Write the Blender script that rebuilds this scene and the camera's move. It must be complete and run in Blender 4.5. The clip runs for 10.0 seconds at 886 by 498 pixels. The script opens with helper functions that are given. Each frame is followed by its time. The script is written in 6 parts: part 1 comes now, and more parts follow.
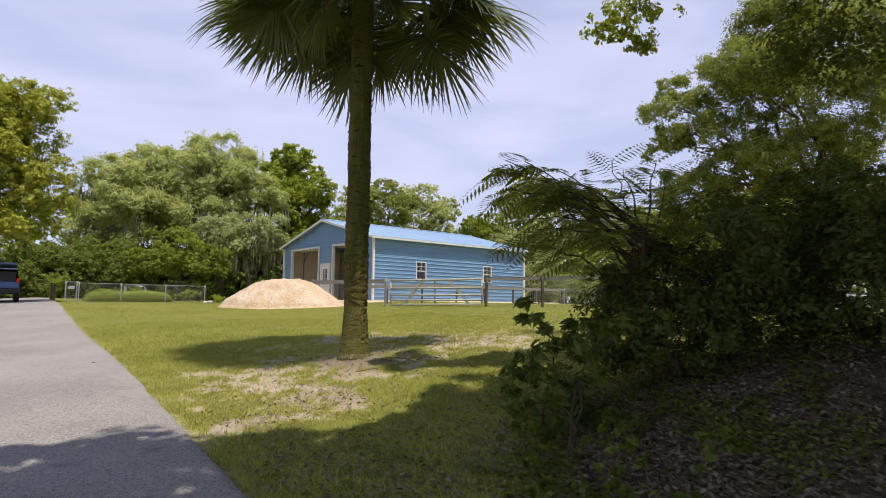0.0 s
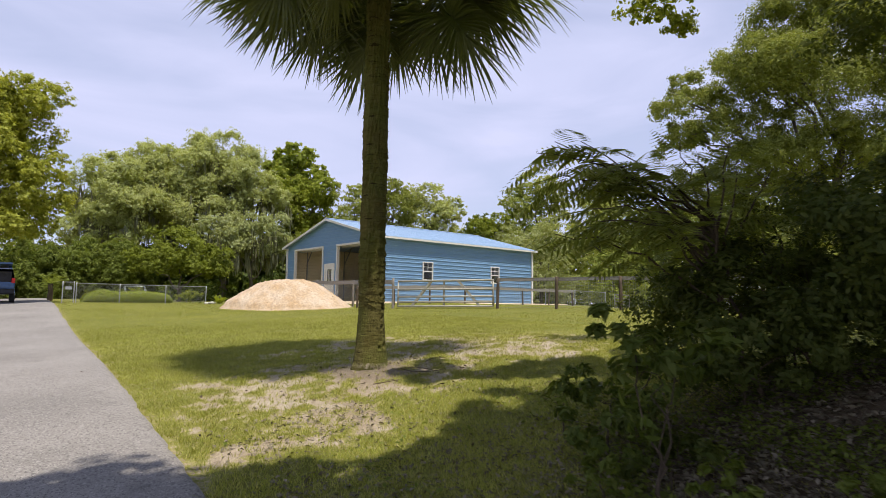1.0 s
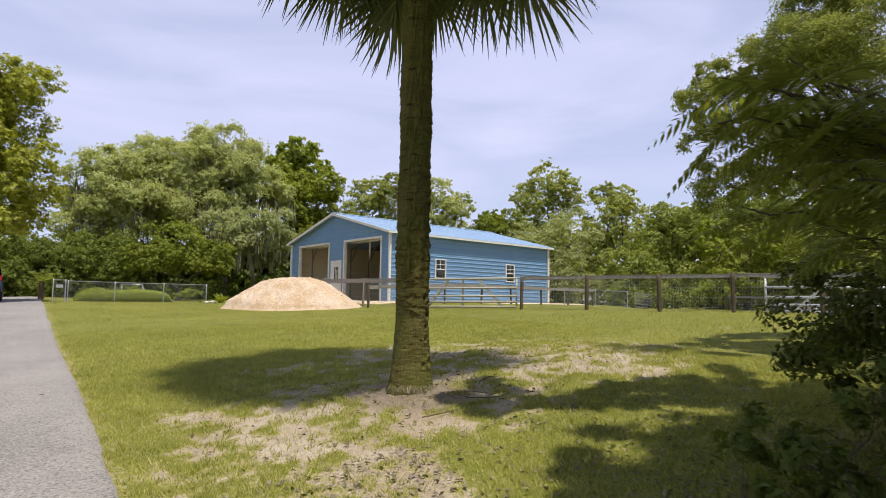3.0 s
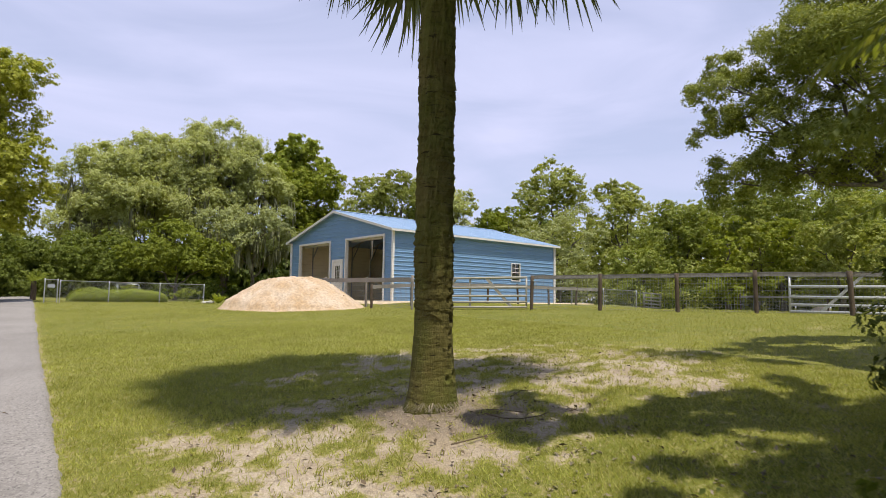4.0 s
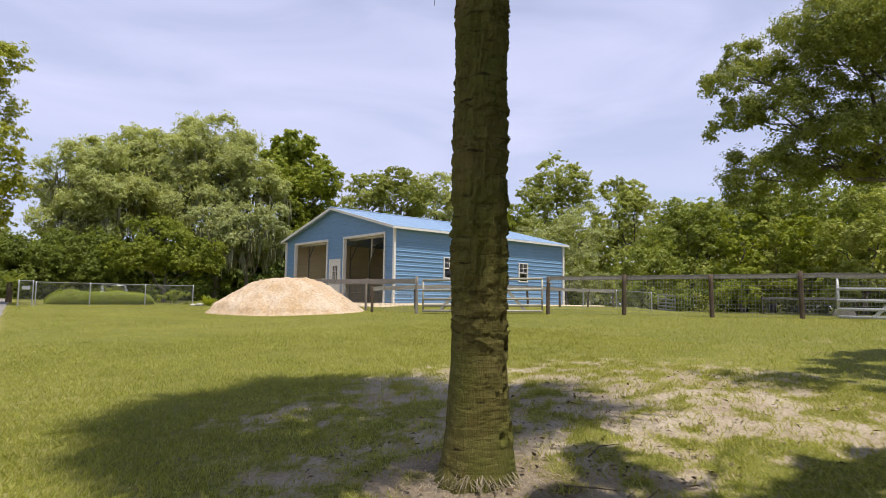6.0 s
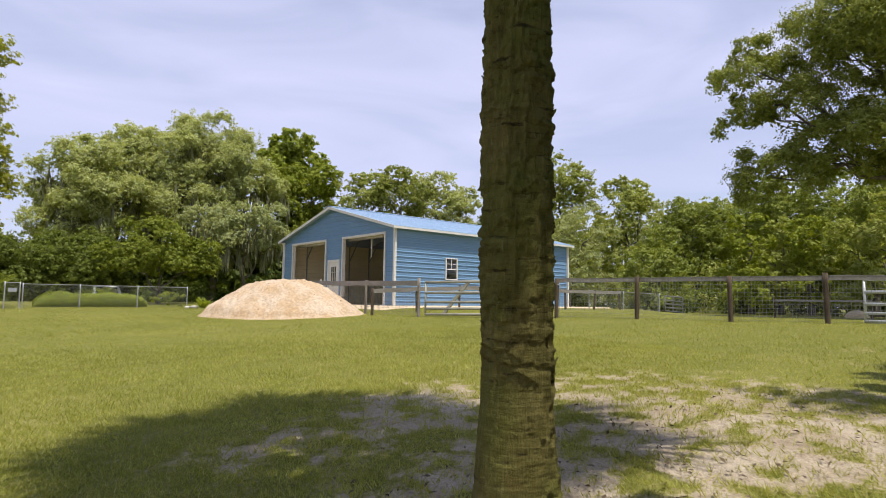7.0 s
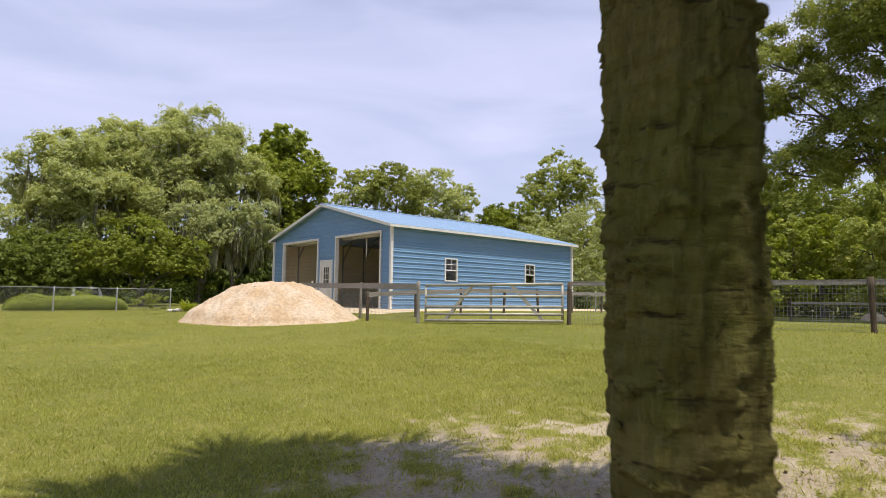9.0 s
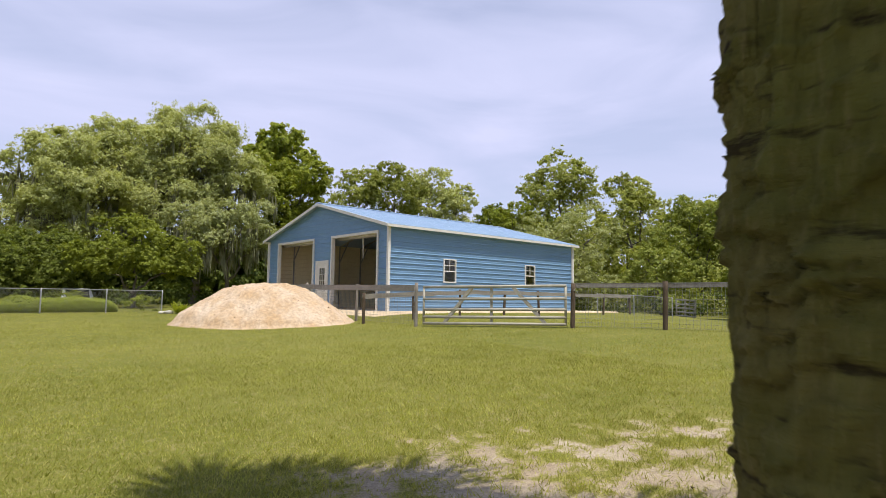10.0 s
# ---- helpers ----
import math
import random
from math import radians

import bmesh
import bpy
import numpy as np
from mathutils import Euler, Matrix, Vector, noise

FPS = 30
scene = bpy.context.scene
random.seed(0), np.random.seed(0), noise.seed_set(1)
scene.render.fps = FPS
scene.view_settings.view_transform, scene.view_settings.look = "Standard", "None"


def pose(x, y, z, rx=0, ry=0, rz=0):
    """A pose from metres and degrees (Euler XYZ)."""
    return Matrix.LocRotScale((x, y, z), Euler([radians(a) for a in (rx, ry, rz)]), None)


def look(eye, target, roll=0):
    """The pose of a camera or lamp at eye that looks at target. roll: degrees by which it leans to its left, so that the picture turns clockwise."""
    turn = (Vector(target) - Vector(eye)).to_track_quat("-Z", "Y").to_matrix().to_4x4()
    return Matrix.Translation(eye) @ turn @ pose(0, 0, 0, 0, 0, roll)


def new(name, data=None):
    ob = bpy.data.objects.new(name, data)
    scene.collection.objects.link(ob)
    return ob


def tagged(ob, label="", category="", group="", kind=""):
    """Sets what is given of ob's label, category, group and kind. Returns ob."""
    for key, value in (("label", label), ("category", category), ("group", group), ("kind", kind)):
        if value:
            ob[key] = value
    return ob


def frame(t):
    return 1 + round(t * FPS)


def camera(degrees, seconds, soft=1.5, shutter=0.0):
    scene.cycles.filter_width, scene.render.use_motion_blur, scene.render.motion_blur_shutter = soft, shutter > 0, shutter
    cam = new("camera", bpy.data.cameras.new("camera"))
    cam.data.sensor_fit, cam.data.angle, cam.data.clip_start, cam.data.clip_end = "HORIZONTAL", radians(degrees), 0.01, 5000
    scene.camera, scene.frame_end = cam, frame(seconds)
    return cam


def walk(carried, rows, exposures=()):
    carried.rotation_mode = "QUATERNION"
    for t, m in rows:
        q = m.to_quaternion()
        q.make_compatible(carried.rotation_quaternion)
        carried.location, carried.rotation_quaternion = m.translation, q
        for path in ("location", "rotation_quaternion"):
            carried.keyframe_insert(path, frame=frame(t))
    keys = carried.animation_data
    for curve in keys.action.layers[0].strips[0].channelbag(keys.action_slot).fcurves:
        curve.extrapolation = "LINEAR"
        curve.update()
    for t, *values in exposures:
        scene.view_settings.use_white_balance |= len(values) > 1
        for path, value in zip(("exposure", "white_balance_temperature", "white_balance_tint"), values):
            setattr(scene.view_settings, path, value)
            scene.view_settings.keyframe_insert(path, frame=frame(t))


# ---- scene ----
cam = camera(72.6, 10.0, soft=0.5, shutter=0.5)
PATH = [
    (0, (-0.587, 0.983, 0.843), (0.576, 2.599, 1.026), 0.7),
    (0.5, (-0.479, 1.461, 0.87), (0.683, 3.079, 1.052), 0.7),
    (1, (-0.316, 1.948, 0.884), (0.843, 3.567, 1.069), 0.8),
    (1.5, (-0.172, 2.449, 0.909), (0.986, 4.07, 1.093), 0.8),
    (2, (-0.022, 2.93, 0.931), (1.134, 4.552, 1.114), 0.8),
    (2.5, (0.137, 3.436, 0.95), (1.293, 5.058, 1.13), 0.8),
    (3, (0.256, 3.903, 0.954), (1.411, 5.525, 1.133), 0.9),
    (4.5, (0.796, 5.259, 1.024), (1.954, 6.88, 1.199), 0.8),
    (5, (1.004, 5.68, 1.052), (2.165, 7.3, 1.228), 0.8),
    (5.5, (1.206, 6.131, 1.085), (2.369, 7.749, 1.26), 0.8),
    (7, (1.823, 7.398, 1.212), (2.99, 9.013, 1.388), 0.8),
    (7.5, (2.019, 7.77, 1.28), (3.189, 9.383, 1.452), 0.7),
    (8, (2.206, 8.146, 1.339), (3.379, 9.757, 1.509), 0.7),
    (8.5, (2.408, 8.518, 1.368), (3.586, 10.125, 1.541), 0.8),
    (9, (2.586, 8.855, 1.399), (3.769, 10.459, 1.571), 0.8),
    (9.5, (2.762, 9.145, 1.423), (3.947, 10.746, 1.596), 0.9),
    (10, (2.951, 9.393, 1.451), (4.139, 10.992, 1.625), 0.8),
]
walk(cam, [(t, look(eye, target, roll)) for t, eye, target, roll in PATH])

# ---- world, sun ----
SUN_DIR = Vector((-0.01, -0.343, 0.939)).normalized()
world = bpy.data.worlds.new("sky")
scene.world = world
world.use_nodes = True
wt = world.node_tree
wt.nodes.clear()
w_out = wt.nodes.new("ShaderNodeOutputWorld")
w_bg = wt.nodes.new("ShaderNodeBackground")
w_sky = wt.nodes.new("ShaderNodeTexSky")
w_sky.sky_type = "NISHITA"
w_sky.sun_disc = False
w_sky.sun_elevation = math.asin(SUN_DIR.z)
w_sky.sun_rotation = math.atan2(SUN_DIR.x, SUN_DIR.y)
w_sky.air_density, w_sky.dust_density, w_sky.ozone_density = 1.2, 0.3, 4.0
w_co = wt.nodes.new("ShaderNodeTexCoord")
w_map = wt.nodes.new("ShaderNodeMapping")
w_map.inputs["Rotation"].default_value = (0.25, 0.3, -0.6)
w_map.inputs["Scale"].default_value = (0.9, 1.5, 5.0)
w_noise = wt.nodes.new("ShaderNodeTexNoise")
w_noise.inputs["Scale"].default_value = 2.1
w_noise.inputs["Detail"].default_value = 6
w_noise.inputs["Roughness"].default_value = 0.47
w_noise.inputs["Distortion"].default_value = 0.6
w_ramp = wt.nodes.new("ShaderNodeValToRGB")
w_ramp.color_ramp.elements[0].position = 0.34
w_ramp.color_ramp.elements[1].position = 0.66
w_ramp.color_ramp.elements[0].color = (0.66, 0.66, 0.66, 1)
w_ramp.color_ramp.elements[1].color = (1.0, 1.0, 1.0, 1)
w_mix = wt.nodes.new("ShaderNodeMixRGB")
w_mix.inputs["Color2"].default_value = (6.45, 6.7, 9.25, 1)
wt.links.new(w_co.outputs["Generated"], w_map.inputs["Vector"])
wt.links.new(w_map.outputs["Vector"], w_noise.inputs["Vector"])
wt.links.new(w_noise.outputs["Fac"], w_ramp.inputs["Fac"])
w_sep = wt.nodes.new("ShaderNodeSeparateXYZ")
wt.links.new(w_co.outputs["Generated"], w_sep.inputs["Vector"])
w_up = wt.nodes.new("ShaderNodeMapRange")
w_up.inputs["From Min"].default_value, w_up.inputs["From Max"].default_value = 0.36, 0.85
w_up.inputs["To Min"].default_value, w_up.inputs["To Max"].default_value = 1.0, 0.25
wt.links.new(w_sep.outputs["Z"], w_up.inputs["Value"])
w_thin = wt.nodes.new("ShaderNodeMath")
w_thin.operation = "MULTIPLY"
wt.links.new(w_ramp.outputs["Color"], w_thin.inputs[0])
wt.links.new(w_up.outputs["Result"], w_thin.inputs[1])
wt.links.new(w_thin.outputs[0], w_mix.inputs["Fac"])
wt.links.new(w_sky.outputs["Color"], w_mix.inputs["Color1"])
wt.links.new(w_mix.outputs["Color"], w_bg.inputs["Color"])
w_bg.inputs["Strength"].default_value = 0.111
wt.links.new(w_bg.outputs["Background"], w_out.inputs["Surface"])

sun_data = bpy.data.lights.new("sun", "SUN")
sun_data.energy = 5.0
sun_data.angle = radians(0.6)
sun_data.color = (1.0, 0.95, 0.86)
sun = new("sun", sun_data)
sun.matrix_world = look(SUN_DIR * 60, (0, 0, 0))


# ---- materials ----
def link(nt, a, ao, b, bi):
    nt.links.new(a.outputs[ao], b.inputs[bi])


def mat(name, c1, c2, rough=0.7, scale=8.0, fine=80.0, bump=0.2, metal=0.0, spread=0.35, stretch=(1, 1, 1), per=None, translucent=0.0, c3=None, spec=0.4, coat=0.0, bump_d=0.02):
    """A surface of two tones at a coarse and a fine scale, with fine relief."""
    m = bpy.data.materials.new(name)
    m.use_nodes = True
    nt = m.node_tree
    bs = nt.nodes["Principled BSDF"]
    out = nt.nodes["Material Output"]
    co = nt.nodes.new("ShaderNodeTexCoord")
    mp = nt.nodes.new("ShaderNodeMapping")
    mp.inputs["Scale"].default_value = stretch
    link(nt, co, "Object", mp, "Vector")
    n1 = nt.nodes.new("ShaderNodeTexNoise")
    n1.inputs["Scale"].default_value = scale
    n1.inputs["Detail"].default_value = 5
    n1.inputs["Roughness"].default_value = 0.6
    n2 = nt.nodes.new("ShaderNodeTexNoise")
    n2.inputs["Scale"].default_value = fine
    n2.inputs["Detail"].default_value = 3
    link(nt, mp, "Vector", n1, "Vector")
    link(nt, mp, "Vector", n2, "Vector")
    mix1 = nt.nodes.new("ShaderNodeMixRGB")
    mix1.inputs["Color1"].default_value = (*c1, 1)
    mix1.inputs["Color2"].default_value = (*c2, 1)
    ramp = nt.nodes.new("ShaderNodeMapRange")
    ramp.inputs["From Min"].default_value = 0.5 - spread / 2
    ramp.inputs["From Max"].default_value = 0.5 + spread / 2
    link(nt, n1, "Fac", ramp, "Value")
    link(nt, ramp, "Result", mix1, "Fac")
    last = mix1
    if per:
        rnd = nt.nodes.new("ShaderNodeNewGeometry" if per == "island" else "ShaderNodeObjectInfo")
        mix2 = nt.nodes.new("ShaderNodeMixRGB")
        mix2.inputs["Color2"].default_value = (*(c3 or c2), 1)
        pw = nt.nodes.new("ShaderNodeMath")
        pw.operation = "POWER"
        pw.inputs[1].default_value = 2.6
        link(nt, rnd, "Random Per Island" if per == "island" else "Random", pw, 0)
        link(nt, pw, 0, mix2, "Fac")
        link(nt, last, 0, mix2, "Color1")
        last = mix2
    val = nt.nodes.new("ShaderNodeMapRange")
    val.inputs["From Min"].default_value, val.inputs["From Max"].default_value = 0.25, 0.75
    val.inputs["To Min"].default_value, val.inputs["To Max"].default_value = 0.8, 1.2
    link(nt, n2, "Fac", val, "Value")
    mul = nt.nodes.new("ShaderNodeMixRGB")
    mul.blend_type = "MULTIPLY"
    mul.inputs["Fac"].default_value = 1.0
    link(nt, last, 0, mul, "Color1")
    link(nt, val, "Result", mul, "Color2")
    link(nt, mul, "Color", bs, "Base Color")
    bs.inputs["Roughness"].default_value = rough
    bs.inputs["Metallic"].default_value = metal
    bs.inputs["Specular IOR Level"].default_value = spec
    bs.inputs["Coat Weight"].default_value = coat
    if bump:
        bp = nt.nodes.new("ShaderNodeBump")
        bp.inputs["Strength"].default_value = bump
        bp.inputs["Distance"].default_value = bump_d
        link(nt, n2, "Fac", bp, "Height")
        link(nt, bp, "Normal", bs, "Normal")
    if translucent:
        tr = nt.nodes.new("ShaderNodeBsdfTranslucent")
        ms = nt.nodes.new("ShaderNodeMixShader")
        ms.inputs["Fac"].default_value = translucent
        warm = nt.nodes.new("ShaderNodeMixRGB")
        warm.blend_type = "MULTIPLY"
        warm.inputs["Fac"].default_value = 1.0
        warm.inputs["Color2"].default_value = (1.25, 1.2, 0.5, 1)
        link(nt, mul, "Color", warm, "Color1")
        link(nt, warm, "Color", tr, "Color")
        link(nt, bs, "BSDF", ms, 1)
        link(nt, tr, "BSDF", ms, 2)
        link(nt, ms, "Shader", out, "Surface")
    return m


def leafy(name, c1, c2, c3, translucent=0.42, rough=0.55, spec=0.2):
    return mat(name, c1, c2, rough=rough, scale=0.5, fine=5.0, bump=0.0, per="island", c3=c3, translucent=translucent, spread=0.5, spec=spec)


M_LEAF_MOSSY = leafy("mossy oak leaves", (0.351, 0.386, 0.126), (0.449, 0.478, 0.18), (0.556, 0.57, 0.295))
M_LEAF_OAK = leafy("oak leaves", (0.185, 0.218, 0.044), (0.261, 0.292, 0.061), (0.368, 0.382, 0.11))
M_LEAF_LICHEN = leafy("lichen oak leaves", (0.302, 0.339, 0.133), (0.4, 0.43, 0.191), (0.496, 0.508, 0.289))
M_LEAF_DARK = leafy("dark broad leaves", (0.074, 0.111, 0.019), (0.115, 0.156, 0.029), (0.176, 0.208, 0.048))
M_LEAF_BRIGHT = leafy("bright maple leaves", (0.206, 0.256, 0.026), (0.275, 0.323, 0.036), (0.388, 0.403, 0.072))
M_LEAF_SUNLIT = leafy("sunlit oak leaves", (0.276, 0.302, 0.036), (0.356, 0.375, 0.054), (0.46, 0.459, 0.096))
M_LEAF_DOME = leafy("yellow green shrub leaves", (0.186, 0.224, 0.029), (0.245, 0.284, 0.041), (0.327, 0.362, 0.072))
M_LEAF_MIX = leafy("mixed wood leaves", (0.256, 0.299, 0.067), (0.353, 0.392, 0.095), (0.497, 0.492, 0.171))
M_LEAF_HEDGE = leafy("clipped hedge leaves", (0.208, 0.263, 0.031), (0.293, 0.344, 0.047), (0.403, 0.425, 0.078))
# shade of the verge is put into this leaf colour
M_LEAF_SHADE_DARK = leafy("leaves dark as in shade", (0.065, 0.088, 0.016), (0.095, 0.12, 0.022), (0.15, 0.165, 0.04))
M_LEAF_SHADE = leafy("shaded wood leaves", (0.195, 0.245, 0.049), (0.282, 0.327, 0.067), (0.409, 0.427, 0.124))
M_LEAF_VERGE = leafy("verge shrub leaves", (0.085, 0.12, 0.02), (0.125, 0.165, 0.028), (0.19, 0.22, 0.05))
M_LEAF_LAUREL = leafy("laurel leaves", (0.115, 0.15, 0.022), (0.165, 0.205, 0.032), (0.24, 0.27, 0.06))
M_LEAF_MIMOSA = leafy("mimosa leaflets", (0.17, 0.205, 0.04), (0.225, 0.26, 0.05), (0.3, 0.31, 0.075))
M_MOSS = mat("hanging moss", (0.15, 0.152, 0.08), (0.23, 0.228, 0.135), rough=0.95, scale=3, fine=40, bump=0, translucent=0.3)
M_BARK = mat("oak bark", (0.09, 0.075, 0.055), (0.19, 0.165, 0.13), rough=0.95, scale=6, fine=40, bump=0.6, stretch=(1, 1, 0.3))
M_FROND = mat("palm frond", (0.075, 0.1, 0.022), (0.125, 0.15, 0.036), rough=0.36, scale=3, fine=30, bump=0.05, per="object", c3=(0.17, 0.18, 0.06), translucent=0.3, spec=0.6)
M_FROND_DRY = mat("dry palm fibre", (0.28, 0.2, 0.11), (0.4, 0.31, 0.19), rough=0.9, scale=6, fine=60, bump=0.2)
M_SIDING = mat("blue painted metal siding", (0.16, 0.285, 0.45), (0.185, 0.315, 0.48), rough=0.42, scale=0.6, fine=25, bump=0.03, spec=0.5)
M_ROOF = mat("pale blue metal roof", (0.27, 0.38, 0.53), (0.31, 0.42, 0.57), rough=0.4, scale=0.8, fine=20, bump=0.03, spec=0.5)
M_WHITE = mat("white painted trim", (0.66, 0.63, 0.57), (0.74, 0.71, 0.66), rough=0.5, scale=2, fine=60, bump=0.03)
M_LINER = mat("tan galvanised inner sheet", (0.8, 0.69, 0.45), (0.86, 0.75, 0.5), rough=0.55, scale=1, fine=20, bump=0.05)
M_STEEL = mat("galvanised steel tube", (0.33, 0.33, 0.31), (0.43, 0.42, 0.4), rough=0.5, scale=4, fine=90, bump=0.05, metal=0.4)
M_PIPE = mat("bright galvanised pipe", (0.5, 0.5, 0.48), (0.6, 0.6, 0.58), rough=0.45, scale=4, fine=90, bump=0.05, metal=0.3)
M_GATE = mat("weathered galvanised gate tube", (0.3, 0.28, 0.22), (0.42, 0.39, 0.32), rough=0.55, scale=5, fine=90, bump=0.08, metal=0.15)
M_WIRE = mat("dull fence wire", (0.26, 0.26, 0.24), (0.36, 0.36, 0.34), rough=0.6, scale=10, fine=60, bump=0, metal=0.3)
M_CHAIN = mat("dark chain-link wire", (0.2, 0.2, 0.19), (0.28, 0.28, 0.27), rough=0.6, scale=10, fine=60, bump=0, metal=0.3)
M_WOOD = mat("weathered grey board", (0.2, 0.175, 0.145), (0.33, 0.3, 0.26), rough=0.9, scale=3, fine=40, bump=0.5, stretch=(0.25, 3, 3), spread=0.5)
M_POST = mat("dark treated post", (0.055, 0.038, 0.024), (0.125, 0.09, 0.058), rough=0.9, scale=5, fine=40, bump=0.5, stretch=(3, 3, 0.4))
M_POST_GREY = mat("grey weathered post", (0.18, 0.155, 0.125), (0.29, 0.26, 0.22), rough=0.9, scale=5, fine=40, bump=0.5, stretch=(3, 3, 0.4))
M_SAND = mat("piled orange sand", (0.455, 0.31, 0.175), (0.56, 0.44, 0.32), rough=0.95, scale=1.3, fine=11, spread=0.3, bump=0.8, c3=(0.56, 0.44, 0.33), bump_d=0.04)
M_SAND_PAD = mat("trodden sand apron", (0.55, 0.42, 0.27), (0.64, 0.51, 0.35), rough=0.95, scale=1.5, fine=30, bump=0.4)
M_CONC = mat("concrete slab", (0.5, 0.47, 0.41), (0.6, 0.56, 0.5), rough=0.85, scale=2, fine=60, bump=0.1)
M_LITTER = mat("dead leaf", (0.11, 0.09, 0.052), (0.19, 0.158, 0.1), rough=0.85, scale=4, fine=20, bump=0, per="island", c3=(0.3, 0.24, 0.17))
M_SCRAP = mat("dark leaf scrap", (0.08, 0.055, 0.03), (0.14, 0.1, 0.06), rough=0.9, scale=4, fine=20, bump=0, per="island", c3=(0.14, 0.1, 0.06))
M_STRAW = mat("dry straw", (0.36, 0.28, 0.16), (0.47, 0.39, 0.25), rough=0.85, scale=4, fine=20, bump=0, per="island", c3=(0.28, 0.2, 0.12))
M_GRASS = mat("grass blade", (0.2, 0.23, 0.032), (0.42, 0.425, 0.088), rough=0.6, scale=0.5, fine=3, bump=0, per="island", c3=(0.5, 0.45, 0.17), translucent=0.35, spread=0.5, spec=0.25)
M_TYRE = mat("black rubber", (0.02, 0.02, 0.02), (0.03, 0.03, 0.03), rough=0.8, bump=0.1)
M_DARK = mat("dark interior trim", (0.02, 0.02, 0.022), (0.035, 0.035, 0.04), rough=0.7, bump=0.1)
M_CARBLUE = mat("dark blue car paint", (0.03, 0.075, 0.17), (0.035, 0.085, 0.19), rough=0.25, scale=1, fine=10, bump=0, coat=0.7)
M_CARWHITE = mat("white car paint", (0.72, 0.73, 0.75), (0.76, 0.77, 0.79), rough=0.3, scale=1, fine=10, bump=0, coat=0.5)
M_RED = mat("red lamp plastic", (0.5, 0.02, 0.02), (0.6, 0.03, 0.03), rough=0.25, bump=0)
M_GREY_TARP = mat("grey sheet", (0.3, 0.31, 0.32), (0.36, 0.37, 0.38), rough=0.7, bump=0.1)


def glass_mat():
    m = bpy.data.materials.new("window glass")
    m.use_nodes = True
    b = m.node_tree.nodes["Principled BSDF"]
    b.inputs["Base Color"].default_value = (0.42, 0.45, 0.45, 1)
    b.inputs["Roughness"].default_value = 0.04
    b.inputs["Transmission Weight"].default_value = 1.0
    b.inputs["IOR"].default_value = 1.45
    return m


M_GLASS = glass_mat()


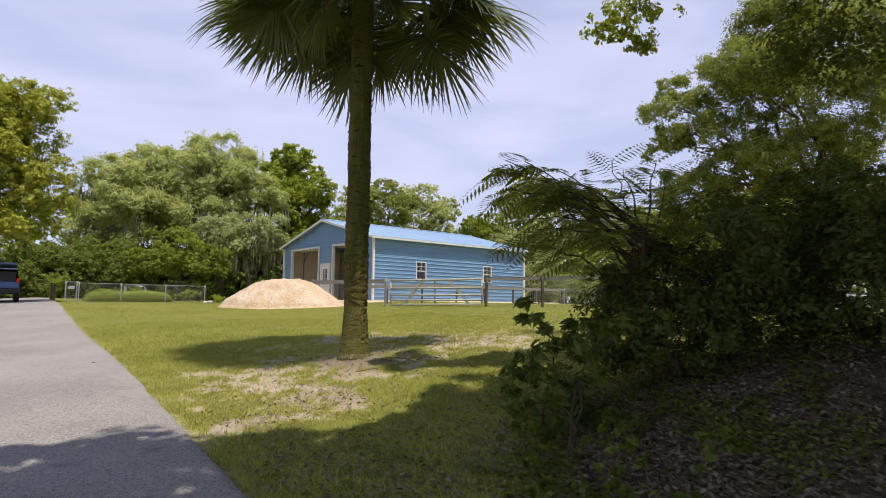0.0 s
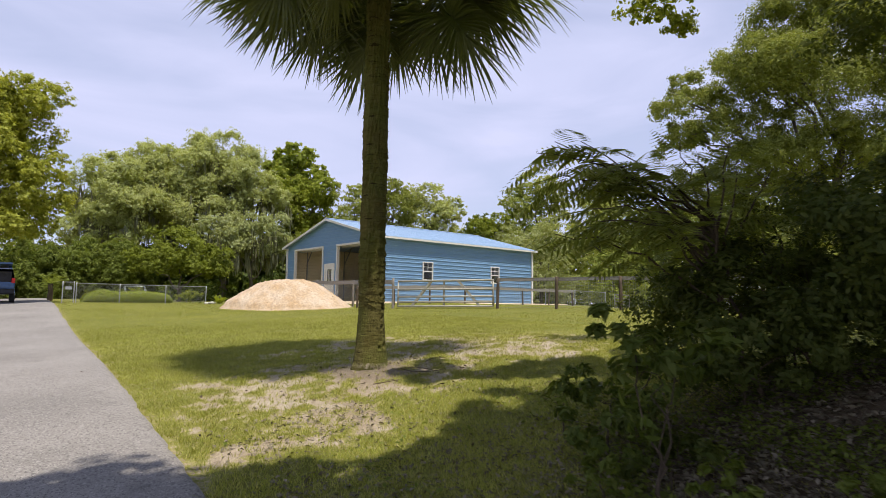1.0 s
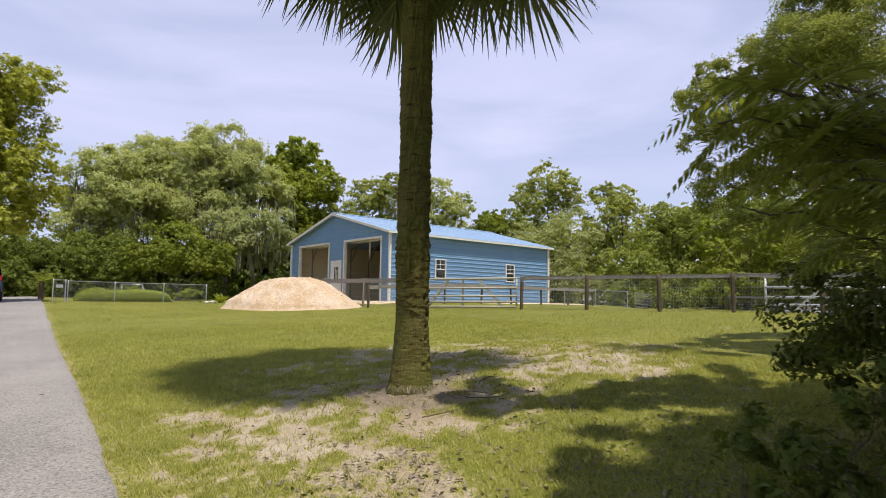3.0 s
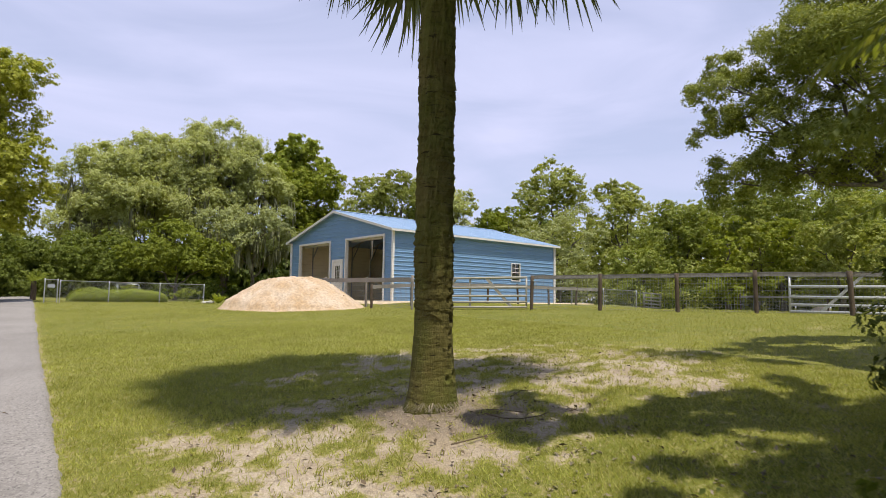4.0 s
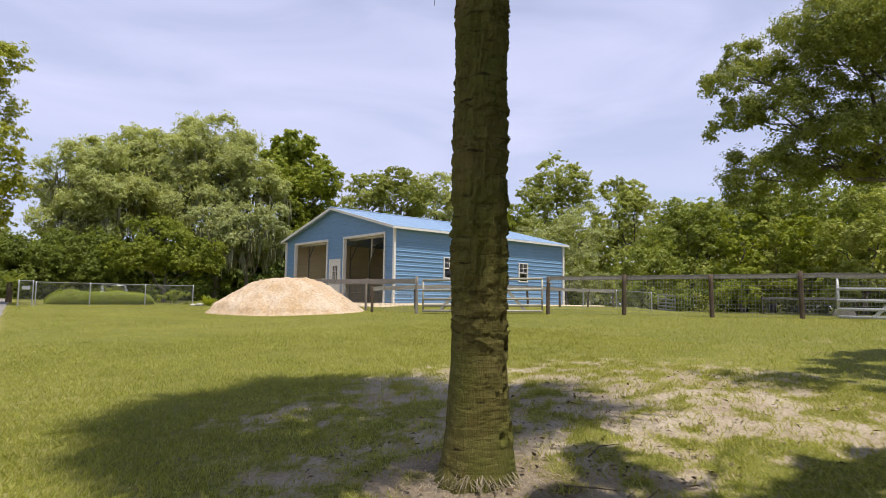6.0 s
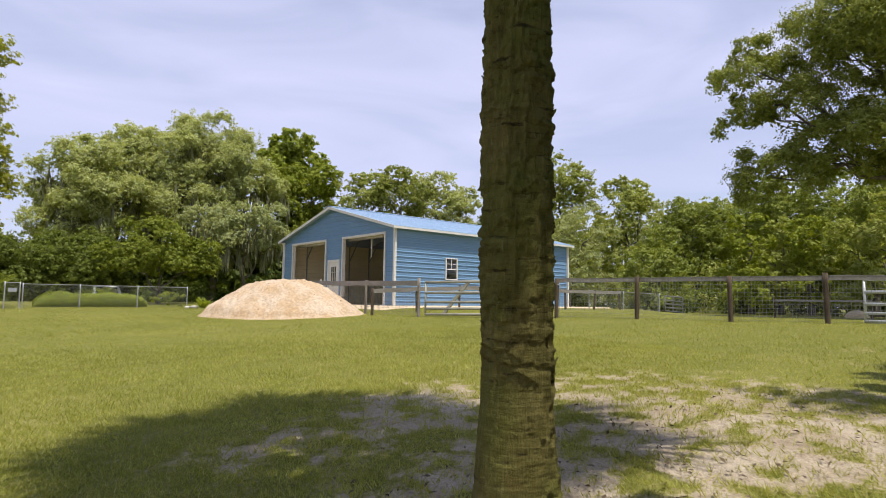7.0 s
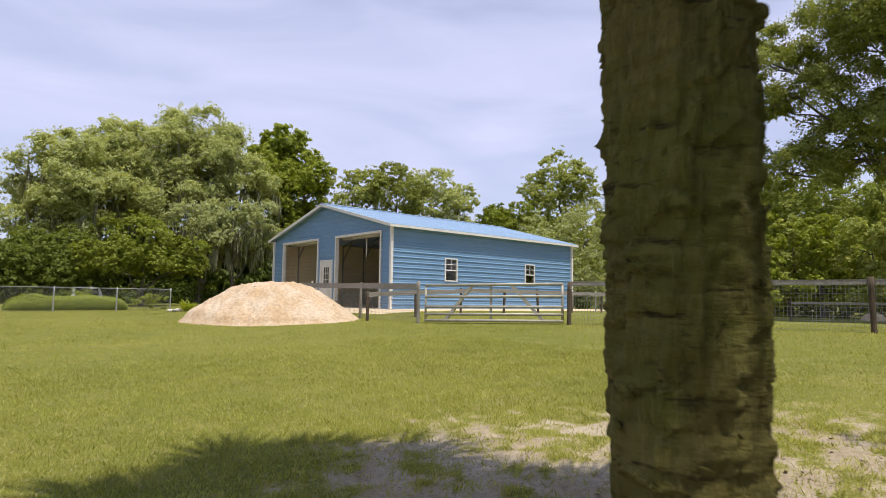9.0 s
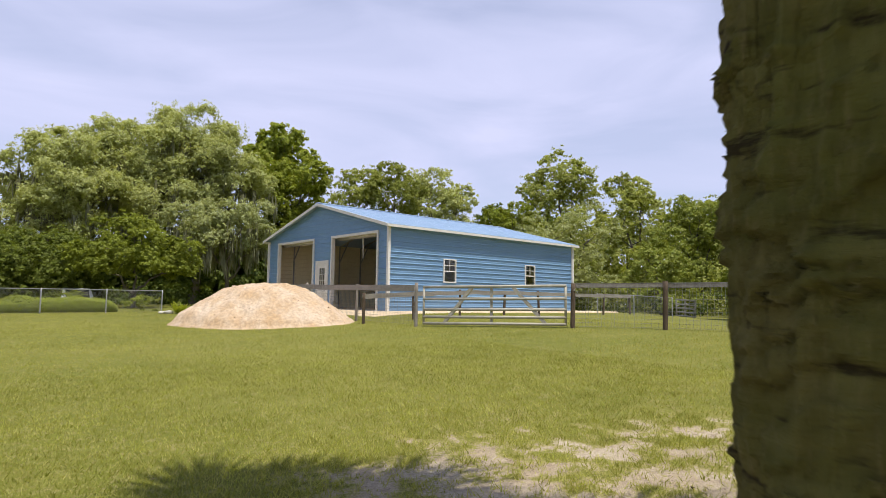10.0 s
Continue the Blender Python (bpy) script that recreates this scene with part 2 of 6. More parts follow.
def ground_mat():
    """Turf over pale sand; the point attribute 'bare' says where the turf is worn."""
    m = bpy.data.materials.new("turf and sandy soil")
    m.use_nodes = True
    nt = m.node_tree
    bs = nt.nodes["Principled BSDF"]
    co = nt.nodes.new("ShaderNodeTexCoord")

    def noise_node(scale, detail=5, rough=0.6):
        n = nt.nodes.new("ShaderNodeTexNoise")
        n.inputs["Scale"].default_value = scale
        n.inputs["Detail"].default_value = detail
        n.inputs["Roughness"].default_value = rough
        link(nt, co, "Object", n, "Vector")
        return n

    def mixc(a, b, fac, mode="MIX"):
        x = nt.nodes.new("ShaderNodeMixRGB")
        x.blend_type = mode
        for sock, v in (("Color1", a), ("Color2", b)):
            if isinstance(v, tuple):
                x.inputs[sock].default_value = (*v, 1)
            else:
                nt.links.new(v, x.inputs[sock])
        if isinstance(fac, float):
            x.inputs["Fac"].default_value = fac
        else:
            nt.links.new(fac, x.inputs["Fac"])
        return x.outputs["Color"]

    def ramp(sock, lo, hi, a=0.0, b=1.0):
        r = nt.nodes.new("ShaderNodeMapRange")
        r.inputs["From Min"].default_value, r.inputs["From Max"].default_value = lo, hi
        r.inputs["To Min"].default_value, r.inputs["To Max"].default_value = a, b
        nt.links.new(sock, r.inputs["Value"])
        return r.outputs["Result"]

    big, mid, fine, tiny = noise_node(0.18), noise_node(1.3), noise_node(9.0), noise_node(60.0, 3)
    edge = noise_node(26.0, 4)
    green = mixc((0.136, 0.146, 0.021), (0.192, 0.188, 0.035), ramp(big.outputs["Fac"], 0.35, 0.65))
    green = mixc(green, (0.28, 0.255, 0.075), ramp(mid.outputs["Fac"], 0.5, 0.8, 0.0, 0.6))
    green = mixc(green, (0.11, 0.125, 0.02), ramp(fine.outputs["Fac"], 0.5, 0.75, 0.0, 0.75))
    soil = mixc((0.36, 0.285, 0.195), (0.49, 0.41, 0.31), ramp(mid.outputs["Fac"], 0.35, 0.65))
    soil = mixc(soil, (0.2, 0.145, 0.09), ramp(fine.outputs["Fac"], 0.52, 0.75, 0.0, 0.7))
    soil = mixc(soil, (0.15, 0.105, 0.06), ramp(edge.outputs["Fac"], 0.56, 0.72, 0.0, 0.75))
    at_bare = nt.nodes.new("ShaderNodeAttribute")
    at_bare.attribute_name = "bare"
    add = nt.nodes.new("ShaderNodeMath")
    add.operation = "ADD"
    nt.links.new(at_bare.outputs["Fac"], add.inputs[0])
    two = nt.nodes.new("ShaderNodeMath")
    two.operation = "ADD"
    nt.links.new(ramp(fine.outputs["Fac"], 0.3, 0.7, -0.36, 0.36), two.inputs[0])
    nt.links.new(ramp(edge.outputs["Fac"], 0.3, 0.7, -0.36, 0.36), two.inputs[1])
    nt.links.new(two.outputs[0], add.inputs[1])
    col = mixc(green, (0.34, 0.29, 0.12), ramp(add.outputs[0], 0.05, 0.45, 0.0, 0.75))
    col = mixc(col, soil, ramp(add.outputs[0], 0.45, 0.72))
    at_lit = nt.nodes.new("ShaderNodeAttribute")
    at_lit.attribute_name = "litter"
    duff = mixc((0.07, 0.05, 0.03), (0.17, 0.125, 0.085), ramp(fine.outputs["Fac"], 0.35, 0.65))
    col = mixc(col, duff, at_lit.outputs["Fac"])
    col = mixc(col, ramp(tiny.outputs["Fac"], 0.25, 0.75, 0.7, 1.3), 1.0, "MULTIPLY")
    nt.links.new(col, bs.inputs["Base Color"])
    bs.inputs["Roughness"].default_value = 0.95
    bs.inputs["Specular IOR Level"].default_value = 0.15
    bp = nt.nodes.new("ShaderNodeBump")
    bp.inputs["Strength"].default_value = 0.6
    bp.inputs["Distance"].default_value = 0.03
    nt.links.new(tiny.outputs["Fac"], bp.inputs["Height"])
    nt.links.new(bp.outputs["Normal"], bs.inputs["Normal"])
    return m


M_GROUND = ground_mat()


def drive_mat():
    """Worn asphalt: pale stone chips in a grey binder, oil stains and fine cracks."""
    m = bpy.data.materials.new("pale worn asphalt")
    m.use_nodes = True
    nt = m.node_tree
    bs = nt.nodes["Principled BSDF"]
    co = nt.nodes.new("ShaderNodeTexCoord")

    def tex(kind, scale, detail=4):
        n = nt.nodes.new(kind)
        n.inputs["Scale"].default_value = scale
        if kind == "ShaderNodeTexNoise":
            n.inputs["Detail"].default_value = detail
        link(nt, co, "Object", n, "Vector")
        return n

    def mixc(a, b, sock, lo, hi, top=1.0):
        r = nt.nodes.new("ShaderNodeMapRange")
        r.inputs["From Min"].default_value, r.inputs["From Max"].default_value, r.inputs["To Max"].default_value = lo, hi, top
        nt.links.new(sock, r.inputs["Value"])
        x = nt.nodes.new("ShaderNodeMixRGB")
        for key, v in (("Color1", a), ("Color2", b)):
            if isinstance(v, tuple):
                x.inputs[key].default_value = (*v, 1)
            else:
                nt.links.new(v, x.inputs[key])
        nt.links.new(r.outputs["Result"], x.inputs["Fac"])
        return x.outputs["Color"]

    chips, grit = tex("ShaderNodeTexVoronoi", 75.0), tex("ShaderNodeTexNoise", 160.0, 2)
    pick = nt.nodes.new("ShaderNodeSeparateXYZ")
    link(nt, chips, "Color", pick, "Vector")
    c = mixc((0.205, 0.186, 0.168), (0.305, 0.275, 0.248), tex("ShaderNodeTexNoise", 0.55, 5).outputs["Fac"], 0.3, 0.7)
    c = mixc(c, (0.4, 0.36, 0.33), pick.outputs["X"], 0.68, 0.95, 0.7)
    c = mixc(c, (0.085, 0.075, 0.07), pick.outputs["Y"], 0.72, 0.95, 0.75)
    c = mixc(c, (0.1, 0.09, 0.082), tex("ShaderNodeTexNoise", 2.7, 6).outputs["Fac"], 0.6, 0.8, 0.5)
    c = mixc(c, (0.33, 0.3, 0.27), grit.outputs["Fac"], 0.55, 0.8, 0.6)
    nt.links.new(c, bs.inputs["Base Color"])
    bs.inputs["Roughness"].default_value = 0.9
    bs.inputs["Specular IOR Level"].default_value = 0.3
    bp = nt.nodes.new("ShaderNodeBump")
    bp.inputs["Strength"].default_value = 0.4
    bp.inputs["Distance"].default_value = 0.008
    link(nt, chips, "Distance", bp, "Height")
    link(nt, bp, "Normal", bs, "Normal")
    return m


M_DRIVE = drive_mat()


def palm_mat():
    """Fibrous palm bark: level scars, dark creases, upright fibres and a green film."""
    m = bpy.data.materials.new("palm bark")
    m.use_nodes = True
    nt = m.node_tree
    bs = nt.nodes["Principled BSDF"]
    co = nt.nodes.new("ShaderNodeTexCoord")

    def nz(stretch, scale, detail=4):
        mp = nt.nodes.new("ShaderNodeMapping")
        mp.inputs["Scale"].default_value = stretch
        link(nt, co, "Object", mp, "Vector")
        n = nt.nodes.new("ShaderNodeTexNoise")
        n.inputs["Scale"].default_value = scale
        n.inputs["Detail"].default_value = detail
        n.inputs["Roughness"].default_value = 0.62
        link(nt, mp, "Vector", n, "Vector")
        return n.outputs["Fac"]

    def mixc(a, b, sock, lo, hi, top=1.0):
        r = nt.nodes.new("ShaderNodeMapRange")
        r.inputs["From Min"].default_value, r.inputs["From Max"].default_value, r.inputs["To Max"].default_value = lo, hi, top
        nt.links.new(sock, r.inputs["Value"])
        x = nt.nodes.new("ShaderNodeMixRGB")
        for k, v in (("Color1", a), ("Color2", b)):
            if isinstance(v, tuple):
                x.inputs[k].default_value = (*v, 1)
            else:
                nt.links.new(v, x.inputs[k])
        nt.links.new(r.outputs["Result"], x.inputs["Fac"])
        return x.outputs["Color"]

    band, fibre, blotch, crease = nz((1.6, 1.6, 9), 2.2), nz((14, 14, 1.2), 6), nz((1, 1, 1), 4.5), nz((1.7, 1.7, 9), 3.2, 6)
    c = mixc((0.1, 0.087, 0.022), (0.15, 0.129, 0.04), band, 0.35, 0.65)
    c = mixc(c, (0.095, 0.07, 0.018), blotch, 0.52, 0.75, 0.7)
    c = mixc(c, (0.1, 0.115, 0.02), nz((1, 1, 0.6), 2.1), 0.42, 0.66, 0.75)
    c = mixc(c, (0.22, 0.18, 0.075), fibre, 0.53, 0.76, 0.55)
    c = mixc(c, (0.022, 0.015, 0.008), crease, 0.57, 0.67, 0.85)
    nt.links.new(c, bs.inputs["Base Color"])
    bs.inputs["Roughness"].default_value = 0.95
    bs.inputs["Specular IOR Level"].default_value = 0.15
    add = nt.nodes.new("ShaderNodeMath")
    add.operation = "SUBTRACT"
    nt.links.new(fibre, add.inputs[0])
    nt.links.new(crease, add.inputs[1])
    bp = nt.nodes.new("ShaderNodeBump")
    bp.inputs["Strength"].default_value = 0.9
    bp.inputs["Distance"].default_value = 0.02
    nt.links.new(add.outputs[0], bp.inputs["Height"])
    nt.links.new(bp.outputs["Normal"], bs.inputs["Normal"])
    return m


M_PALM = palm_mat()


# ---- mesh helpers ----
def empty(name, m, label, category, group="", kind=""):
    ob = new(name)
    ob.matrix_world = m
    return tagged(ob, label, category, group, kind)


def part(name, bm, material, parent=None, label="", smooth=False):
    me = bpy.data.meshes.new(name)
    bm.to_mesh(me)
    bm.free()
    me.materials.append(material)
    if smooth:
        me.shade_smooth()
    ob = new(name, me)
    if parent:
        ob.parent = parent
    if label:
        ob["label"] = label
    return ob


def np_part(name, verts, faces, material, parent=None, label="", smooth=False):
    """A mesh from numpy arrays; faces all have one number of corners."""
    me = bpy.data.meshes.new(name)
    verts = np.asarray(verts, np.float32)
    faces = np.asarray(faces, np.int32)
    k = faces.shape[1]
    me.vertices.add(len(verts))
    me.vertices.foreach_set("co", verts.ravel())
    me.loops.add(faces.size)
    me.loops.foreach_set("vertex_index", faces.ravel())
    me.polygons.add(len(faces))
    me.polygons.foreach_set("loop_start", np.arange(len(faces), dtype=np.int32) * k)
    me.polygons.foreach_set("loop_total", np.full(len(faces), k, np.int32))
    me.update(calc_edges=True)
    me.materials.append(material)
    if smooth:
        me.shade_smooth()
    ob = new(name, me)
    if parent:
        ob.parent = parent
    if label:
        ob["label"] = label
    return ob


def box(bm, x0, x1, y0, y1, z0, z1, bevel=0.0):
    r = bmesh.ops.create_cube(bm, size=1.0)
    m = Matrix.LocRotScale(((x0 + x1) / 2, (y0 + y1) / 2, (z0 + z1) / 2), None, (x1 - x0, y1 - y0, z1 - z0))
    bmesh.ops.transform(bm, matrix=m, verts=r["verts"])
    if bevel:
        es = list({e for v in r["verts"] for e in v.link_edges})
        bmesh.ops.bevel(bm, geom=es, offset=bevel, segments=1, affect="EDGES")
    return bm


def bar(bm, a, b, w, h, up=(0, 0, 1)):
    """A square bar from a to b, w across and h high."""
    a, b = Vector(a), Vector(b)
    d = (b - a).normalized()
    s = d.cross(Vector(up))
    if s.length < 1e-4:
        s = d.cross(Vector((1, 0, 0)))
    s.normalize()
    u = s.cross(d)
    vs = []
    for p in (a, b):
        for i, j in ((-1, -1), (1, -1), (1, 1), (-1, 1)):
            vs.append(bm.verts.new(p + s * (i * w / 2) + u * (j * h / 2)))
    for q in ((0, 1, 2, 3), (7, 6, 5, 4), (0, 4, 5, 1), (1, 5, 6, 2), (2, 6, 7, 3), (3, 7, 4, 0)):
        bm.faces.new([vs[i] for i in q])
    return bm


def tube_np(points, radii, n=8):
    """Vertices and quads of a tube along points, open at its ends but for a collapsed tip."""
    P = np.asarray(points, float)
    R = np.asarray(radii, float)
    T = np.gradient(P, axis=0)
    T /= np.linalg.norm(T, axis=1)[:, None] + 1e-9
    ref = np.array([0.3, 0.9, 0.2]) if abs(T[0][2]) > 0.7 else np.array([0, 0, 1.0])
    S = np.cross(T, ref)
    S /= np.linalg.norm(S, axis=1)[:, None] + 1e-9
    U = np.cross(S, T)
    a = np.linspace(0, 2 * np.pi, n, endpoint=False)
    V = (P[:, None] + R[:, None, None] * (np.cos(a)[None, :, None] * S[:, None] + np.sin(a)[None, :, None] * U[:, None])).reshape(-1, 3)
    F = [(i * n + j, i * n + (j + 1) % n, (i + 1) * n + (j + 1) % n, (i + 1) * n + j) for i in range(len(P) - 1) for j in range(n)]
    return V, np.array(F)


def merge(pieces):
    vs, fs, o = [], [], 0
    for v, f in pieces:
        vs.append(v)
        fs.append(np.asarray(f) + o)
        o += len(v)
    return np.concatenate(vs), np.concatenate(fs)


def unit(v):
    return v / (np.linalg.norm(v, axis=-1, keepdims=True) + 1e-9)


def leaf_quads(rng, P, N, size, aspect=0.55, lift=0.12):
    """Pointed four-cornered leaves at P that face N more or less."""
    n = len(P)
    N = unit(N + rng.normal(0, 0.42, (n, 3)))
    A = unit(np.cross(N, rng.normal(0, 1, (n, 3))))
    B = unit(np.cross(N, A))
    L = (size * rng.uniform(0.6, 1.35, n))[:, None]
    base = P - A * L * 0.5
    tip = P + A * L * 0.5 - N * L * lift
    right = P + B * L * aspect * 0.5 + N * L * lift * 0.5
    left = P - B * L * aspect * 0.5 + N * L * lift * 0.5
    V = np.stack([base, right, tip, left], 1).reshape(-1, 3)
    return V, np.arange(n * 4).reshape(-1, 4)


def crown_points(rng, lobes, clumps, per, clump=0.26, depth=(0.4, 1.05), low=-0.55):
    """Leaf places and outward ways in clumps over lobes (x, y, z, r, rz)."""
    Ps, Ns = [], []
    for x, y, z, r, rz in lobes:
        k = max(6, int(clumps * (r * rz) ** 0.75))
        d = unit(rng.normal(0, 1, (k * 2, 3)))
        d = d[d[:, 2] > low + rng.uniform(-0.25, 0.25, len(d))][:k]
        f = rng.uniform(*depth, len(d)) ** 0.7
        c = np.array([x, y, z]) + d * f[:, None] * np.array([r, r, rz])
        s = clump * (r * rz) ** 0.5 * rng.uniform(0.55, 1.25, len(d))
        m = (per * rng.uniform(0.6, 1.4, len(d))).astype(int)
        idx = np.repeat(np.arange(len(d)), m)
        way = unit(rng.normal(0, 1, (len(idx), 3)) + np.array([0, 0, 0.25]) + d[idx] * 0.35)
        off = way * (rng.uniform(0.12, 1, len(idx)) ** 0.45 * 1.18)[:, None] * s[idx][:, None] * np.array([1, 1, 0.8])
        Ps.append(c[idx] + off + rng.normal(0, 0.05, off.shape) * s[idx][:, None])
        Ns.append(d[idx] * 0.6 + way * 0.8 + np.array([0, 0, 0.35]))
    return np.concatenate(Ps), np.concatenate(Ns)


def leaf_tris(rng, P, N, size, aspect=0.65):
    """Three-cornered leaves at P that face N more or less, for crowns that stay far off."""
    n = len(P)
    N = unit(N + rng.normal(0, 0.5, (n, 3)))
    A = unit(np.cross(N, rng.normal(0, 1, (n, 3))))
    B = np.cross(N, A)
    L = (size * rng.uniform(0.55, 1.45, n))[:, None]
    w = L * aspect * 0.5
    V = np.stack([P - A * L * 0.4 - B * w, P - A * L * 0.3 + B * w, P + A * L * 0.6], 1).reshape(-1, 3)
    return V, np.arange(n * 3).reshape(-1, 3)


def puff_points(rng, lobes, count, k=14, puff=(0.26, 0.46), low=-0.45, tuft=0.2, stray=0.3):
    """Leaf places on the round puffs that cover lobes (x, y, z, r, rz); count is leaves for a square metre of puff."""
    Ps, Ns = [], []
    for x, y, z, r, rz in lobes:
        R = (r * r * rz) ** (1 / 3)
        i = np.arange(k) + 0.5
        ph, cz = i * 2.39996 + rng.uniform(0, 6.28), 1 - 2 * i / k
        d = np.stack([np.cos(ph) * np.sqrt(1 - cz * cz), np.sin(ph) * np.sqrt(1 - cz * cz), cz], -1)
        d = unit(d + rng.normal(0, 0.22, d.shape))
        d = d[d[:, 2] > low]
        c = np.array([x, y, z]) + d * rng.uniform(0.5, 0.95, len(d))[:, None] * np.array([r, r, rz])
        pr = R * rng.uniform(*puff, len(d))
        m = (count * 4 * np.pi * pr ** 2 * rng.uniform(0.75, 1.25, len(d)) / 12).astype(int) + 3
        j = np.repeat(np.arange(len(d)), m)
        way = unit(rng.normal(0, 1, (len(j), 3)) + d[j] * 0.85 + np.array([0, 0, 0.35]))
        rad = pr[j] * (0.5 + 0.58 * rng.random(len(j)) ** 0.6) * np.where(rng.random(len(j)) < stray, rng.uniform(1.05, 1.75, len(j)), 1.0)
        tc = c[j] + way * rad[:, None] * np.array([1, 1, 0.82])
        tj = np.repeat(np.arange(len(j)), rng.integers(7, 18, len(j)))
        off = unit(rng.normal(0, 1, (len(tj), 3))) * (rng.random(len(tj)) ** 0.5 * tuft)[:, None] * pr[j][tj][:, None] ** 0.5
        Ps.append(tc[tj] + off * np.array([1, 1, 0.7]))
        Ns.append(way[tj] * 0.6 + off / (tuft + 1e-6) * 0.5 + np.array([0, 0, 0.45]))
    return np.concatenate(Ps), np.concatenate(Ns)


def limb(rng, a, b, r0, r1, n=7, wob=0.08, sag=0.0):
    a, b = np.array(a, float), np.array(b, float)
    t = np.linspace(0, 1, n)[:, None]
    P = a + (b - a) * t
    L = np.linalg.norm(b - a)
    P[1:-1] += rng.normal(0, wob * L * 0.4, (n - 2, 3))
    P[:, 2] += (np.sin(t[:, 0] * np.pi) * sag * L)
    return P, r0 + (r1 - r0) * t[:, 0] ** 0.8


def tree(name, rng, base, lobes, leaf, label, category="tree", size=0.16, clumps=13, per=95, trunk_r=0.28, clump=0.26, moss=0, group="", fork=0.35, limbs=2, low=-0.55, aspect=0.68, twigs=True, core=0, bark=None, puffs=0, puff_k=14, puff=(0.26, 0.46), tuft=0.2):
    """Trunk with limbs to every lobe, and a crown of leaves in clumps."""
    x0, y0, z0 = base
    th = empty(name, pose(x0, y0, z0), label, category, group)
    o = np.array(base)
    L = np.array(lobes, float).copy()
    L[:, :3] -= o
    pieces = []
    top = L[:, :3].mean(0)
    fk = np.array([top[0] * 0.3, top[1] * 0.3, top[2] * fork])
    P, R = limb(rng, (0, 0, -0.3), fk, trunk_r * 1.25, trunk_r * 0.85, 8, 0.05)
    R[0] *= 1.3
    pieces.append(tube_np(P, R, 10))
    for l in L:
        P, R = limb(rng, fk, l[:3], trunk_r * 0.6, trunk_r * 0.16, 8, 0.09, 0.06)
        pieces.append(tube_np(P, R, 7))
        for _ in range(limbs if twigs else 0):
            d = unit(rng.normal(0, 1, 3)) * np.array([l[3], l[3], l[4]]) * 0.85
            d[2] = abs(d[2]) * 0.6 + d[2] * 0.2
            q = P[rng.integers(4, 8)]
            P2, R2 = limb(rng, q, l[:3] + d, trunk_r * 0.18, min(0.02, trunk_r * 0.06), 6, 0.1)
            pieces.append(tube_np(P2, R2, 5))
    V, F = merge(pieces)
    np_part("trunk", V, F, bark or M_BARK, th, smooth=True)
    if puffs:
        P, N = puff_points(rng, L, puffs, puff_k, puff, low, tuft)
        V, F = leaf_tris(rng, P, N, size, aspect)
    else:
        P, N = crown_points(rng, L, clumps, per, clump, low=low)
        V, F = leaf_quads(rng, P, N, size, aspect)
    if core:
        # coarser leaves deep inside the lobes close the crown
        P, N = crown_points(rng, L * np.array([1, 1, 1, 0.72, 0.72]), 3.6, core * 1.5, 0.3, (0.2, 0.8), -0.9)
        V2, F2 = (leaf_tris if puffs else leaf_quads)(rng, P, N, size * 1.5, 0.75)
        F = np.concatenate([F, F2 + len(V)])
        V = np.concatenate([V, V2])
    np_part("crown", V, F, leaf, th)
    if moss:
        ms = []
        for l in L:
            k = int(moss * l[3])
            a = rng.uniform(0, 2 * np.pi, k)
            rr = rng.uniform(0.3, 1.0, k) * l[3]
            for ai, ri in zip(a, rr):
                p = l[:3] + np.array([np.cos(ai) * ri, np.sin(ai) * ri, -l[4] * rng.uniform(0.1, 0.75)])
                h = rng.uniform(0.5, 2.3)
                for _ in range(4):
                    q = p + rng.normal(0, 0.1, 3)
                    w = rng.uniform(0.02, 0.075)
                    b = rng.uniform(0, np.pi)
                    dv = np.array([np.cos(b), np.sin(b), 0]) * w
                    hh = h * rng.uniform(0.5, 1.0)
                    sw = rng.normal(0, 0.06, 3) * np.array([1, 1, 0])
                    ms.append((np.array([q - dv, q + dv, q + dv * 1.3 + sw - [0, 0, hh * 0.5], q - dv * 1.3 + sw - [0, 0, hh * 0.5]]), np.array([[0, 1, 2, 3]])))
                    ms.append((np.array([q - dv * 1.3 + sw - [0, 0, hh * 0.5], q + dv * 1.3 + sw - [0, 0, hh * 0.5], q + dv * 0.2 + sw * 2 - [0, 0, hh], q - dv * 0.2 + sw * 2 - [0, 0, hh]]), np.array([[0, 1, 2, 3]])))
        V, F = merge(ms)
        tagged(np_part("hanging_moss", V, F, M_MOSS, th, "grey-green hanging moss strands"), kind="stuff")
    return th


# ---- ground ----
def lattice_noise(seed, x, y, scale):
    rng = np.random.default_rng(seed)
    G = rng.random((256, 256))
    u, v = np.asarray(x) * scale + 57.3, np.asarray(y) * scale + 91.7
    i, j = np.floor(u).astype(int), np.floor(v).astype(int)
    a, b = u - i, v - j
    a, b = a * a * (3 - 2 * a), b * b * (3 - 2 * b)
    g = lambda p, q: G[p % 256, q % 256]
    return (g(i, j) * (1 - a) + g(i + 1, j) * a) * (1 - b) + (g(i, j + 1) * (1 - a) + g(i + 1, j + 1) * a) * b


def fbm(seed, x, y, scale, octaves=4):
    s, w, t = 0.0, 1.0, 0.0
    for k in range(octaves):
        s = s + w * lattice_noise(seed + k, x, y, scale * 2 ** k)
        t += w
        w *= 0.55
    return s / t


def step(a, b, v):
    t = np.clip((v - a) / (b - a), 0, 1)
    return t * t * (3 - 2 * t)


PALM = (3.985, 9.727)


def drive_edge(y):
    """Where the drive's edge runs, a little askew to the y axis."""
    return 0.75 + 0.0177 * np.clip(np.asarray(y, float), -14, 49)


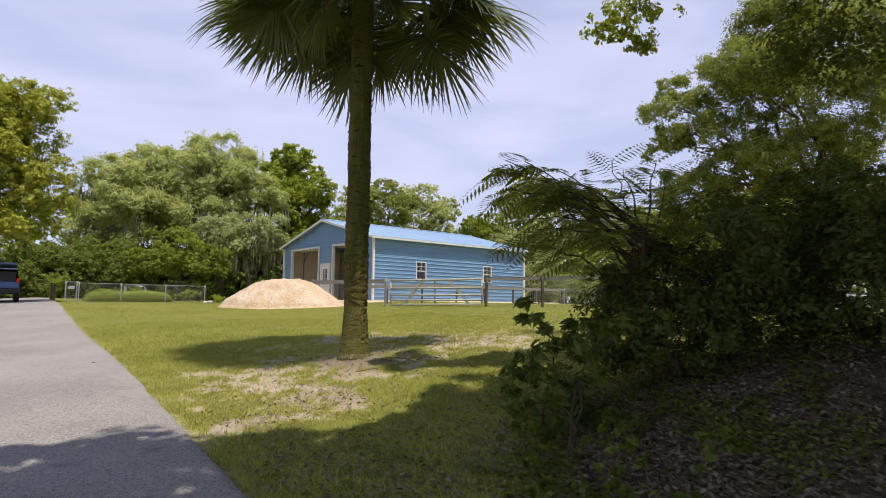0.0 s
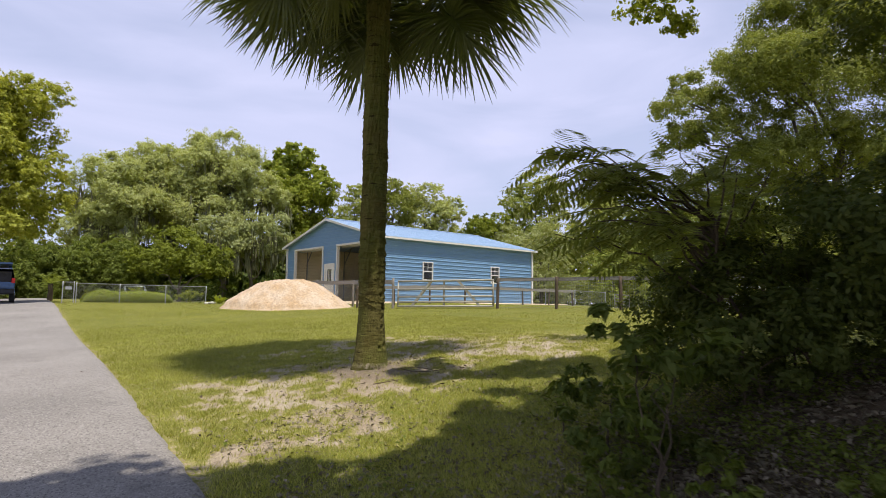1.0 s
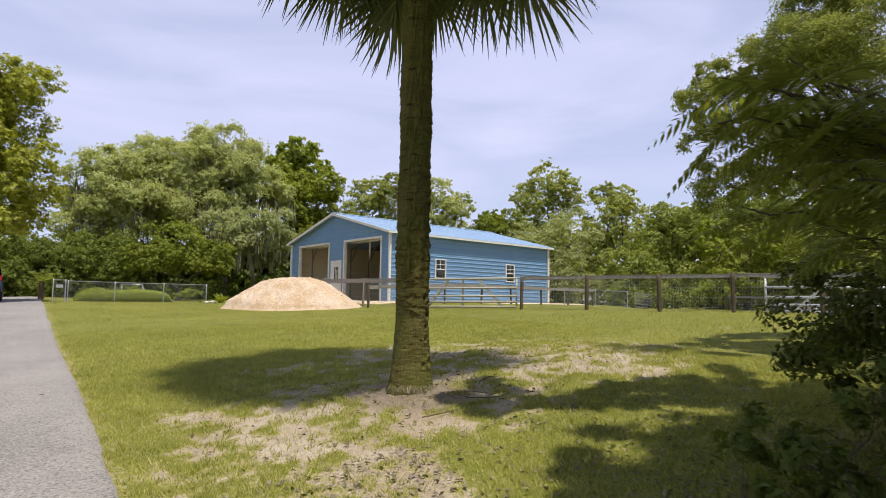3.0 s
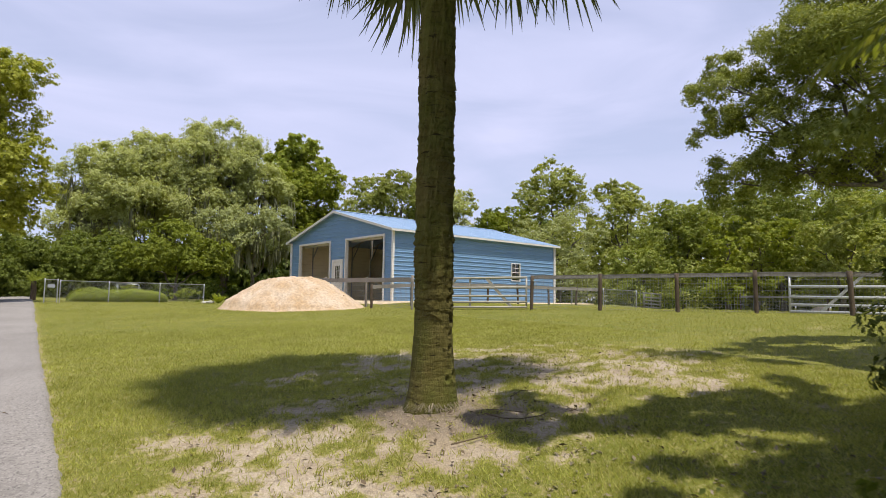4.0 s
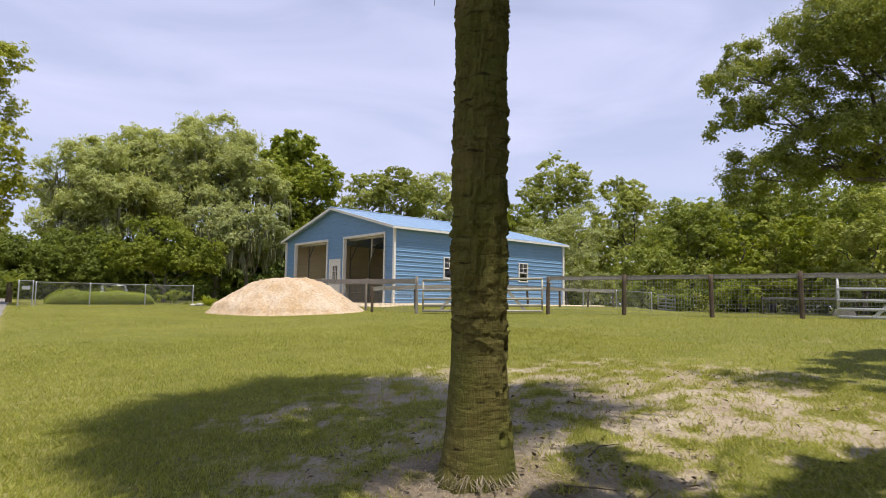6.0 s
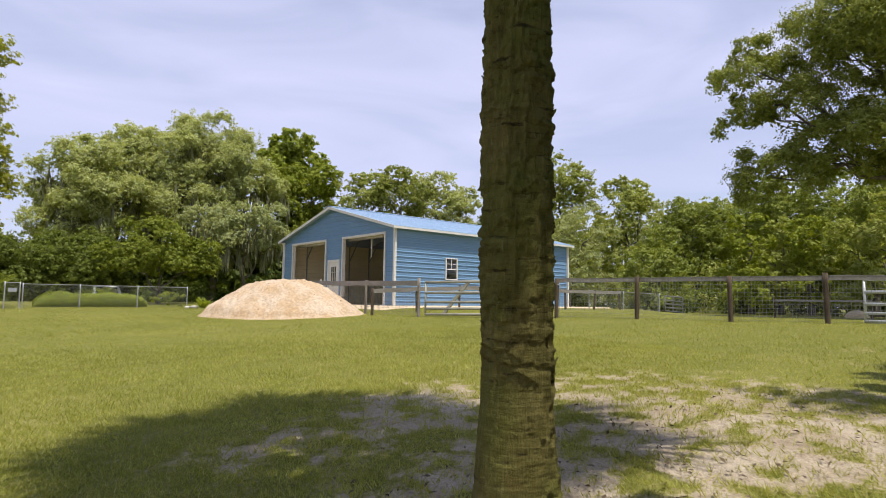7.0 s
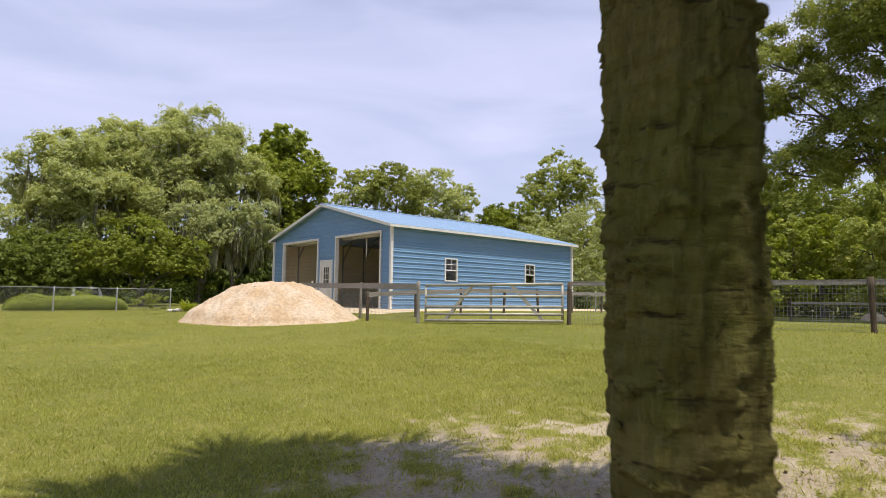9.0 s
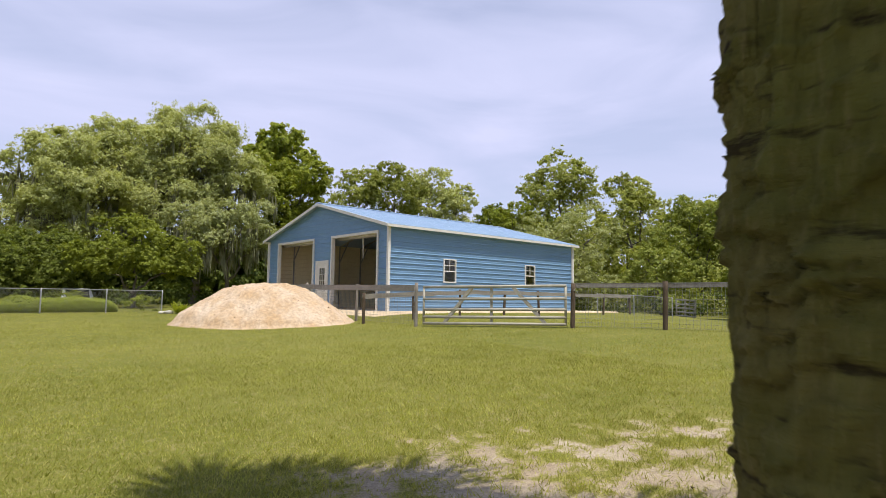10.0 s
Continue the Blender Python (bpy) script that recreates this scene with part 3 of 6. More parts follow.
def gz(x, y):
    """Height of the ground: a gentle slope up from the drive, with a level top and small swells."""
    x, y = np.asarray(x, float), np.asarray(y, float)
    xc, yc = np.clip(x, -8, 45), np.clip(y, -8, 70)
    s = 0.05315 * xc + 0.01957 * yc
    z = -0.4785 + s - 0.08 * np.log1p(np.exp(np.clip((s - 1.40) / 0.08, -30, 30))) * (1 - 0.0 * s)
    z = z - 0.22 * np.exp(-((x - 0.5) ** 2 + (y - 3.5) ** 2) / 30) + 0.15 * np.exp(-((x - 7) ** 2 + (y - 9.5) ** 2) / 9)
    z = z + 0.42 * step(18, 36, yc) * np.clip((9 - xc) / 8, 0, 1)
    pad = step(24, 29, yc) * step(13, 16, xc) * (1 - step(30, 34, xc))
    z = z + 0.07 * pad - 0.02 * np.clip(xc - 19, 0, 12) * (1 - pad)
    d = np.hypot(x - PALM[0], y - PALM[1])
    z = z + 0.03 * np.exp(-(d / 0.85) ** 2) + 0.05 * np.exp(-((x - PALM[0] - 0.06) ** 2 + (y - PALM[1] + 0.1) ** 2) / 0.42 ** 2)
    # leafy bank under the thicket
    z = z + 0.6 * np.exp(-((x - 6.2) / 1.75) ** 2 - ((y - 3.5) / 2.0) ** 2)
    return z


SPOTS = [(7.6, 9.6, 1.5, 0.55), (5.6, 10.3, 1.3, 0.42), (2.2, 9.2, 1.3, 0.5), (3.4, 10.6, 1.2, 0.28), (4.6, 8.6, 1.0, 0.5), (9.3, 11.2, 1.5, 0.4), (1.9, 7.4, 1.0, 0.45), (6.5, 12.5, 1.3, 0.35), (3.0, 8.3, 1.0, 0.45),
         (3.95, 9.5, 0.85, 0.75), (2.3, 9.3, 0.7, 0.85), (1.8, 10.3, 0.5, 0.65), (2.7, 8.5, 0.6, 0.85), (1.25, 8.5, 0.45, 0.55), (3.3, 8.8, 0.6, 0.75),
         (6.9, 10.8, 0.8, 0.6), (6.4, 9.4, 0.7, 0.55), (5.4, 9.35, 0.7, 0.6), (7.2, 10.1, 0.8, 0.6), (6.5, 8.5, 0.6, 0.6), (7.0, 11.4, 0.5, 0.5), (6.95, 11.45, 0.3, 0.7), (7.05, 10.85, 0.26, 0.75), (7.12, 10.4, 0.28, 0.8), (7.18, 10.05, 0.3, 0.75),
         (6.0, 9.9, 0.8, 0.62), (5.2, 10.9, 1.0, 0.4), (4.5, 10.5, 0.8, 0.42), (3.1, 11.1, 0.8, 0.35), (3.0, 10.2, 0.6, 0.35), (5.6, 15.9, 0.4, 0.4),
         (3.8, 14.9, 0.3, 0.4), (5.4, 12.0, 0.6, 0.5), (5.3, 13.1, 0.5, 0.5), (6.1, 12.4, 0.5, 0.6), (4.3, 12.5, 0.6, 0.45), (3.3, 12.7, 0.6, 0.45), (6.5, 13.4, 0.6, 0.2), (5.4, 13.4, 1.8, 0.32), (7.6, 13.0, 1.9, 0.36), (4.2, 12.2, 1.2, 0.3), (8.5, 10.4, 0.9, 0.55), (8.0, 12.6, 1.2, 0.4), (2.4, 7.3, 0.5, 0.5), (1.2, 7.2, 0.4, 0.5)]


def bare(x, y):
    x, y = np.asarray(x, float), np.asarray(y, float)
    k = np.ones_like(x)
    wx, wy = x + 0.7 * (fbm(11, x, y, 1.1) - 0.5), y + 0.7 * (fbm(23, x, y, 1.1) - 0.5)
    for a, b, r, s in SPOTS:
        k = k * (1 - s * np.exp(-((wx - a) ** 2 + (wy - b) ** 2) / r ** 2))
    v = 1 - k
    n = fbm(31, x, y, 4.8, 5)
    v = step(0.3, 0.85, np.minimum(v, 0.8) * 0.85 + (n - 0.5) * 1.7 * np.minimum(1, 0.2 + v)) + 0.35 * step(0.62, 0.8, fbm(41, x, y, 1.3)) * (1 - step(12, 18, y))
    edge = np.exp(-((x - drive_edge(y) - 0.05) / 0.1) ** 2) * (0.05 + 0.6 * fbm(51, x, y, 1.6))
    return np.clip(np.maximum(v, edge), 0, 1)


def litter(x, y):
    x, y = np.asarray(x, float), np.asarray(y, float)
    d = np.hypot((x - 5.2) / 3.6, (y - 2.8) / 3.2)
    q = np.hypot(x - PALM[0], y - PALM[1] + 0.1)
    return np.clip(np.maximum(step(1.15, 0.6, d + 0.6 * (fbm(61, x, y, 0.9) - 0.5)), 0.62 * step(1.0, 0.45, q + 0.5 * (fbm(62, x, y, 2.5) - 0.5))), 0, 1)


def spaced(*runs):
    out = []
    for a, b, d in runs:
        out.append(np.arange(a, b, d))
    return np.concatenate(out)


gx = np.concatenate([-np.geomspace(600, 6, 30), spaced((-5, 0.6, 0.4), (0.6, 9, 0.09), (9, 15, 0.25), (15, 45, 0.8)), np.geomspace(46, 600, 30)])
gy = np.concatenate([-np.geomspace(600, 6, 26), spaced((-5, 2.5, 0.4), (2.5, 13, 0.09), (13, 20, 0.25), (20, 34, 0.5), (34, 70, 1.0)), np.geomspace(72, 700, 26)])
X, Y = np.meshgrid(gx, gy, indexing="ij")
Z = gz(X, Y) + 0.02 * (fbm(71, X, Y, 2.5) - 0.5) - 0.012 * bare(X, Y)
nx, ny = len(gx), len(gy)
gv = np.stack([X, Y, Z], -1).reshape(-1, 3)
ii = (np.arange(nx - 1)[:, None] * ny + np.arange(ny - 1)[None]).ravel()
ground = np_part("ground", gv, np.stack([ii, ii + ny, ii + ny + 1, ii + 1], 1), M_GROUND, smooth=True)
tagged(ground, "mown green lawn with worn sandy patches on a gentle slope", "ground", kind="structure")
for key, fn in (("bare", bare), ("litter", litter)):
    a = ground.data.attributes.new(key, "FLOAT", "POINT")
    a.data.foreach_set("value", fn(gv[:, 0], gv[:, 1]).astype(np.float32))

# drive: a paved strip with a ragged edge, sunk ends
dy = np.concatenate([np.arange(-14, 2, 0.5), np.arange(2, 16, 0.08), np.arange(16, 49, 0.4)])
edge = drive_edge(dy) + 0.10 * (fbm(81, dy * 0 + 3, dy, 0.7) - 0.5) + 0.07 * (fbm(82, dy * 0 + 5, dy, 3.0) - 0.5)
cols = np.concatenate([np.linspace(-6.2, 0, 14), [0.4, 0.7, 0.9, 1.0]])
dv = []
for f in cols:
    xx = f + (edge - 1.0) * (f / 1.0 if f > 0 else 0)
    dv.append(np.stack([xx, dy, gz(xx, dy) + 0.035], -1))
dv.append(np.stack([edge + 0.05, dy, gz(edge + 0.05, dy) - 0.03], -1))
dv = np.stack(dv, 0)
nc = len(dv)
nd = len(dy)
ii = (np.arange(nc - 1)[:, None] * nd + np.arange(nd - 1)[None]).ravel()
drive = np_part("driveway_road", dv.reshape(-1, 3), np.stack([ii, ii + nd, ii + nd + 1, ii + 1], 1), M_DRIVE, smooth=False)
tagged(drive, "pale grey worn asphalt driveway beside the lawn", "driveway", kind="structure")

# ---- blue metal building ----
BL, BW, BH, RISE = 12.6, 11.1, 3.66, 1.41
BASE_Z = 1.04
barn = empty("metal_barn", pose(16.156, 30.982, BASE_Z, 0, 0, 4.87), "blue metal-sided garage building with white trim and open bays", "building")
DOORS = [(0.81, 4.46, 0.0, 3.33), (6.28, 9.97, 0.0, 3.33)]
PED = (4.88, 5.88, 0.0, 2.22)
WINS = [(3.09, 3.79, 1.32, 2.3), (8.69, 9.39, 1.32, 2.3)]


def rib_levels(h):
    """Heights and outward offsets of horizontally laid ribbed sheet."""
    out = []
    z = 0.0
    while z < h:
        out += [(z, 0.0), (z + 0.058, 0.0), (z + 0.064, 0.007), (z + 0.075, 0.0), (z + 0.122, 0.0), (z + 0.128, 0.007), (z + 0.139, 0.0), (z + 0.182, 0.0), (z + 0.188, 0.03), (z + 0.206, 0.03)]
        z += 0.2286
    return [(a, b) for a, b in out if a < h]


def ribbed(length, holes, place, gable=0.0, height=BH):
    """A ribbed wall along its own run; place(u, off, z) gives the point."""
    bm = bmesh.new()
    lv = rib_levels(height + gable)
    zs = sorted({round(a, 4) for a, _ in lv} | {height, height + gable} | {h[i] for h in holes for i in (2, 3) if h[i] > 0})
    tab_z, tab_o = [a for a, _ in lv], [b for _, b in lv]
    us = sorted({0.0, length} | {h[i] for h in holes for i in (0, 1)})

    def span(z):
        if z <= height or not gable:
            return 0.0, length
        k = (z - height) / gable * length / 2
        return k, length - k

    for z0, z1 in zip(zs, zs[1:]):
        if z1 - z0 < 1e-4:
            continue
        o0, o1 = np.interp(z0, tab_z, tab_o), np.interp(z1, tab_z, tab_o)
        a0, b0 = span(z0)
        a1, b1 = span(z1)
        cuts = us if z1 <= height + 1e-6 else [0, length]
        for u0, u1 in zip(cuts, cuts[1:]):
            if any(h[0] - 1e-4 <= u0 and u1 <= h[1] + 1e-4 and h[2] - 1e-4 <= z0 and z1 <= h[3] + 1e-4 for h in holes):
                continue
            q = [place(max(u0, a0), o0, z0), place(min(u1, b0), o0, z0), place(min(u1, b1), o1, z1), place(max(u0, a1), o1, z1)]
            if (Vector(q[2]) - Vector(q[3])).length < 1e-4:
                q = q[:3]
            bm.faces.new([bm.verts.new(p) for p in q])
    bmesh.ops.remove_doubles(bm, verts=bm.verts, dist=1e-4)
    return bm


part("wall", ribbed(BL, WINS, lambda u, o, z: (u, -o, z)), M_SIDING, barn)
part("wall", ribbed(BW, DOORS + [PED], lambda u, o, z: (-o, u, z), RISE), M_SIDING, barn)
part("wall", ribbed(BL, [], lambda u, o, z: (u, BW + o, z)), M_SIDING, barn)
part("wall", ribbed(BW, [], lambda u, o, z: (BL + o, u, z), RISE), M_SIDING, barn)
T = 0.09
part("inner_wall", ribbed(BL - 2 * T, [(a - T, b - T, c, d) for a, b, c, d in WINS], lambda u, o, z: (u + T, T - o, z)), M_LINER, barn)
part("inner_wall", ribbed(BW, DOORS + [PED], lambda u, o, z: (T - o, u, z), RISE), M_LINER, barn)
part("inner_wall", ribbed(BL - 2 * T, [], lambda u, o, z: (u + T, BW - T + o, z)), M_LINER, barn, "tan ribbed inner sheet")
part("inner_wall", ribbed(BW, [], lambda u, o, z: (BL - T + o, u, z), RISE), M_LINER, barn, "tan ribbed inner sheet")
part("floor_slab", box(bmesh.new(), -0.12, BL + 0.12, -0.12, BW + 0.12, -0.25, -0.004), M_CONC, barn, "pale concrete slab")


def roof_side(sign):
    """One roof slope: ribbed sheet with thickness, ribs from eave to ridge."""
    bm = bmesh.new()
    over, end = 0.28, 0.3
    sl = RISE / (BW / 2)
    y_e, y_r = (-over, BW / 2) if sign < 0 else (BW + over, BW / 2)
    z_e, z_r = BH - over * sl + 0.05, BH + RISE + 0.05
    xs = []
    x = -end
    while x < BL + end:
        xs += [(x, 0), (x + 0.17, 0), (x + 0.185, 0.022), (x + 0.215, 0.022)]
        x += 0.2286
    xs = [(a, b) for a, b in xs if a < BL + end] + [(BL + end, 0)]
    rows = [[], [], [], []]
    for a, o in xs:
        for row, (yy, zz) in zip(rows, ((y_e, z_e + o), (y_r, z_r + o), (y_r, z_r - 0.03), (y_e, z_e - 0.03))):
            row.append(bm.verts.new((a, yy, zz)))
    for r0, r1 in ((0, 1), (1, 2), (2, 3), (3, 0)):
        for i in range(len(xs) - 1):
            bm.faces.new((rows[r0][i], rows[r0][i + 1], rows[r1][i + 1], rows[r1][i]))
    bmesh.ops.recalc_face_normals(bm, faces=bm.faces)
    return bm


roof = part("roof", roof_side(-1), M_ROOF, barn, "pale blue ribbed metal roof slope")
part("roof", roof_side(1), M_ROOF, barn, "pale blue ribbed metal roof slope")
cap = bmesh.new()
for s in (-1, 1):
    bar(cap, (-0.31, BW / 2 + s * 0.12, BH + RISE + 0.06), (BL + 0.31, BW / 2 + s * 0.12, BH + RISE + 0.06), 0.26, 0.02, (0, s * 0.254, 1))
part("ridge_cap", cap, M_ROOF, barn)
# white trim, piece by piece
sl = RISE / (BW / 2)
for x in (-0.315, BL + 0.29):
    for y0, y1 in ((-0.29, BW / 2), (BW + 0.29, BW / 2)):
        z0, z1 = BH - 0.29 * sl - 0.02, BH + RISE - 0.02
        part("rake_trim", bar(bmesh.new(), (x, y0, z0), (x, y1, z1), 0.03, 0.13), M_WHITE, barn)
for y in (-0.3, BW + 0.3):
    part("eave_trim", box(bmesh.new(), -0.32, BL + 0.32, y - 0.015, y + 0.015, BH - 0.155, BH - 0.05), M_WHITE, barn)
for y in (-0.14, BW + 0.14):
    part("soffit", box(bmesh.new(), -0.3, BL + 0.3, y - 0.14, y + 0.14, BH - 0.1, BH - 0.085), M_WHITE, barn)
for x, y in ((-0.035, -0.035), (BL + 0.035, -0.035), (-0.035, BW + 0.035), (BL + 0.035, BW + 0.035)):
    part("corner_trim", box(bmesh.new(), x - 0.06, x + 0.06, y - 0.06, y + 0.06, 0.0, BH - 0.09), M_WHITE, barn)
for a, b, c, d in DOORS:
    fr = part("door_frame", box(bmesh.new(), -0.06, T + 0.03, a - 0.1, a, 0, d), M_WHITE, barn)
    part("door_frame", box(bmesh.new(), -0.06, T + 0.03, b, b + 0.1, 0, d), M_WHITE, barn)
    part("door_frame", box(bmesh.new(), -0.06, T + 0.03, a - 0.1, b + 0.1, d, d + 0.11), M_WHITE, barn)
    # rolled-up curtain behind the head of the bay
    bm = bmesh.new()
    bmesh.ops.create_cone(bm, cap_ends=True, segments=20, radius1=0.2, radius2=0.2, depth=b - a, matrix=Matrix.Translation((0.38, (a + b) / 2, d + 0.1)) @ Matrix.Rotation(radians(90), 4, "X"))
    part("rolled_shutter", bm, M_STEEL, barn, smooth=True)
a, b, c, d = PED
ped = part("door", box(bmesh.new(), -0.02, 0.03, a + 0.06, b - 0.06, 0.02, 1.05), M_WHITE, barn, "white half-glazed door")
for y0, y1, z0, z1 in ((a + 0.06, a + 0.25, 1.05, d - 0.06), (b - 0.25, b - 0.06, 1.05, d - 0.06), (a + 0.25, b - 0.25, 1.95, d - 0.06)):
    part("door_panel", box(bmesh.new(), -0.02, 0.03, y0, y1, z0, z1), M_WHITE, ped)
bm = bmesh.new()
for k in (1, 2):
    yy = a + 0.25 + (b - a - 0.5) * k / 3
    box(bm, -0.022, 0.02, yy - 0.012, yy + 0.012, 1.05, 1.95)
    zz = 1.05 + 0.9 * k / 3
    box(bm, -0.0225, 0.0205, a + 0.25, b - 0.25, zz - 0.012, zz + 0.012)
part("glazing_bar", bm, M_WHITE, ped)
part("pane", box(bmesh.new(), 0.0, 0.008, a + 0.25, b - 0.25, 1.05, 1.95), M_GLASS, ped)
bm = bmesh.new()
bmesh.ops.create_uvsphere(bm, u_segments=12, v_segments=8, radius=0.035, matrix=Matrix.Translation((-0.07, a + 0.13, 1.0)))
bar(bm, (-0.02, a + 0.13, 1.0), (-0.06, a + 0.13, 1.0), 0.02, 0.02)
part("door_knob", bm, M_STEEL, ped, smooth=True)
for y0, y1, z0, z1 in ((a - 0.09, a + 0.055, 0, d + 0.09), (b - 0.055, b + 0.09, 0, d + 0.09), (a + 0.055, b - 0.055, d - 0.055, d + 0.09)):
    part("door_frame", box(bmesh.new(), -0.05, T + 0.02, y0, y1, z0, z1), M_WHITE, barn)


def window(a, b, c, d):
    w = part("window", box(bmesh.new(), a - 0.05, b + 0.05, -0.055, T, c - 0.05, c - 0.0), M_WHITE, barn, "white single-hung window with grid")
    for x0, x1, z0, z1 in ((a - 0.04, a + 0.015, c, d), (b - 0.015, b + 0.04, c, d), (a - 0.05, b + 0.05, d, d + 0.05)):
        part("frame", box(bmesh.new(), x0, x1, -0.055, T, z0, z1), M_WHITE, w)
    m = c + (d - c) * 0.48
    part("sash_rail", box(bmesh.new(), a + 0.035, b - 0.035, -0.04, 0.02, m - 0.025, m + 0.025), M_WHITE, w)
    bm = bmesh.new()
    box(bm, (a + b) / 2 - 0.013, (a + b) / 2 + 0.013, -0.035, 0.0, m + 0.025, d)
    zz = (m + d) / 2 + 0.01
    box(bm, a + 0.035, b - 0.035, -0.0345, -0.001, zz - 0.013, zz + 0.013)
    part("glazing_bar", bm, M_WHITE, w)
    part("pane", box(bmesh.new(), a + 0.035, b - 0.035, -0.012, -0.004, c, d), M_GLASS, w)


for q in WINS:
    window(*q)
# tube frame inside
for x in np.arange(1.4, BL - 0.5, 1.5):
    bm = bmesh.new()
    for y in (T + 0.06, BW - T - 0.06):
        bar(bm, (x, y, 0), (x, y, BH - 0.05), 0.06, 0.06)
    bar(bm, (x, T + 0.06, BH - 0.06), (x, BW / 2, BH + RISE - 0.06), 0.06, 0.06)
    bar(bm, (x, BW - T - 0.06, BH - 0.06), (x, BW / 2, BH + RISE - 0.06), 0.06, 0.06)
    bar(bm, (x, BW - T - 0.06, BH - 1.0), (x, BW - 1.1, BH + 0.18), 0.05, 0.05)
    bar(bm, (x, T + 0.06, BH - 1.0), (x, 1.1, BH + 0.18), 0.05, 0.05)
    part("frame_bent", bm, M_STEEL, barn)
for y in np.arange(1.4, BW - 0.5, 1.6):
    bm = bmesh.new()
    bar(bm, (BL - T - 0.06, y, 0), (BL - T - 0.06, y, BH + RISE * (1 - abs(y - BW / 2) / (BW / 2)) - 0.1), 0.06, 0.06)
    part("frame_stud", bm, M_STEEL, barn)
bm = bmesh.new()
bar(bm, (T + 0.5, 2.75, 3.3), (T + 0.5, 2.77, 2.35), 0.03, 0.03)
bar(bm, (T + 0.5, 2.85, 3.3), (T + 0.5, 2.77, 2.35), 0.02, 0.02)
part("pull_rope", bm, M_WHITE, barn, "pale pull rope hanging in the bay")

# sand apron round the slab
ax, ay = np.meshgrid(np.linspace(-2.6, BL + 1.4, 60), np.linspace(-3.2, BW + 0.5, 50), indexing="ij")
c5, s5 = math.cos(radians(4.87)), math.sin(radians(4.87))
wx, wy = 16.156 + ax * c5 - ay * s5, 30.982 + ax * s5 + ay * c5
dd = np.maximum(np.maximum(-ax, ax - BL), np.maximum(-ay, ay - BW)) + 1.2 * (fbm(91, wx, wy, 0.8) - 0.5)
az = gz(wx, wy) + np.where(dd < 1.9, 0.06, -0.12)
ii = (np.arange(59)[:, None] * 50 + np.arange(49)[None]).ravel()
apron = np_part("sand_ground", np.stack([wx, wy, az], -1).reshape(-1, 3), np.stack([ii, ii + 50, ii + 51, ii + 1], 1), M_SAND_PAD, smooth=True)
tagged(apron, "pale trodden sand apron around the building slab", "sand", kind="structure")

# ---- sand heap ----
mu = np.linspace(-1.25, 1.25, 150)
U, W = np.meshgrid(mu, mu, indexing="ij")
hx = 10.35 + 0.81 * U * 3.15 + 0.58 * W * 2.15
hy = 29.15 - 0.58 * U * 3.15 + 0.81 * W * 2.15
ang = np.arctan2(W, U)
rad = np.hypot(U, W) * (1 + 0.16 * (fbm(101, np.cos(ang) * 2, np.sin(ang) * 2, 1.0) - 0.5))
prof = np.clip(1 - rad, 0, 1)
# straight slumped flanks, a flattened crest off the middle, shallow rills down the flanks
slope = prof * 1.42 - 0.1 * U + 0.03
blend = np.clip(0.5 + (1.0 - slope) / 0.6, 0, 1)
hz = 1.34 * (1.0 * (1 - blend) + slope * blend - 0.3 * blend * (1 - blend)) * np.clip(prof * 9, 0, 1)
rill = fbm(141, ang * 5.0, rad * 1.2, 1.0, 3) - 0.5
lump = (fbm(111, hx, hy, 1.3) - 0.5) * 0.2 + (fbm(121, hx, hy, 6, 5) - 0.5) * 0.13 + rill * 0.16 * step(0.1, 0.5, rad) - 0.02 * step(0.6, 0.72, fbm(131, hx, hy, 4.5))
hz = hz + lump * np.clip(prof * 5, 0, 1) + np.where(prof <= 0, -0.15, 0)
V = np.stack([hx, hy, gz(hx, hy) + hz - 0.01], -1).reshape(-1, 3)
V -= np.array([10.35, 29.15, 0.6])
ii = (np.arange(149)[:, None] * 150 + np.arange(149)[None]).ravel()
keep = (prof.ravel()[ii] > -0.0) | (prof.ravel()[ii + 151] > 0)
heap = np_part("sand_mound", V, np.stack([ii, ii + 150, ii + 151, ii + 1], 1)[keep], M_SAND, smooth=True)
heap.location = (10.35, 29.15, 0.6)
tagged(heap, "heap of loose orange-tan sand on the lawn", "sand mound")
# clods on the heap
rc = np.random.default_rng(17)
cl = []
for _ in range(75):
    i, j = rc.integers(12, 138, 2)
    if prof[i, j] < 0.03:
        continue
    p = np.array([hx[i, j], hy[i, j], gz(hx[i, j], hy[i, j]) + hz[i, j]]) - np.array([10.35, 29.15, 0.6])
    r = rc.uniform(0.01, 0.034)
    o = np.array([[1, 0, 0], [-1, 0, 0], [0, 1, 0], [0, -1, 0], [0, 0, 1], [0, 0, -1]]) * r * rc.uniform(0.6, 1.4, (6, 3))
    cl.append((p + o, np.array([[0, 2, 4], [2, 1, 4], [1, 3, 4], [3, 0, 4], [2, 0, 5], [1, 2, 5], [3, 1, 5], [0, 3, 5]])))
V, F = merge(cl)
tagged(np_part("clod", V, F, M_SAND, heap, smooth=True), kind="stuff")


# ---- fences and gates ----
def g3(x, y, h=0.0):
    return Vector((x, y, float(gz(x, y)) + h))


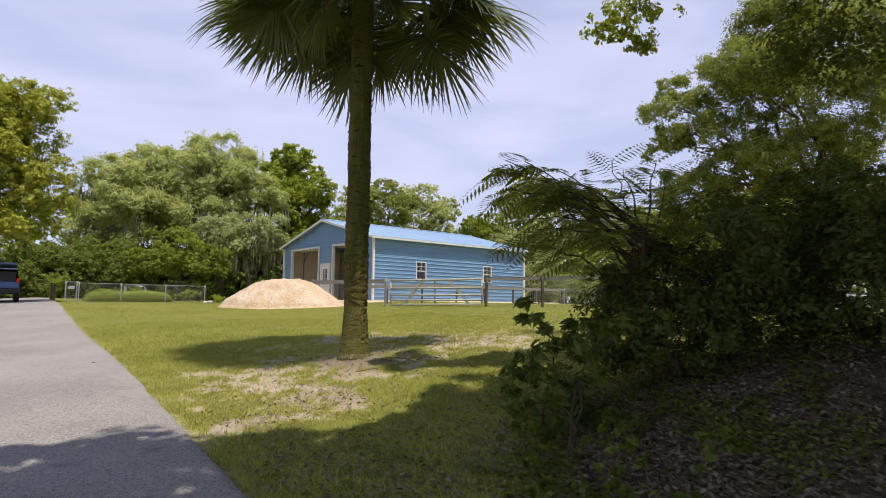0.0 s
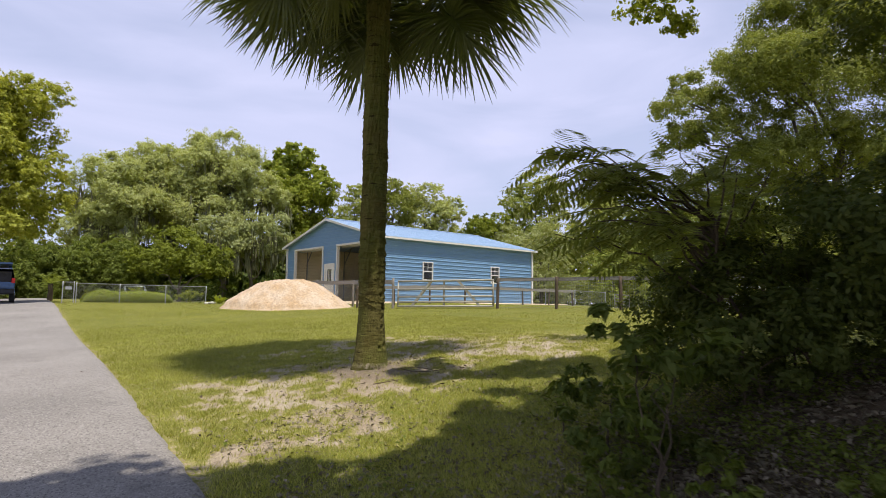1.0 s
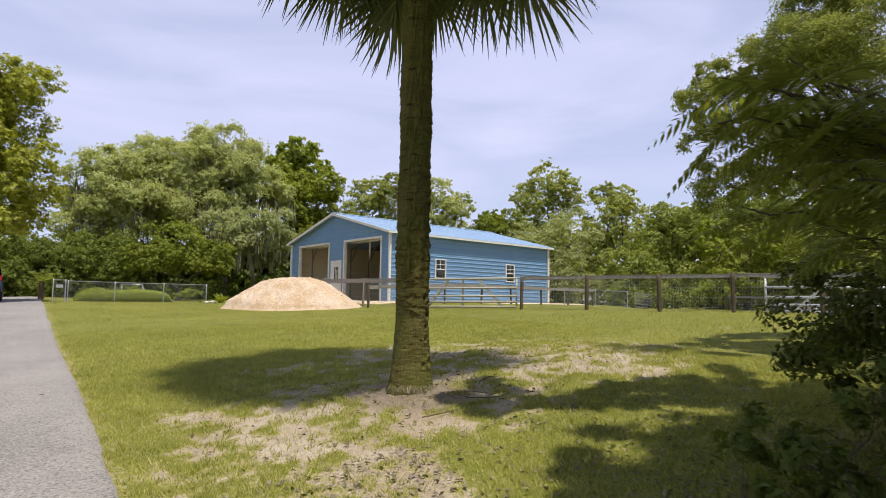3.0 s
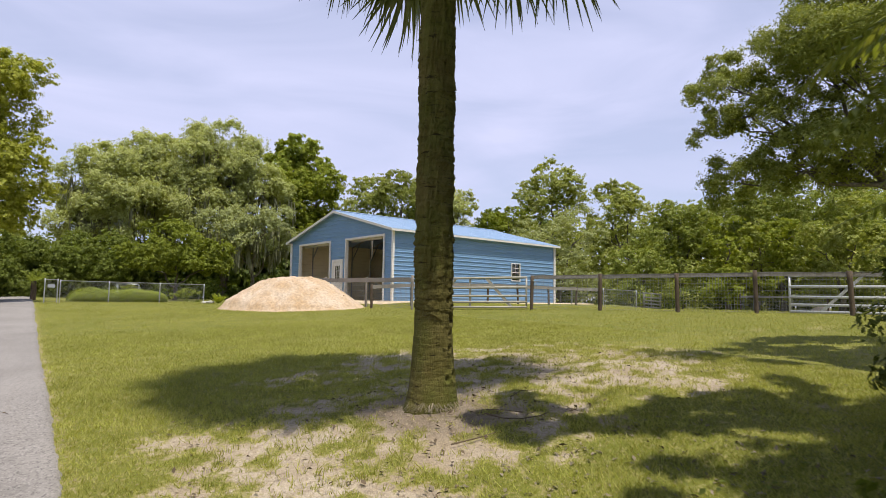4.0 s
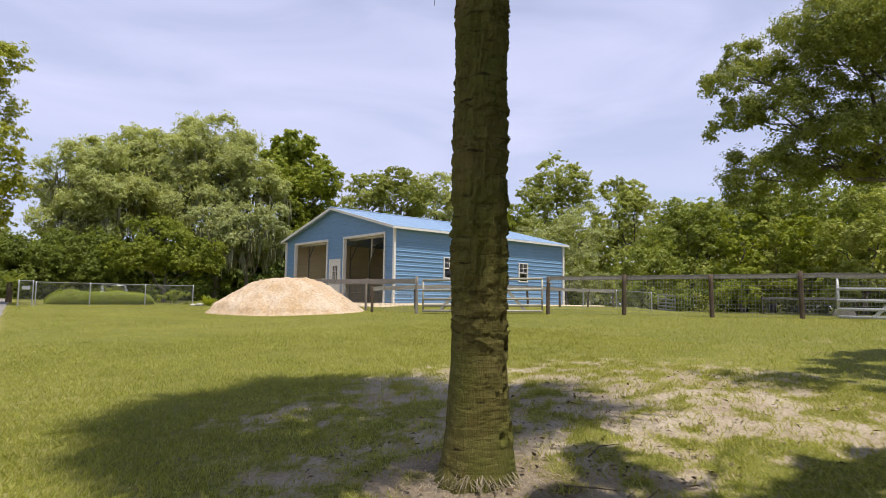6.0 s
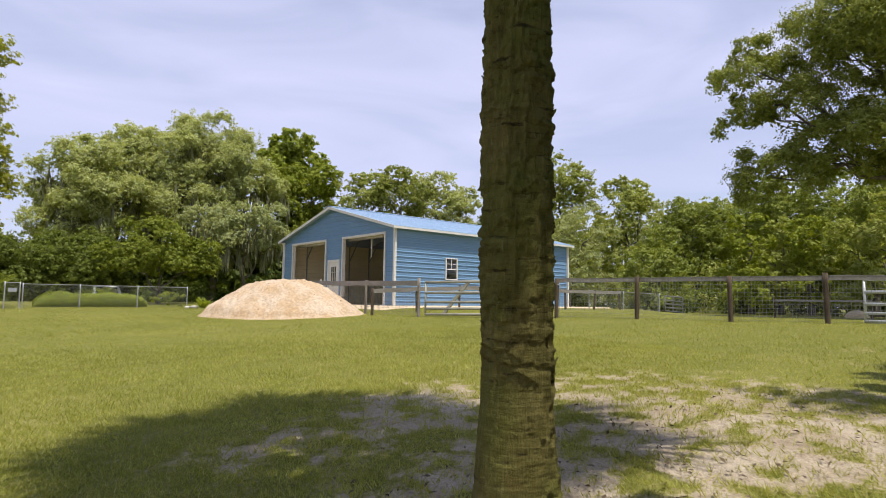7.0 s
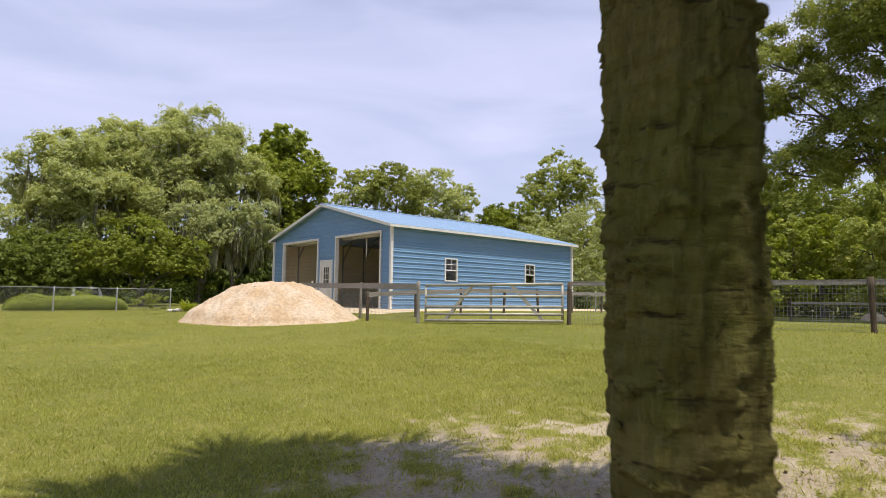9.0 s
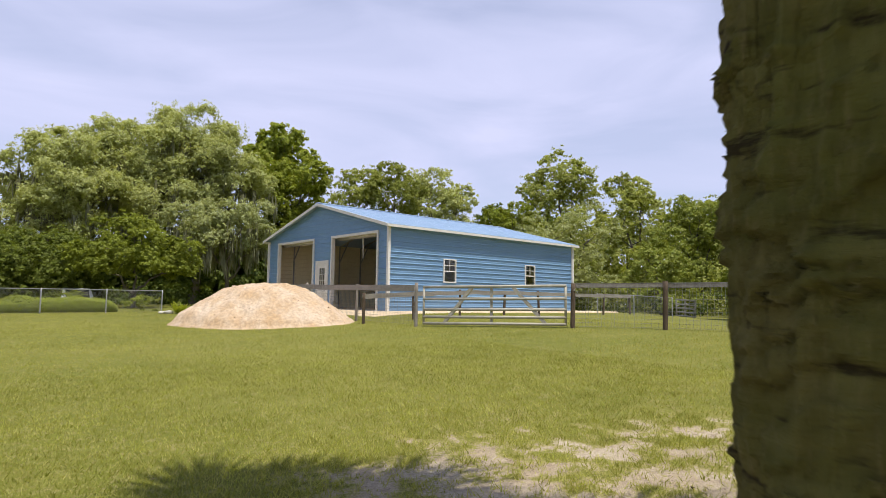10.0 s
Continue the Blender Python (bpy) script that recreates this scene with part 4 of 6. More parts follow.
def post_mesh(rng, p, h, r, lean=(0, 0)):
    k = 7
    z = np.linspace(-0.25, h, k)
    P = np.stack([p[0] + lean[0] * z / h, p[1] + lean[1] * z / h, p[2] + z], -1)
    V, F = tube_np(P, r * rng.uniform(0.94, 1.06, k), 12)
    bm = bmesh.new()
    vs = [bm.verts.new(v) for v in V]
    for f in F:
        bm.faces.new([vs[i] for i in f])
    bm.faces.new(vs[-12:])
    return bm


def wire_bay(a, b, h0, h1, step_v=0.085, step_h=0.1, t=0.0052):
    """Square-mesh wire from a to b (ground points), between two heights."""
    bm = bmesh.new()
    L = (b - a).length
    n = max(2, int(L / step_v))
    for i in range(n + 1):
        p = a.lerp(b, i / n)
        bar(bm, p + Vector((0, 0, h0)), p + Vector((0, 0, h1)), t, t, (b - a).normalized())
    k = int((h1 - h0) / step_h)
    for j in range(k + 1):
        z = Vector((0, 0, h0 + (h1 - h0) * j / k))
        bar(bm, a + z, b + z, t, t)
    return bm


def board_fence(name, pts, label, height=1.3, board=(1.07, 1.24), r=0.055, wire=True, material=None, lean=0.03, seed=1, far=False):
    rng = np.random.default_rng(seed)
    f = empty(name, Matrix.Identity(4), label, "fence")
    G = [g3(x, y) for x, y in pts]
    for p in G:
        part("post", post_mesh(rng, p, height + rng.uniform(-0.03, 0.05), r * rng.uniform(0.9, 1.1), rng.normal(0, lean, 2)), material or M_POST, f, smooth=True)
    for a, b in zip(G, G[1:]):
        d = (b - a).normalized()
        n = d.cross(Vector((0, 0, 1)))
        n = n * (1 if (n.y < 0) != far else -1) * (r + 0.012)
        m = (board[0] + board[1]) / 2
        for bz in [m]:
            bm = bmesh.new()
            segs = 6
            prev = None
            for i in range(segs + 1):
                p = a.lerp(b, i / segs) + n + Vector((0, 0, bz + rng.normal(0, 0.008)))
                ring = [bm.verts.new(p + n.normalized() * s * 0.016 + Vector((0, 0, u * (board[1] - board[0]) / 2))) for s, u in ((-1, -1), (1, -1), (1, 1), (-1, 1))]
                if prev:
                    for q in range(4):
                        bm.faces.new((prev[q], prev[(q + 1) % 4], ring[(q + 1) % 4], ring[q]))
                else:
                    bm.faces.new(ring[::-1])
                prev = ring
            bm.faces.new(prev)
            part("board", bm, M_WOOD, f)
        if wire:
            part("wire_mesh", wire_bay(a + n * (0.75 if far else -0.6), b + n * (0.75 if far else -0.6), 0.05, board[1]), M_WIRE, f)
    return f


GR, GL = (15.98, 20.82), (13.2, 24.5)
board_fence("paddock_fence", [GR, (17.27, 18.76), (18.1, 16.3), (19.05, 14.25), (19.95, 12.0), (20.85, 9.7), (21.7, 7.4), (22.6, 5.1)],
            "weathered board fence with dark round posts and wire mesh", height=1.27, board=(1.12, 1.25), r=0.068, lean=0.035, seed=3, far=True)
board_fence("yard_fence", [GL, (13.02, 27.9), (12.75, 31.4), (12.6, 34.6)], "grey board fence with wire mesh behind the sand pile", height=1.28, r=0.05, material=M_POST_GREY, board=(1.06, 1.24), seed=5, lean=0.01)
IN = [(12.54, 26.53), (14.58, 26.7), (16.76, 26.89), (19.13, 27.09), (21.27, 27.27), (23.6, 27.45), (25.9, 27.65), (28.2, 27.85)]
board_fence("lane_fence", IN, "low weathered fence with one top board in front of the building", height=0.97, board=(0.8, 0.95), r=0.05, wire=False, seed=7)
board_fence("lane_wire_fence", [(32.6, 22.0), (34.2, 18.4)], "distant board fence with wire mesh", height=0.95, board=(0.8, 0.9), r=0.05, seed=9)


def tube_gate(name, a, b, label, material, heights, drop=0.05, braces=True):
    """A gate of level tubes between two posts, with uprights and slanted braces."""
    th = empty(name, Matrix.Identity(4), label, "gate")
    A, B = g3(*a), g3(*b)
    d = (B - A).normalized()
    L = (B - A).length

    def at(u, h):
        return A.lerp(B, u / L) + Vector((0, 0, h))

    def tube(p, q, r):
        V, F = tube_np([tuple(p), tuple(p.lerp(q, 0.5)), tuple(q)], [r, r, r], 10)
        bm = bmesh.new()
        vs = [bm.verts.new(v) for v in V]
        for f in F:
            bm.faces.new([vs[i] for i in f])
        bm.faces.new(vs[:10][::-1])
        bm.faces.new(vs[-10:])
        return bm

    top, bot = heights[-1], heights[0]
    for h in heights:
        part("rail", tube(at(0.1, h), at(L - 0.03, h), 0.044), material, th, smooth=True)
    for u in (0.12, L - 0.05):
        part("end_tube", tube(at(u, bot), at(u, top), 0.036), material, th, smooth=True)
    back = d.cross(Vector((0, 0, 1))) * -0.035
    part("upright", bar(bmesh.new(), at(L * 0.5, bot) + back, at(L * 0.5, top) + back, 0.07, 0.07, d), material, th)
    if braces:
        part("brace", bar(bmesh.new(), at(L * 0.37, top) + back, at(L * 0.17, bot) + back, 0.13, 0.09, d), material, th)
        part("brace", bar(bmesh.new(), at(L * 0.64, top) + back, at(L * 0.86, bot) + back, 0.13, 0.09, d), material, th)
    return th


gate = tube_gate("tube_gate", (13.27, 24.4), (15.9, 20.93), "closed galvanised tube gate with five rails", M_GATE, (0.1, 0.29, 0.51, 0.82, 1.18))
# chain that holds the gate
bm = bmesh.new()
c0 = g3(15.95, 20.8, 1.05)
for i in range(9):
    t = i / 8
    bmesh.ops.create_icosphere(bm, subdivisions=1, radius=0.018, matrix=Matrix.Translation(c0 + Vector((0.1 * t + 0.02, -0.1 * t - 0.05, -0.28 * t * t + 0.08 * t))))
chain = part("gate_chain", bm, M_STEEL, None)
tagged(chain, "short steel chain hanging at the gate post", "chain")
tube_gate("pipe_gate", (20.2, 13.93), (22.2, 8.9), "large silver pipe gate behind the fence", M_PIPE, (0.06, 0.27, 0.51, 0.83, 1.16), braces=True)
tube_gate("paddock_gate", (32.1, 27.9), (33.0, 27.2), "small pipe panel in the far paddock", M_GATE, (0.1, 0.3, 0.5, 0.7, 0.95), braces=False)


def chain_panel(a, b, h, sp=0.1, t=0.0036):
    bm = bmesh.new()
    L = (b - a).length
    n = int((L + h) / sp)
    for s in (0, 1):
        for i in range(n + 1):
            u = i * sp
            u0, u1 = max(0.0, u - h), min(L, u)
            h0, h1 = u - u0, u - u1
            if s:
                h0, h1 = h - h0, h - h1
            bar(bm, a.lerp(b, u0 / L) + Vector((0, 0, h0)), a.lerp(b, u1 / L) + Vector((0, 0, h1)), t, t)
    return bm


def chain_fence(name, pts, h, label, gate_last=False):
    th = empty(name, Matrix.Identity(4), label, "fence")
    G = [g3(x, y) for x, y in pts]
    rng = np.random.default_rng(4)
    for p in G:
        part("post", post_mesh(rng, p, h + 0.04, 0.026), M_STEEL, th, smooth=True)
    for a, b in zip(G, G[1:]):
        part("top_rail", bar(bmesh.new(), a + Vector((0, 0, h)), b + Vector((0, 0, h)), 0.03, 0.03), M_STEEL, th)
        part("chain_mesh", chain_panel(a + Vector((0, 0, 0.03)), b + Vector((0, 0, 0.03)), h - 0.04), M_CHAIN, th)
    return th


chain_fence("chain_link_fence", [(9.25, 39.6), (6.9, 39.0), (4.5, 38.4), (2.4, 37.2)], 1.0, "galvanised chain-link fence round a clipped hedge")
cg = chain_fence("chain_link_gate", [(2.3, 37.15), (1.8, 36.9)], 1.04, "narrow chain-link gate with a small sign")
bm = bmesh.new()
q = g3(2.05, 36.98)
bar(bm, q + Vector((-0.14, -0.1, 0.75)), q + Vector((0.14, 0.0, 0.75)), 0.01, 0.15)
part("sign_plate", bm, M_GREY_TARP, cg, "small blank grey sign plate")
chain_fence("kennel_fence", [(26.4, 28.4), (27.9, 27.4), (29.4, 26.3)], 0.95, "low chain-link kennel panels beyond the gate")

# ---- cabbage palm ----
palm_z = float(gz(*PALM)) - 0.08
palm = empty("cabbage_palm", pose(PALM[0], PALM[1], palm_z), "tall fan palm with rough ringed trunk and green fronds", "palm tree")
PH = 7.43
rng = np.random.default_rng(12)
na = 112
zz = np.concatenate([np.linspace(-0.1, 3.3, 400), np.linspace(3.32, PH, 150)])
nr = len(zz)
aa = np.linspace(0, 2 * np.pi, na, endpoint=False)
ZZ, AA = np.meshgrid(zz, aa, indexing="ij")
prof = np.interp(zz, [-0.1, 0.0, 0.12, 0.35, 0.8, 1.1, 1.75, 2.5, 3.0, 4.5, 5.6, PH], [0.33, 0.285, 0.246, 0.212, 0.181, 0.175, 0.178, 0.17, 0.166, 0.163, 0.162, 0.158])
ca, sa = np.cos(AA), np.sin(AA)
warp = ZZ + 0.11 * (fbm(201, ca * 1.5 + 7, ZZ * 1.1 + sa * 1.5, 1.0) - 0.5) + 0.05 * (fbm(202, ca * 4 + 3, ZZ * 3 + sa * 4, 1.0) - 0.5)
ring = warp / 0.105
saw = ring - np.floor(ring)
tone = fbm(203, np.floor(ring) * 3.7 + ca * 1.3, sa * 1.3 + np.floor(ring), 1.0)
rough = fbm(204, ca * 6 + 11, ZZ * 16 + sa * 6, 1.0, 4) - 0.5
fine = fbm(207, ca * 17 + 11, ZZ * 30 + sa * 17, 1.0, 3) - 0.5
ragged = fbm(208, ca * 9 + 4, ZZ * 8 + sa * 9, 1.0, 3) - 0.5
chip = step(0.6, 0.72, fbm(205, ca * 3.1 + 5, ZZ * 3.3 + sa * 3.1, 1.0, 3))
plate = fbm(206, ca * 4.2 + 9, warp * 2.4 + sa * 4.2, 1.0, 2)
R = prof[:, None] * (1 + 0.0 * AA) + 0.009 * (saw ** 1.8) * (0.1 + 1.6 * tone) + 0.026 * rough + 0.012 * fine - 0.016 * chip + 0.015 * step(0.47, 0.5, plate + 0.25 * ragged) - 0.016 * step(0.6, 0.66, plate - 0.3 * ragged)
R = prof[:, None] + (R - prof[:, None]) * (0.3 + 0.7 * step(0.7, 1.6, ZZ))
# torn rims of old leaf bases: short level ledges that overhang a dark crease
rl = np.random.default_rng(88)
for _ in range(430):
    la, lz, lw = rl.uniform(0, 2 * np.pi), 0.9 + 6.2 * rl.random() ** 1.2, rl.uniform(0.12, 0.55)
    lt, lh = rl.normal(0, 0.05), rl.uniform(0.005, 0.018)
    da = (AA - la + np.pi) % (2 * np.pi) - np.pi
    dz = ZZ - lz - lt * da - 0.02 * np.sin(da * 5 + lz * 9) - 0.03 * ragged
    arc = np.clip(1.3 - np.abs(da) / lw, 0, 1) ** 0.6
    R = R + arc * (lh * np.exp(-np.clip(dz, 0, 1) / 0.035) * (dz > 0) - 0.6 * lh * np.exp(-np.clip(-dz, 0, 1) / 0.012) * (dz <= 0))
for ka, kz, kr in ((-1.05, 0.9, 0.035), (-1.0, 0.36, 0.03), (-1.2, 0.62, 0.022), (-1.2, 0.75, 0.018), (-1.45, 0.33, 0.02), (-1.25, 1.08, 0.026)):
    # healed knots low on the trunk
    dk = np.hypot(((AA - ka + np.pi) % (2 * np.pi) - np.pi) * 0.2, (ZZ - kz) * 0.75) / kr
    R = R - 1.5 * kr * np.exp(-dk ** 2 * 1.6) + 0.45 * kr * np.exp(-(dk - 1.7) ** 2 * 3)
R = R * (1 + 0.035 * np.exp(-(ZZ / 0.15) ** 2) * np.sin(AA * 7 + 3 * np.sin(AA * 2)))
V = np.stack([ca * R, sa * R, ZZ], -1).reshape(-1, 3)
i0 = np.arange(nr - 1)[:, None] * na
j0, j1 = np.arange(na)[None], (np.arange(na)[None] + 1) % na
np_part("trunk", V, np.stack([i0 + j0, i0 + j1, i0 + na + j1, i0 + na + j0], -1).reshape(-1, 4), M_PALM, palm, "grey-brown ringed palm trunk", smooth=True)
# mop of dead root fibre round the foot
rf = []
for _ in range(64):
    a, r0, r1 = rng.normal(-2.1, 0.6), rng.uniform(0.245, 0.262), rng.uniform(0.3, 0.37)
    h0 = rng.uniform(0.07, 0.13)
    n, t = np.array([np.cos(a), np.sin(a), 0]), np.array([-np.sin(a), np.cos(a), 0])
    sw, w = rng.normal(0, 0.05), rng.uniform(0.0015, 0.0045)
    p0, p1, p2 = n * r0 + [0, 0, h0], n * (r0 * 0.6 + r1 * 0.4) + t * sw * 0.5 + [0, 0, h0 * 0.6 + 0.02], n * r1 + t * sw + [0, 0, 0.05]
    rf.append((np.array([p0 - t * w, p0 + t * w, p1 + t * w, p1 - t * w]), np.array([[0, 1, 2, 3]])))
    rf.append((np.array([p1 - t * w, p1 + t * w, p2 + t * w * 0.3, p2 - t * w * 0.3]), np.array([[0, 1, 2, 3]])))
V, F = merge(rf)
tagged(np_part("root_fibre", V, F, M_LITTER, palm, "brown dead root fibres round the foot"), kind="stuff")
# torn bark flakes
fl = []
for _ in range(260):
    z = 0.55 + 5.2 * rng.random() ** 1.1
    a = rng.uniform(0, 2 * np.pi)
    r = R[np.searchsorted(zz, z), int(a / (2 * np.pi) * na) % na] - 0.006
    n = np.array([np.cos(a), np.sin(a), 0])
    t = np.array([-np.sin(a), np.cos(a), 0])
    p = n * r + np.array([0, 0, z])
    w, h, o = rng.uniform(0.006, 0.03), rng.uniform(0.01, 0.034), rng.uniform(0.005, 0.02)
    sg = rng.choice([-1, 1], p=[0.35, 0.65])
    q = [p - t * w, p + t * w, p + t * w * 0.5 + n * o + [0, 0, h * sg], p - t * w * 0.3 + n * o * 1.1 + [0, 0, h * sg * 1.2]]
    q2 = [v - n * 0.009 for v in q]
    fl.append((np.array(q + q2), np.array([[0, 1, 2, 3], [7, 6, 5, 4], [0, 4, 5, 1], [1, 5, 6, 2], [2, 6, 7, 3], [3, 7, 4, 0]])))
V, F = merge(fl)
tagged(np_part("bark_flake", V, F, M_PALM, palm), kind="stuff")

def frond_mesh(seed, tilt, segs=62):
    """A fan leaf tilted so many degrees over level: a stalk along +x, then deeply split narrow segments whose ends hang down."""
    rg = np.random.default_rng(seed)
    down = np.array([-math.sin(radians(tilt)), 0.0, -math.cos(radians(tilt))])
    pcs = []
    st = 1.15
    P = np.array([[t * st, 0, 0] + down * 0.16 * t * t for t in np.linspace(0, 1, 6)])
    pcs.append(tube_np(P, np.linspace(0.024, 0.012, 6), 5))
    hub = P[-1]
    spread = radians(128)
    for i in range(segs):
        f = (i / (segs - 1) - 0.5) * 2
        a = f * spread + rg.normal(0, 0.025)
        s0 = 0.36 * (1 - abs(f))
        L = 0.98 * (1 - 0.3 * f * f) * rg.uniform(0.86, 1.1) - s0 * 0.3
        o = hub + np.array([s0, 0, 0]) + down * 0.4 * s0 * s0
        dr = unit(np.array([np.cos(a), np.sin(a), -0.28 * abs(np.sin(a)) + rg.normal(0, 0.07)]))
        hang = rg.uniform(0.3, 0.75)
        kink = rg.uniform(0.45, 0.7)
        rows = []
        q, last = o, 0.0
        for t, w in ((0.0, 0.009), (0.22, 0.021), (0.45, 0.0195), (0.64, 0.014), (0.82, 0.008), (1.0, 0.0015)):
            g = hang * 0.5 * t + (1.5 * hang * max(0.0, t - kink) if t > kink else 0.0)
            dv = unit(dr + down * g)
            q = q + dv * L * (t - last)
            last = t
            sd = unit(np.cross(dv, -down + np.array([0.02, 0.01, 0.3])))
            up = unit(np.cross(sd, dv))
            rows += [q - sd * w, q + up * w * 0.6, q + sd * w]
        fc = []
        for k in range(5):
            b = k * 3
            fc += [[b, b + 1, b + 4, b + 3], [b + 1, b + 2, b + 5, b + 4]]
        pcs.append((np.array(rows), np.array(fc)))
    V, F = merge(pcs)
    return np_part("frond", V, F, M_FROND)


TILTS = (62, 30, 5, -18, -40)
variants = [[frond_mesh(30 + k, tl), False] for k, tl in enumerate(TILTS)]


def hang_frond(az, el, roll, size, z):
    v = min(range(len(TILTS)), key=lambda i: abs(TILTS[i] - el))
    ob, used = variants[v]
    if used:
        ob = ob.copy()
        scene.collection.objects.link(ob)
    variants[v][1] = True
    ob.parent = palm
    ob.matrix_basis = Matrix.Translation((0.02, -0.03, z)) @ Matrix.Rotation(radians(az), 4, "Z") @ Matrix.Rotation(radians(-el), 4, "Y") @ Matrix.Rotation(radians(roll), 4, "X") @ Matrix.Scale(size, 4)


rfr = np.random.default_rng(41)
nf = 60
for k in range(nf):
    t = (k + 0.5) / nf
    el = 78 - 122 * t ** 0.8 + rfr.normal(0, 6)
    az = k * 137.5 + rfr.normal(0, 18)
    south = math.sin(radians(az)) < -0.5
    if 195 < az % 360 < 302:
        el = max(el, (10 if az % 360 > 264 else -30) + rfr.normal(0, 4))
    size = rfr.uniform(1.14, 1.4) * (0.9 if 150 < az % 360 < 215 else 1.0) * (0.8 if el > 10 else 1.0) * (0.86 if south else 1.0)
    if 268 < az % 360 < 300:
        el, size = max(el, 18), size * 0.85
    hang_frond(az, el, rfr.normal(0, 24), size, PH - 0.1 - 0.6 * t)
# extra sunward fronds, added to keep the upper trunk in shadow
for az, el, roll in ((238, 4, 10), (252, 12, -14), (266, 16, 8), (281, 15, -10), (296, 12, 16), (310, 6, -6)):
    hang_frond(az, el, roll, 1.16, PH - 0.3)
# the low skirt of the crown
for az, el, roll, size in ((324, -18, 8, 1.38), (144, -18, -8, 1.38), (340, -32, -12, 1.25), (128, -32, 12, 1.25), (20, -38, 6, 1.22), (78, -40, -6, 1.22), (105, -36, 10, 1.22), (165, -30, 14, 1.2), (50, -36, -10, 1.2)):
    hang_frond(az, el, roll, size, PH - 0.55)
# stalk stubs and dry fibre under the crown
for k in range(14):
    a = radians(k * 137.5)
    bm = bmesh.new()
    z = PH - 0.75 + 0.04 * k
    bar(bm, (0.15 * math.cos(a), 0.15 * math.sin(a), z), (0.31 * math.cos(a), 0.31 * math.sin(a), z + 0.2), 0.06, 0.025)
    part("leaf_stub", bm, M_FROND_DRY, palm)
fb = []
for k in range(16):
    a, l = rng.uniform(0, 2 * np.pi), rng.uniform(0.4, 1.3)
    r = rng.uniform(0.3, 0.8)
    P = [[np.cos(a) * r, np.sin(a) * r, PH - 0.3], [np.cos(a) * r * 1.05, np.sin(a) * r * 1.05, PH - 0.3 - l * 0.5], [np.cos(a) * r * 1.02, np.sin(a) * r * 1.02, PH - 0.3 - l]]
    fb.append(tube_np(P, [0.008, 0.006, 0.003], 4))
V, F = merge(fb)
tagged(np_part("dry_strand", V, F, M_FROND_DRY, palm, "pale dry hanging strands"), kind="stuff")

# ---- trees ----
R1 = np.random.default_rng(77)


def gbase(x, y):
    return (x, y, float(gz(x, y)))


tree("mossy_oak", R1, gbase(6.2, 59.5), [(5.8, 59.3, 10.7, 3.0, 2.6), (5.2, 59.4, 8.2, 2.4, 2.4), (7.1, 59.2, 8.5, 3.3, 3.1), (5.9, 59.3, 6.0, 3.3, 2.4)], M_LEAF_MOSSY, "spreading live oak hung with grey moss", moss=14, group="mossy oaks at the wood edge", size=0.14, puffs=165, puff_k=20, puff=(0.22, 0.4), tuft=0.24, core=36)
tree("mossy_oak", R1, gbase(11.5, 62.5), [(10.3, 61.9, 13.3, 2.8, 2.5), (12.0, 61.6, 11.6, 4.3, 3.3), (9.5, 62.0, 10.2, 3.3, 3.0), (13.1, 61.4, 8.5, 4.6, 3.0)], M_LEAF_MOSSY, "spreading live oak hung with grey moss", moss=14, group="mossy oaks at the wood edge", size=0.14, puffs=165, puff_k=20, puff=(0.22, 0.4), tuft=0.24, core=36, trunk_r=0.4)
tree("mossy_oak", R1, gbase(16.0, 60.5), [(14.9, 60.0, 14.3, 3.1, 2.4), (17.0, 59.5, 12.2, 3.1, 2.7), (14.8, 60.0, 10.8, 3.7, 3.0), (19.0, 58.9, 10.7, 2.7, 2.2)], M_LEAF_MOSSY, "spreading live oak hung with grey moss", moss=14, group="mossy oaks at the wood edge", size=0.14, puffs=165, puff_k=20, puff=(0.22, 0.4), tuft=0.24, core=36, trunk_r=0.4)
tree("lichen_oak", R1, gbase(16.2, 53.0), [(14.1, 53.0, 6.5, 2.4, 1.5), (16.7, 52.2, 6.9, 2.4, 1.5), (15.7, 52.5, 5.4, 2.6, 1.5), (17.9, 51.9, 5.7, 1.5, 1.5)], M_LEAF_LICHEN, "low grey-green oak with drooping moss", moss=13, trunk_r=0.16, size=0.13, puffs=190, puff_k=18, puff=(0.22, 0.4), core=30)
tree("tall_tree", R1, gbase(26.5, 71.5), [(26.6, 71.0, 18.1, 2.5, 1.6), (25.3, 71.5, 16.7, 2.2, 1.8), (29.4, 69.8, 16.6, 1.1, 0.8), (26.8, 71, 14.5, 2.6, 2.0)], M_LEAF_HEDGE, "tall dark broad-leaved tree above the others", core=14, size=0.36, puffs=34, tuft=0.34, puff_k=12, aspect=0.8, fork=0.7)
tree("maple_tree", R1, gbase(24.0, 62.0), [(25.0, 60.9, 12.4, 2.6, 2.0), (23.5, 61.5, 10.1, 3.2, 2.4), (22.0, 62.0, 11.6, 2.1, 2.1), (24.5, 61, 7.2, 3.3, 2.6)], M_LEAF_BRIGHT, "bright green broad-leaved tree behind the building", size=0.2, puffs=90, puff_k=18, core=18, aspect=0.75)
tree("dome_shrub", R1, gbase(9.3, 47.0), [(9.3, 46.9, 3.8, 3.2, 2.4), (7.6, 47.0, 3.2, 1.9, 1.3), (11.0, 46.6, 3.2, 1.8, 1.3)], M_LEAF_DOME, "dome-shaped yellow-green large shrub", "shrub", size=0.13, puffs=165, puff_k=64, puff=(0.13, 0.21), tuft=0.15, core=60, trunk_r=0.14, fork=0.3, low=-0.35)
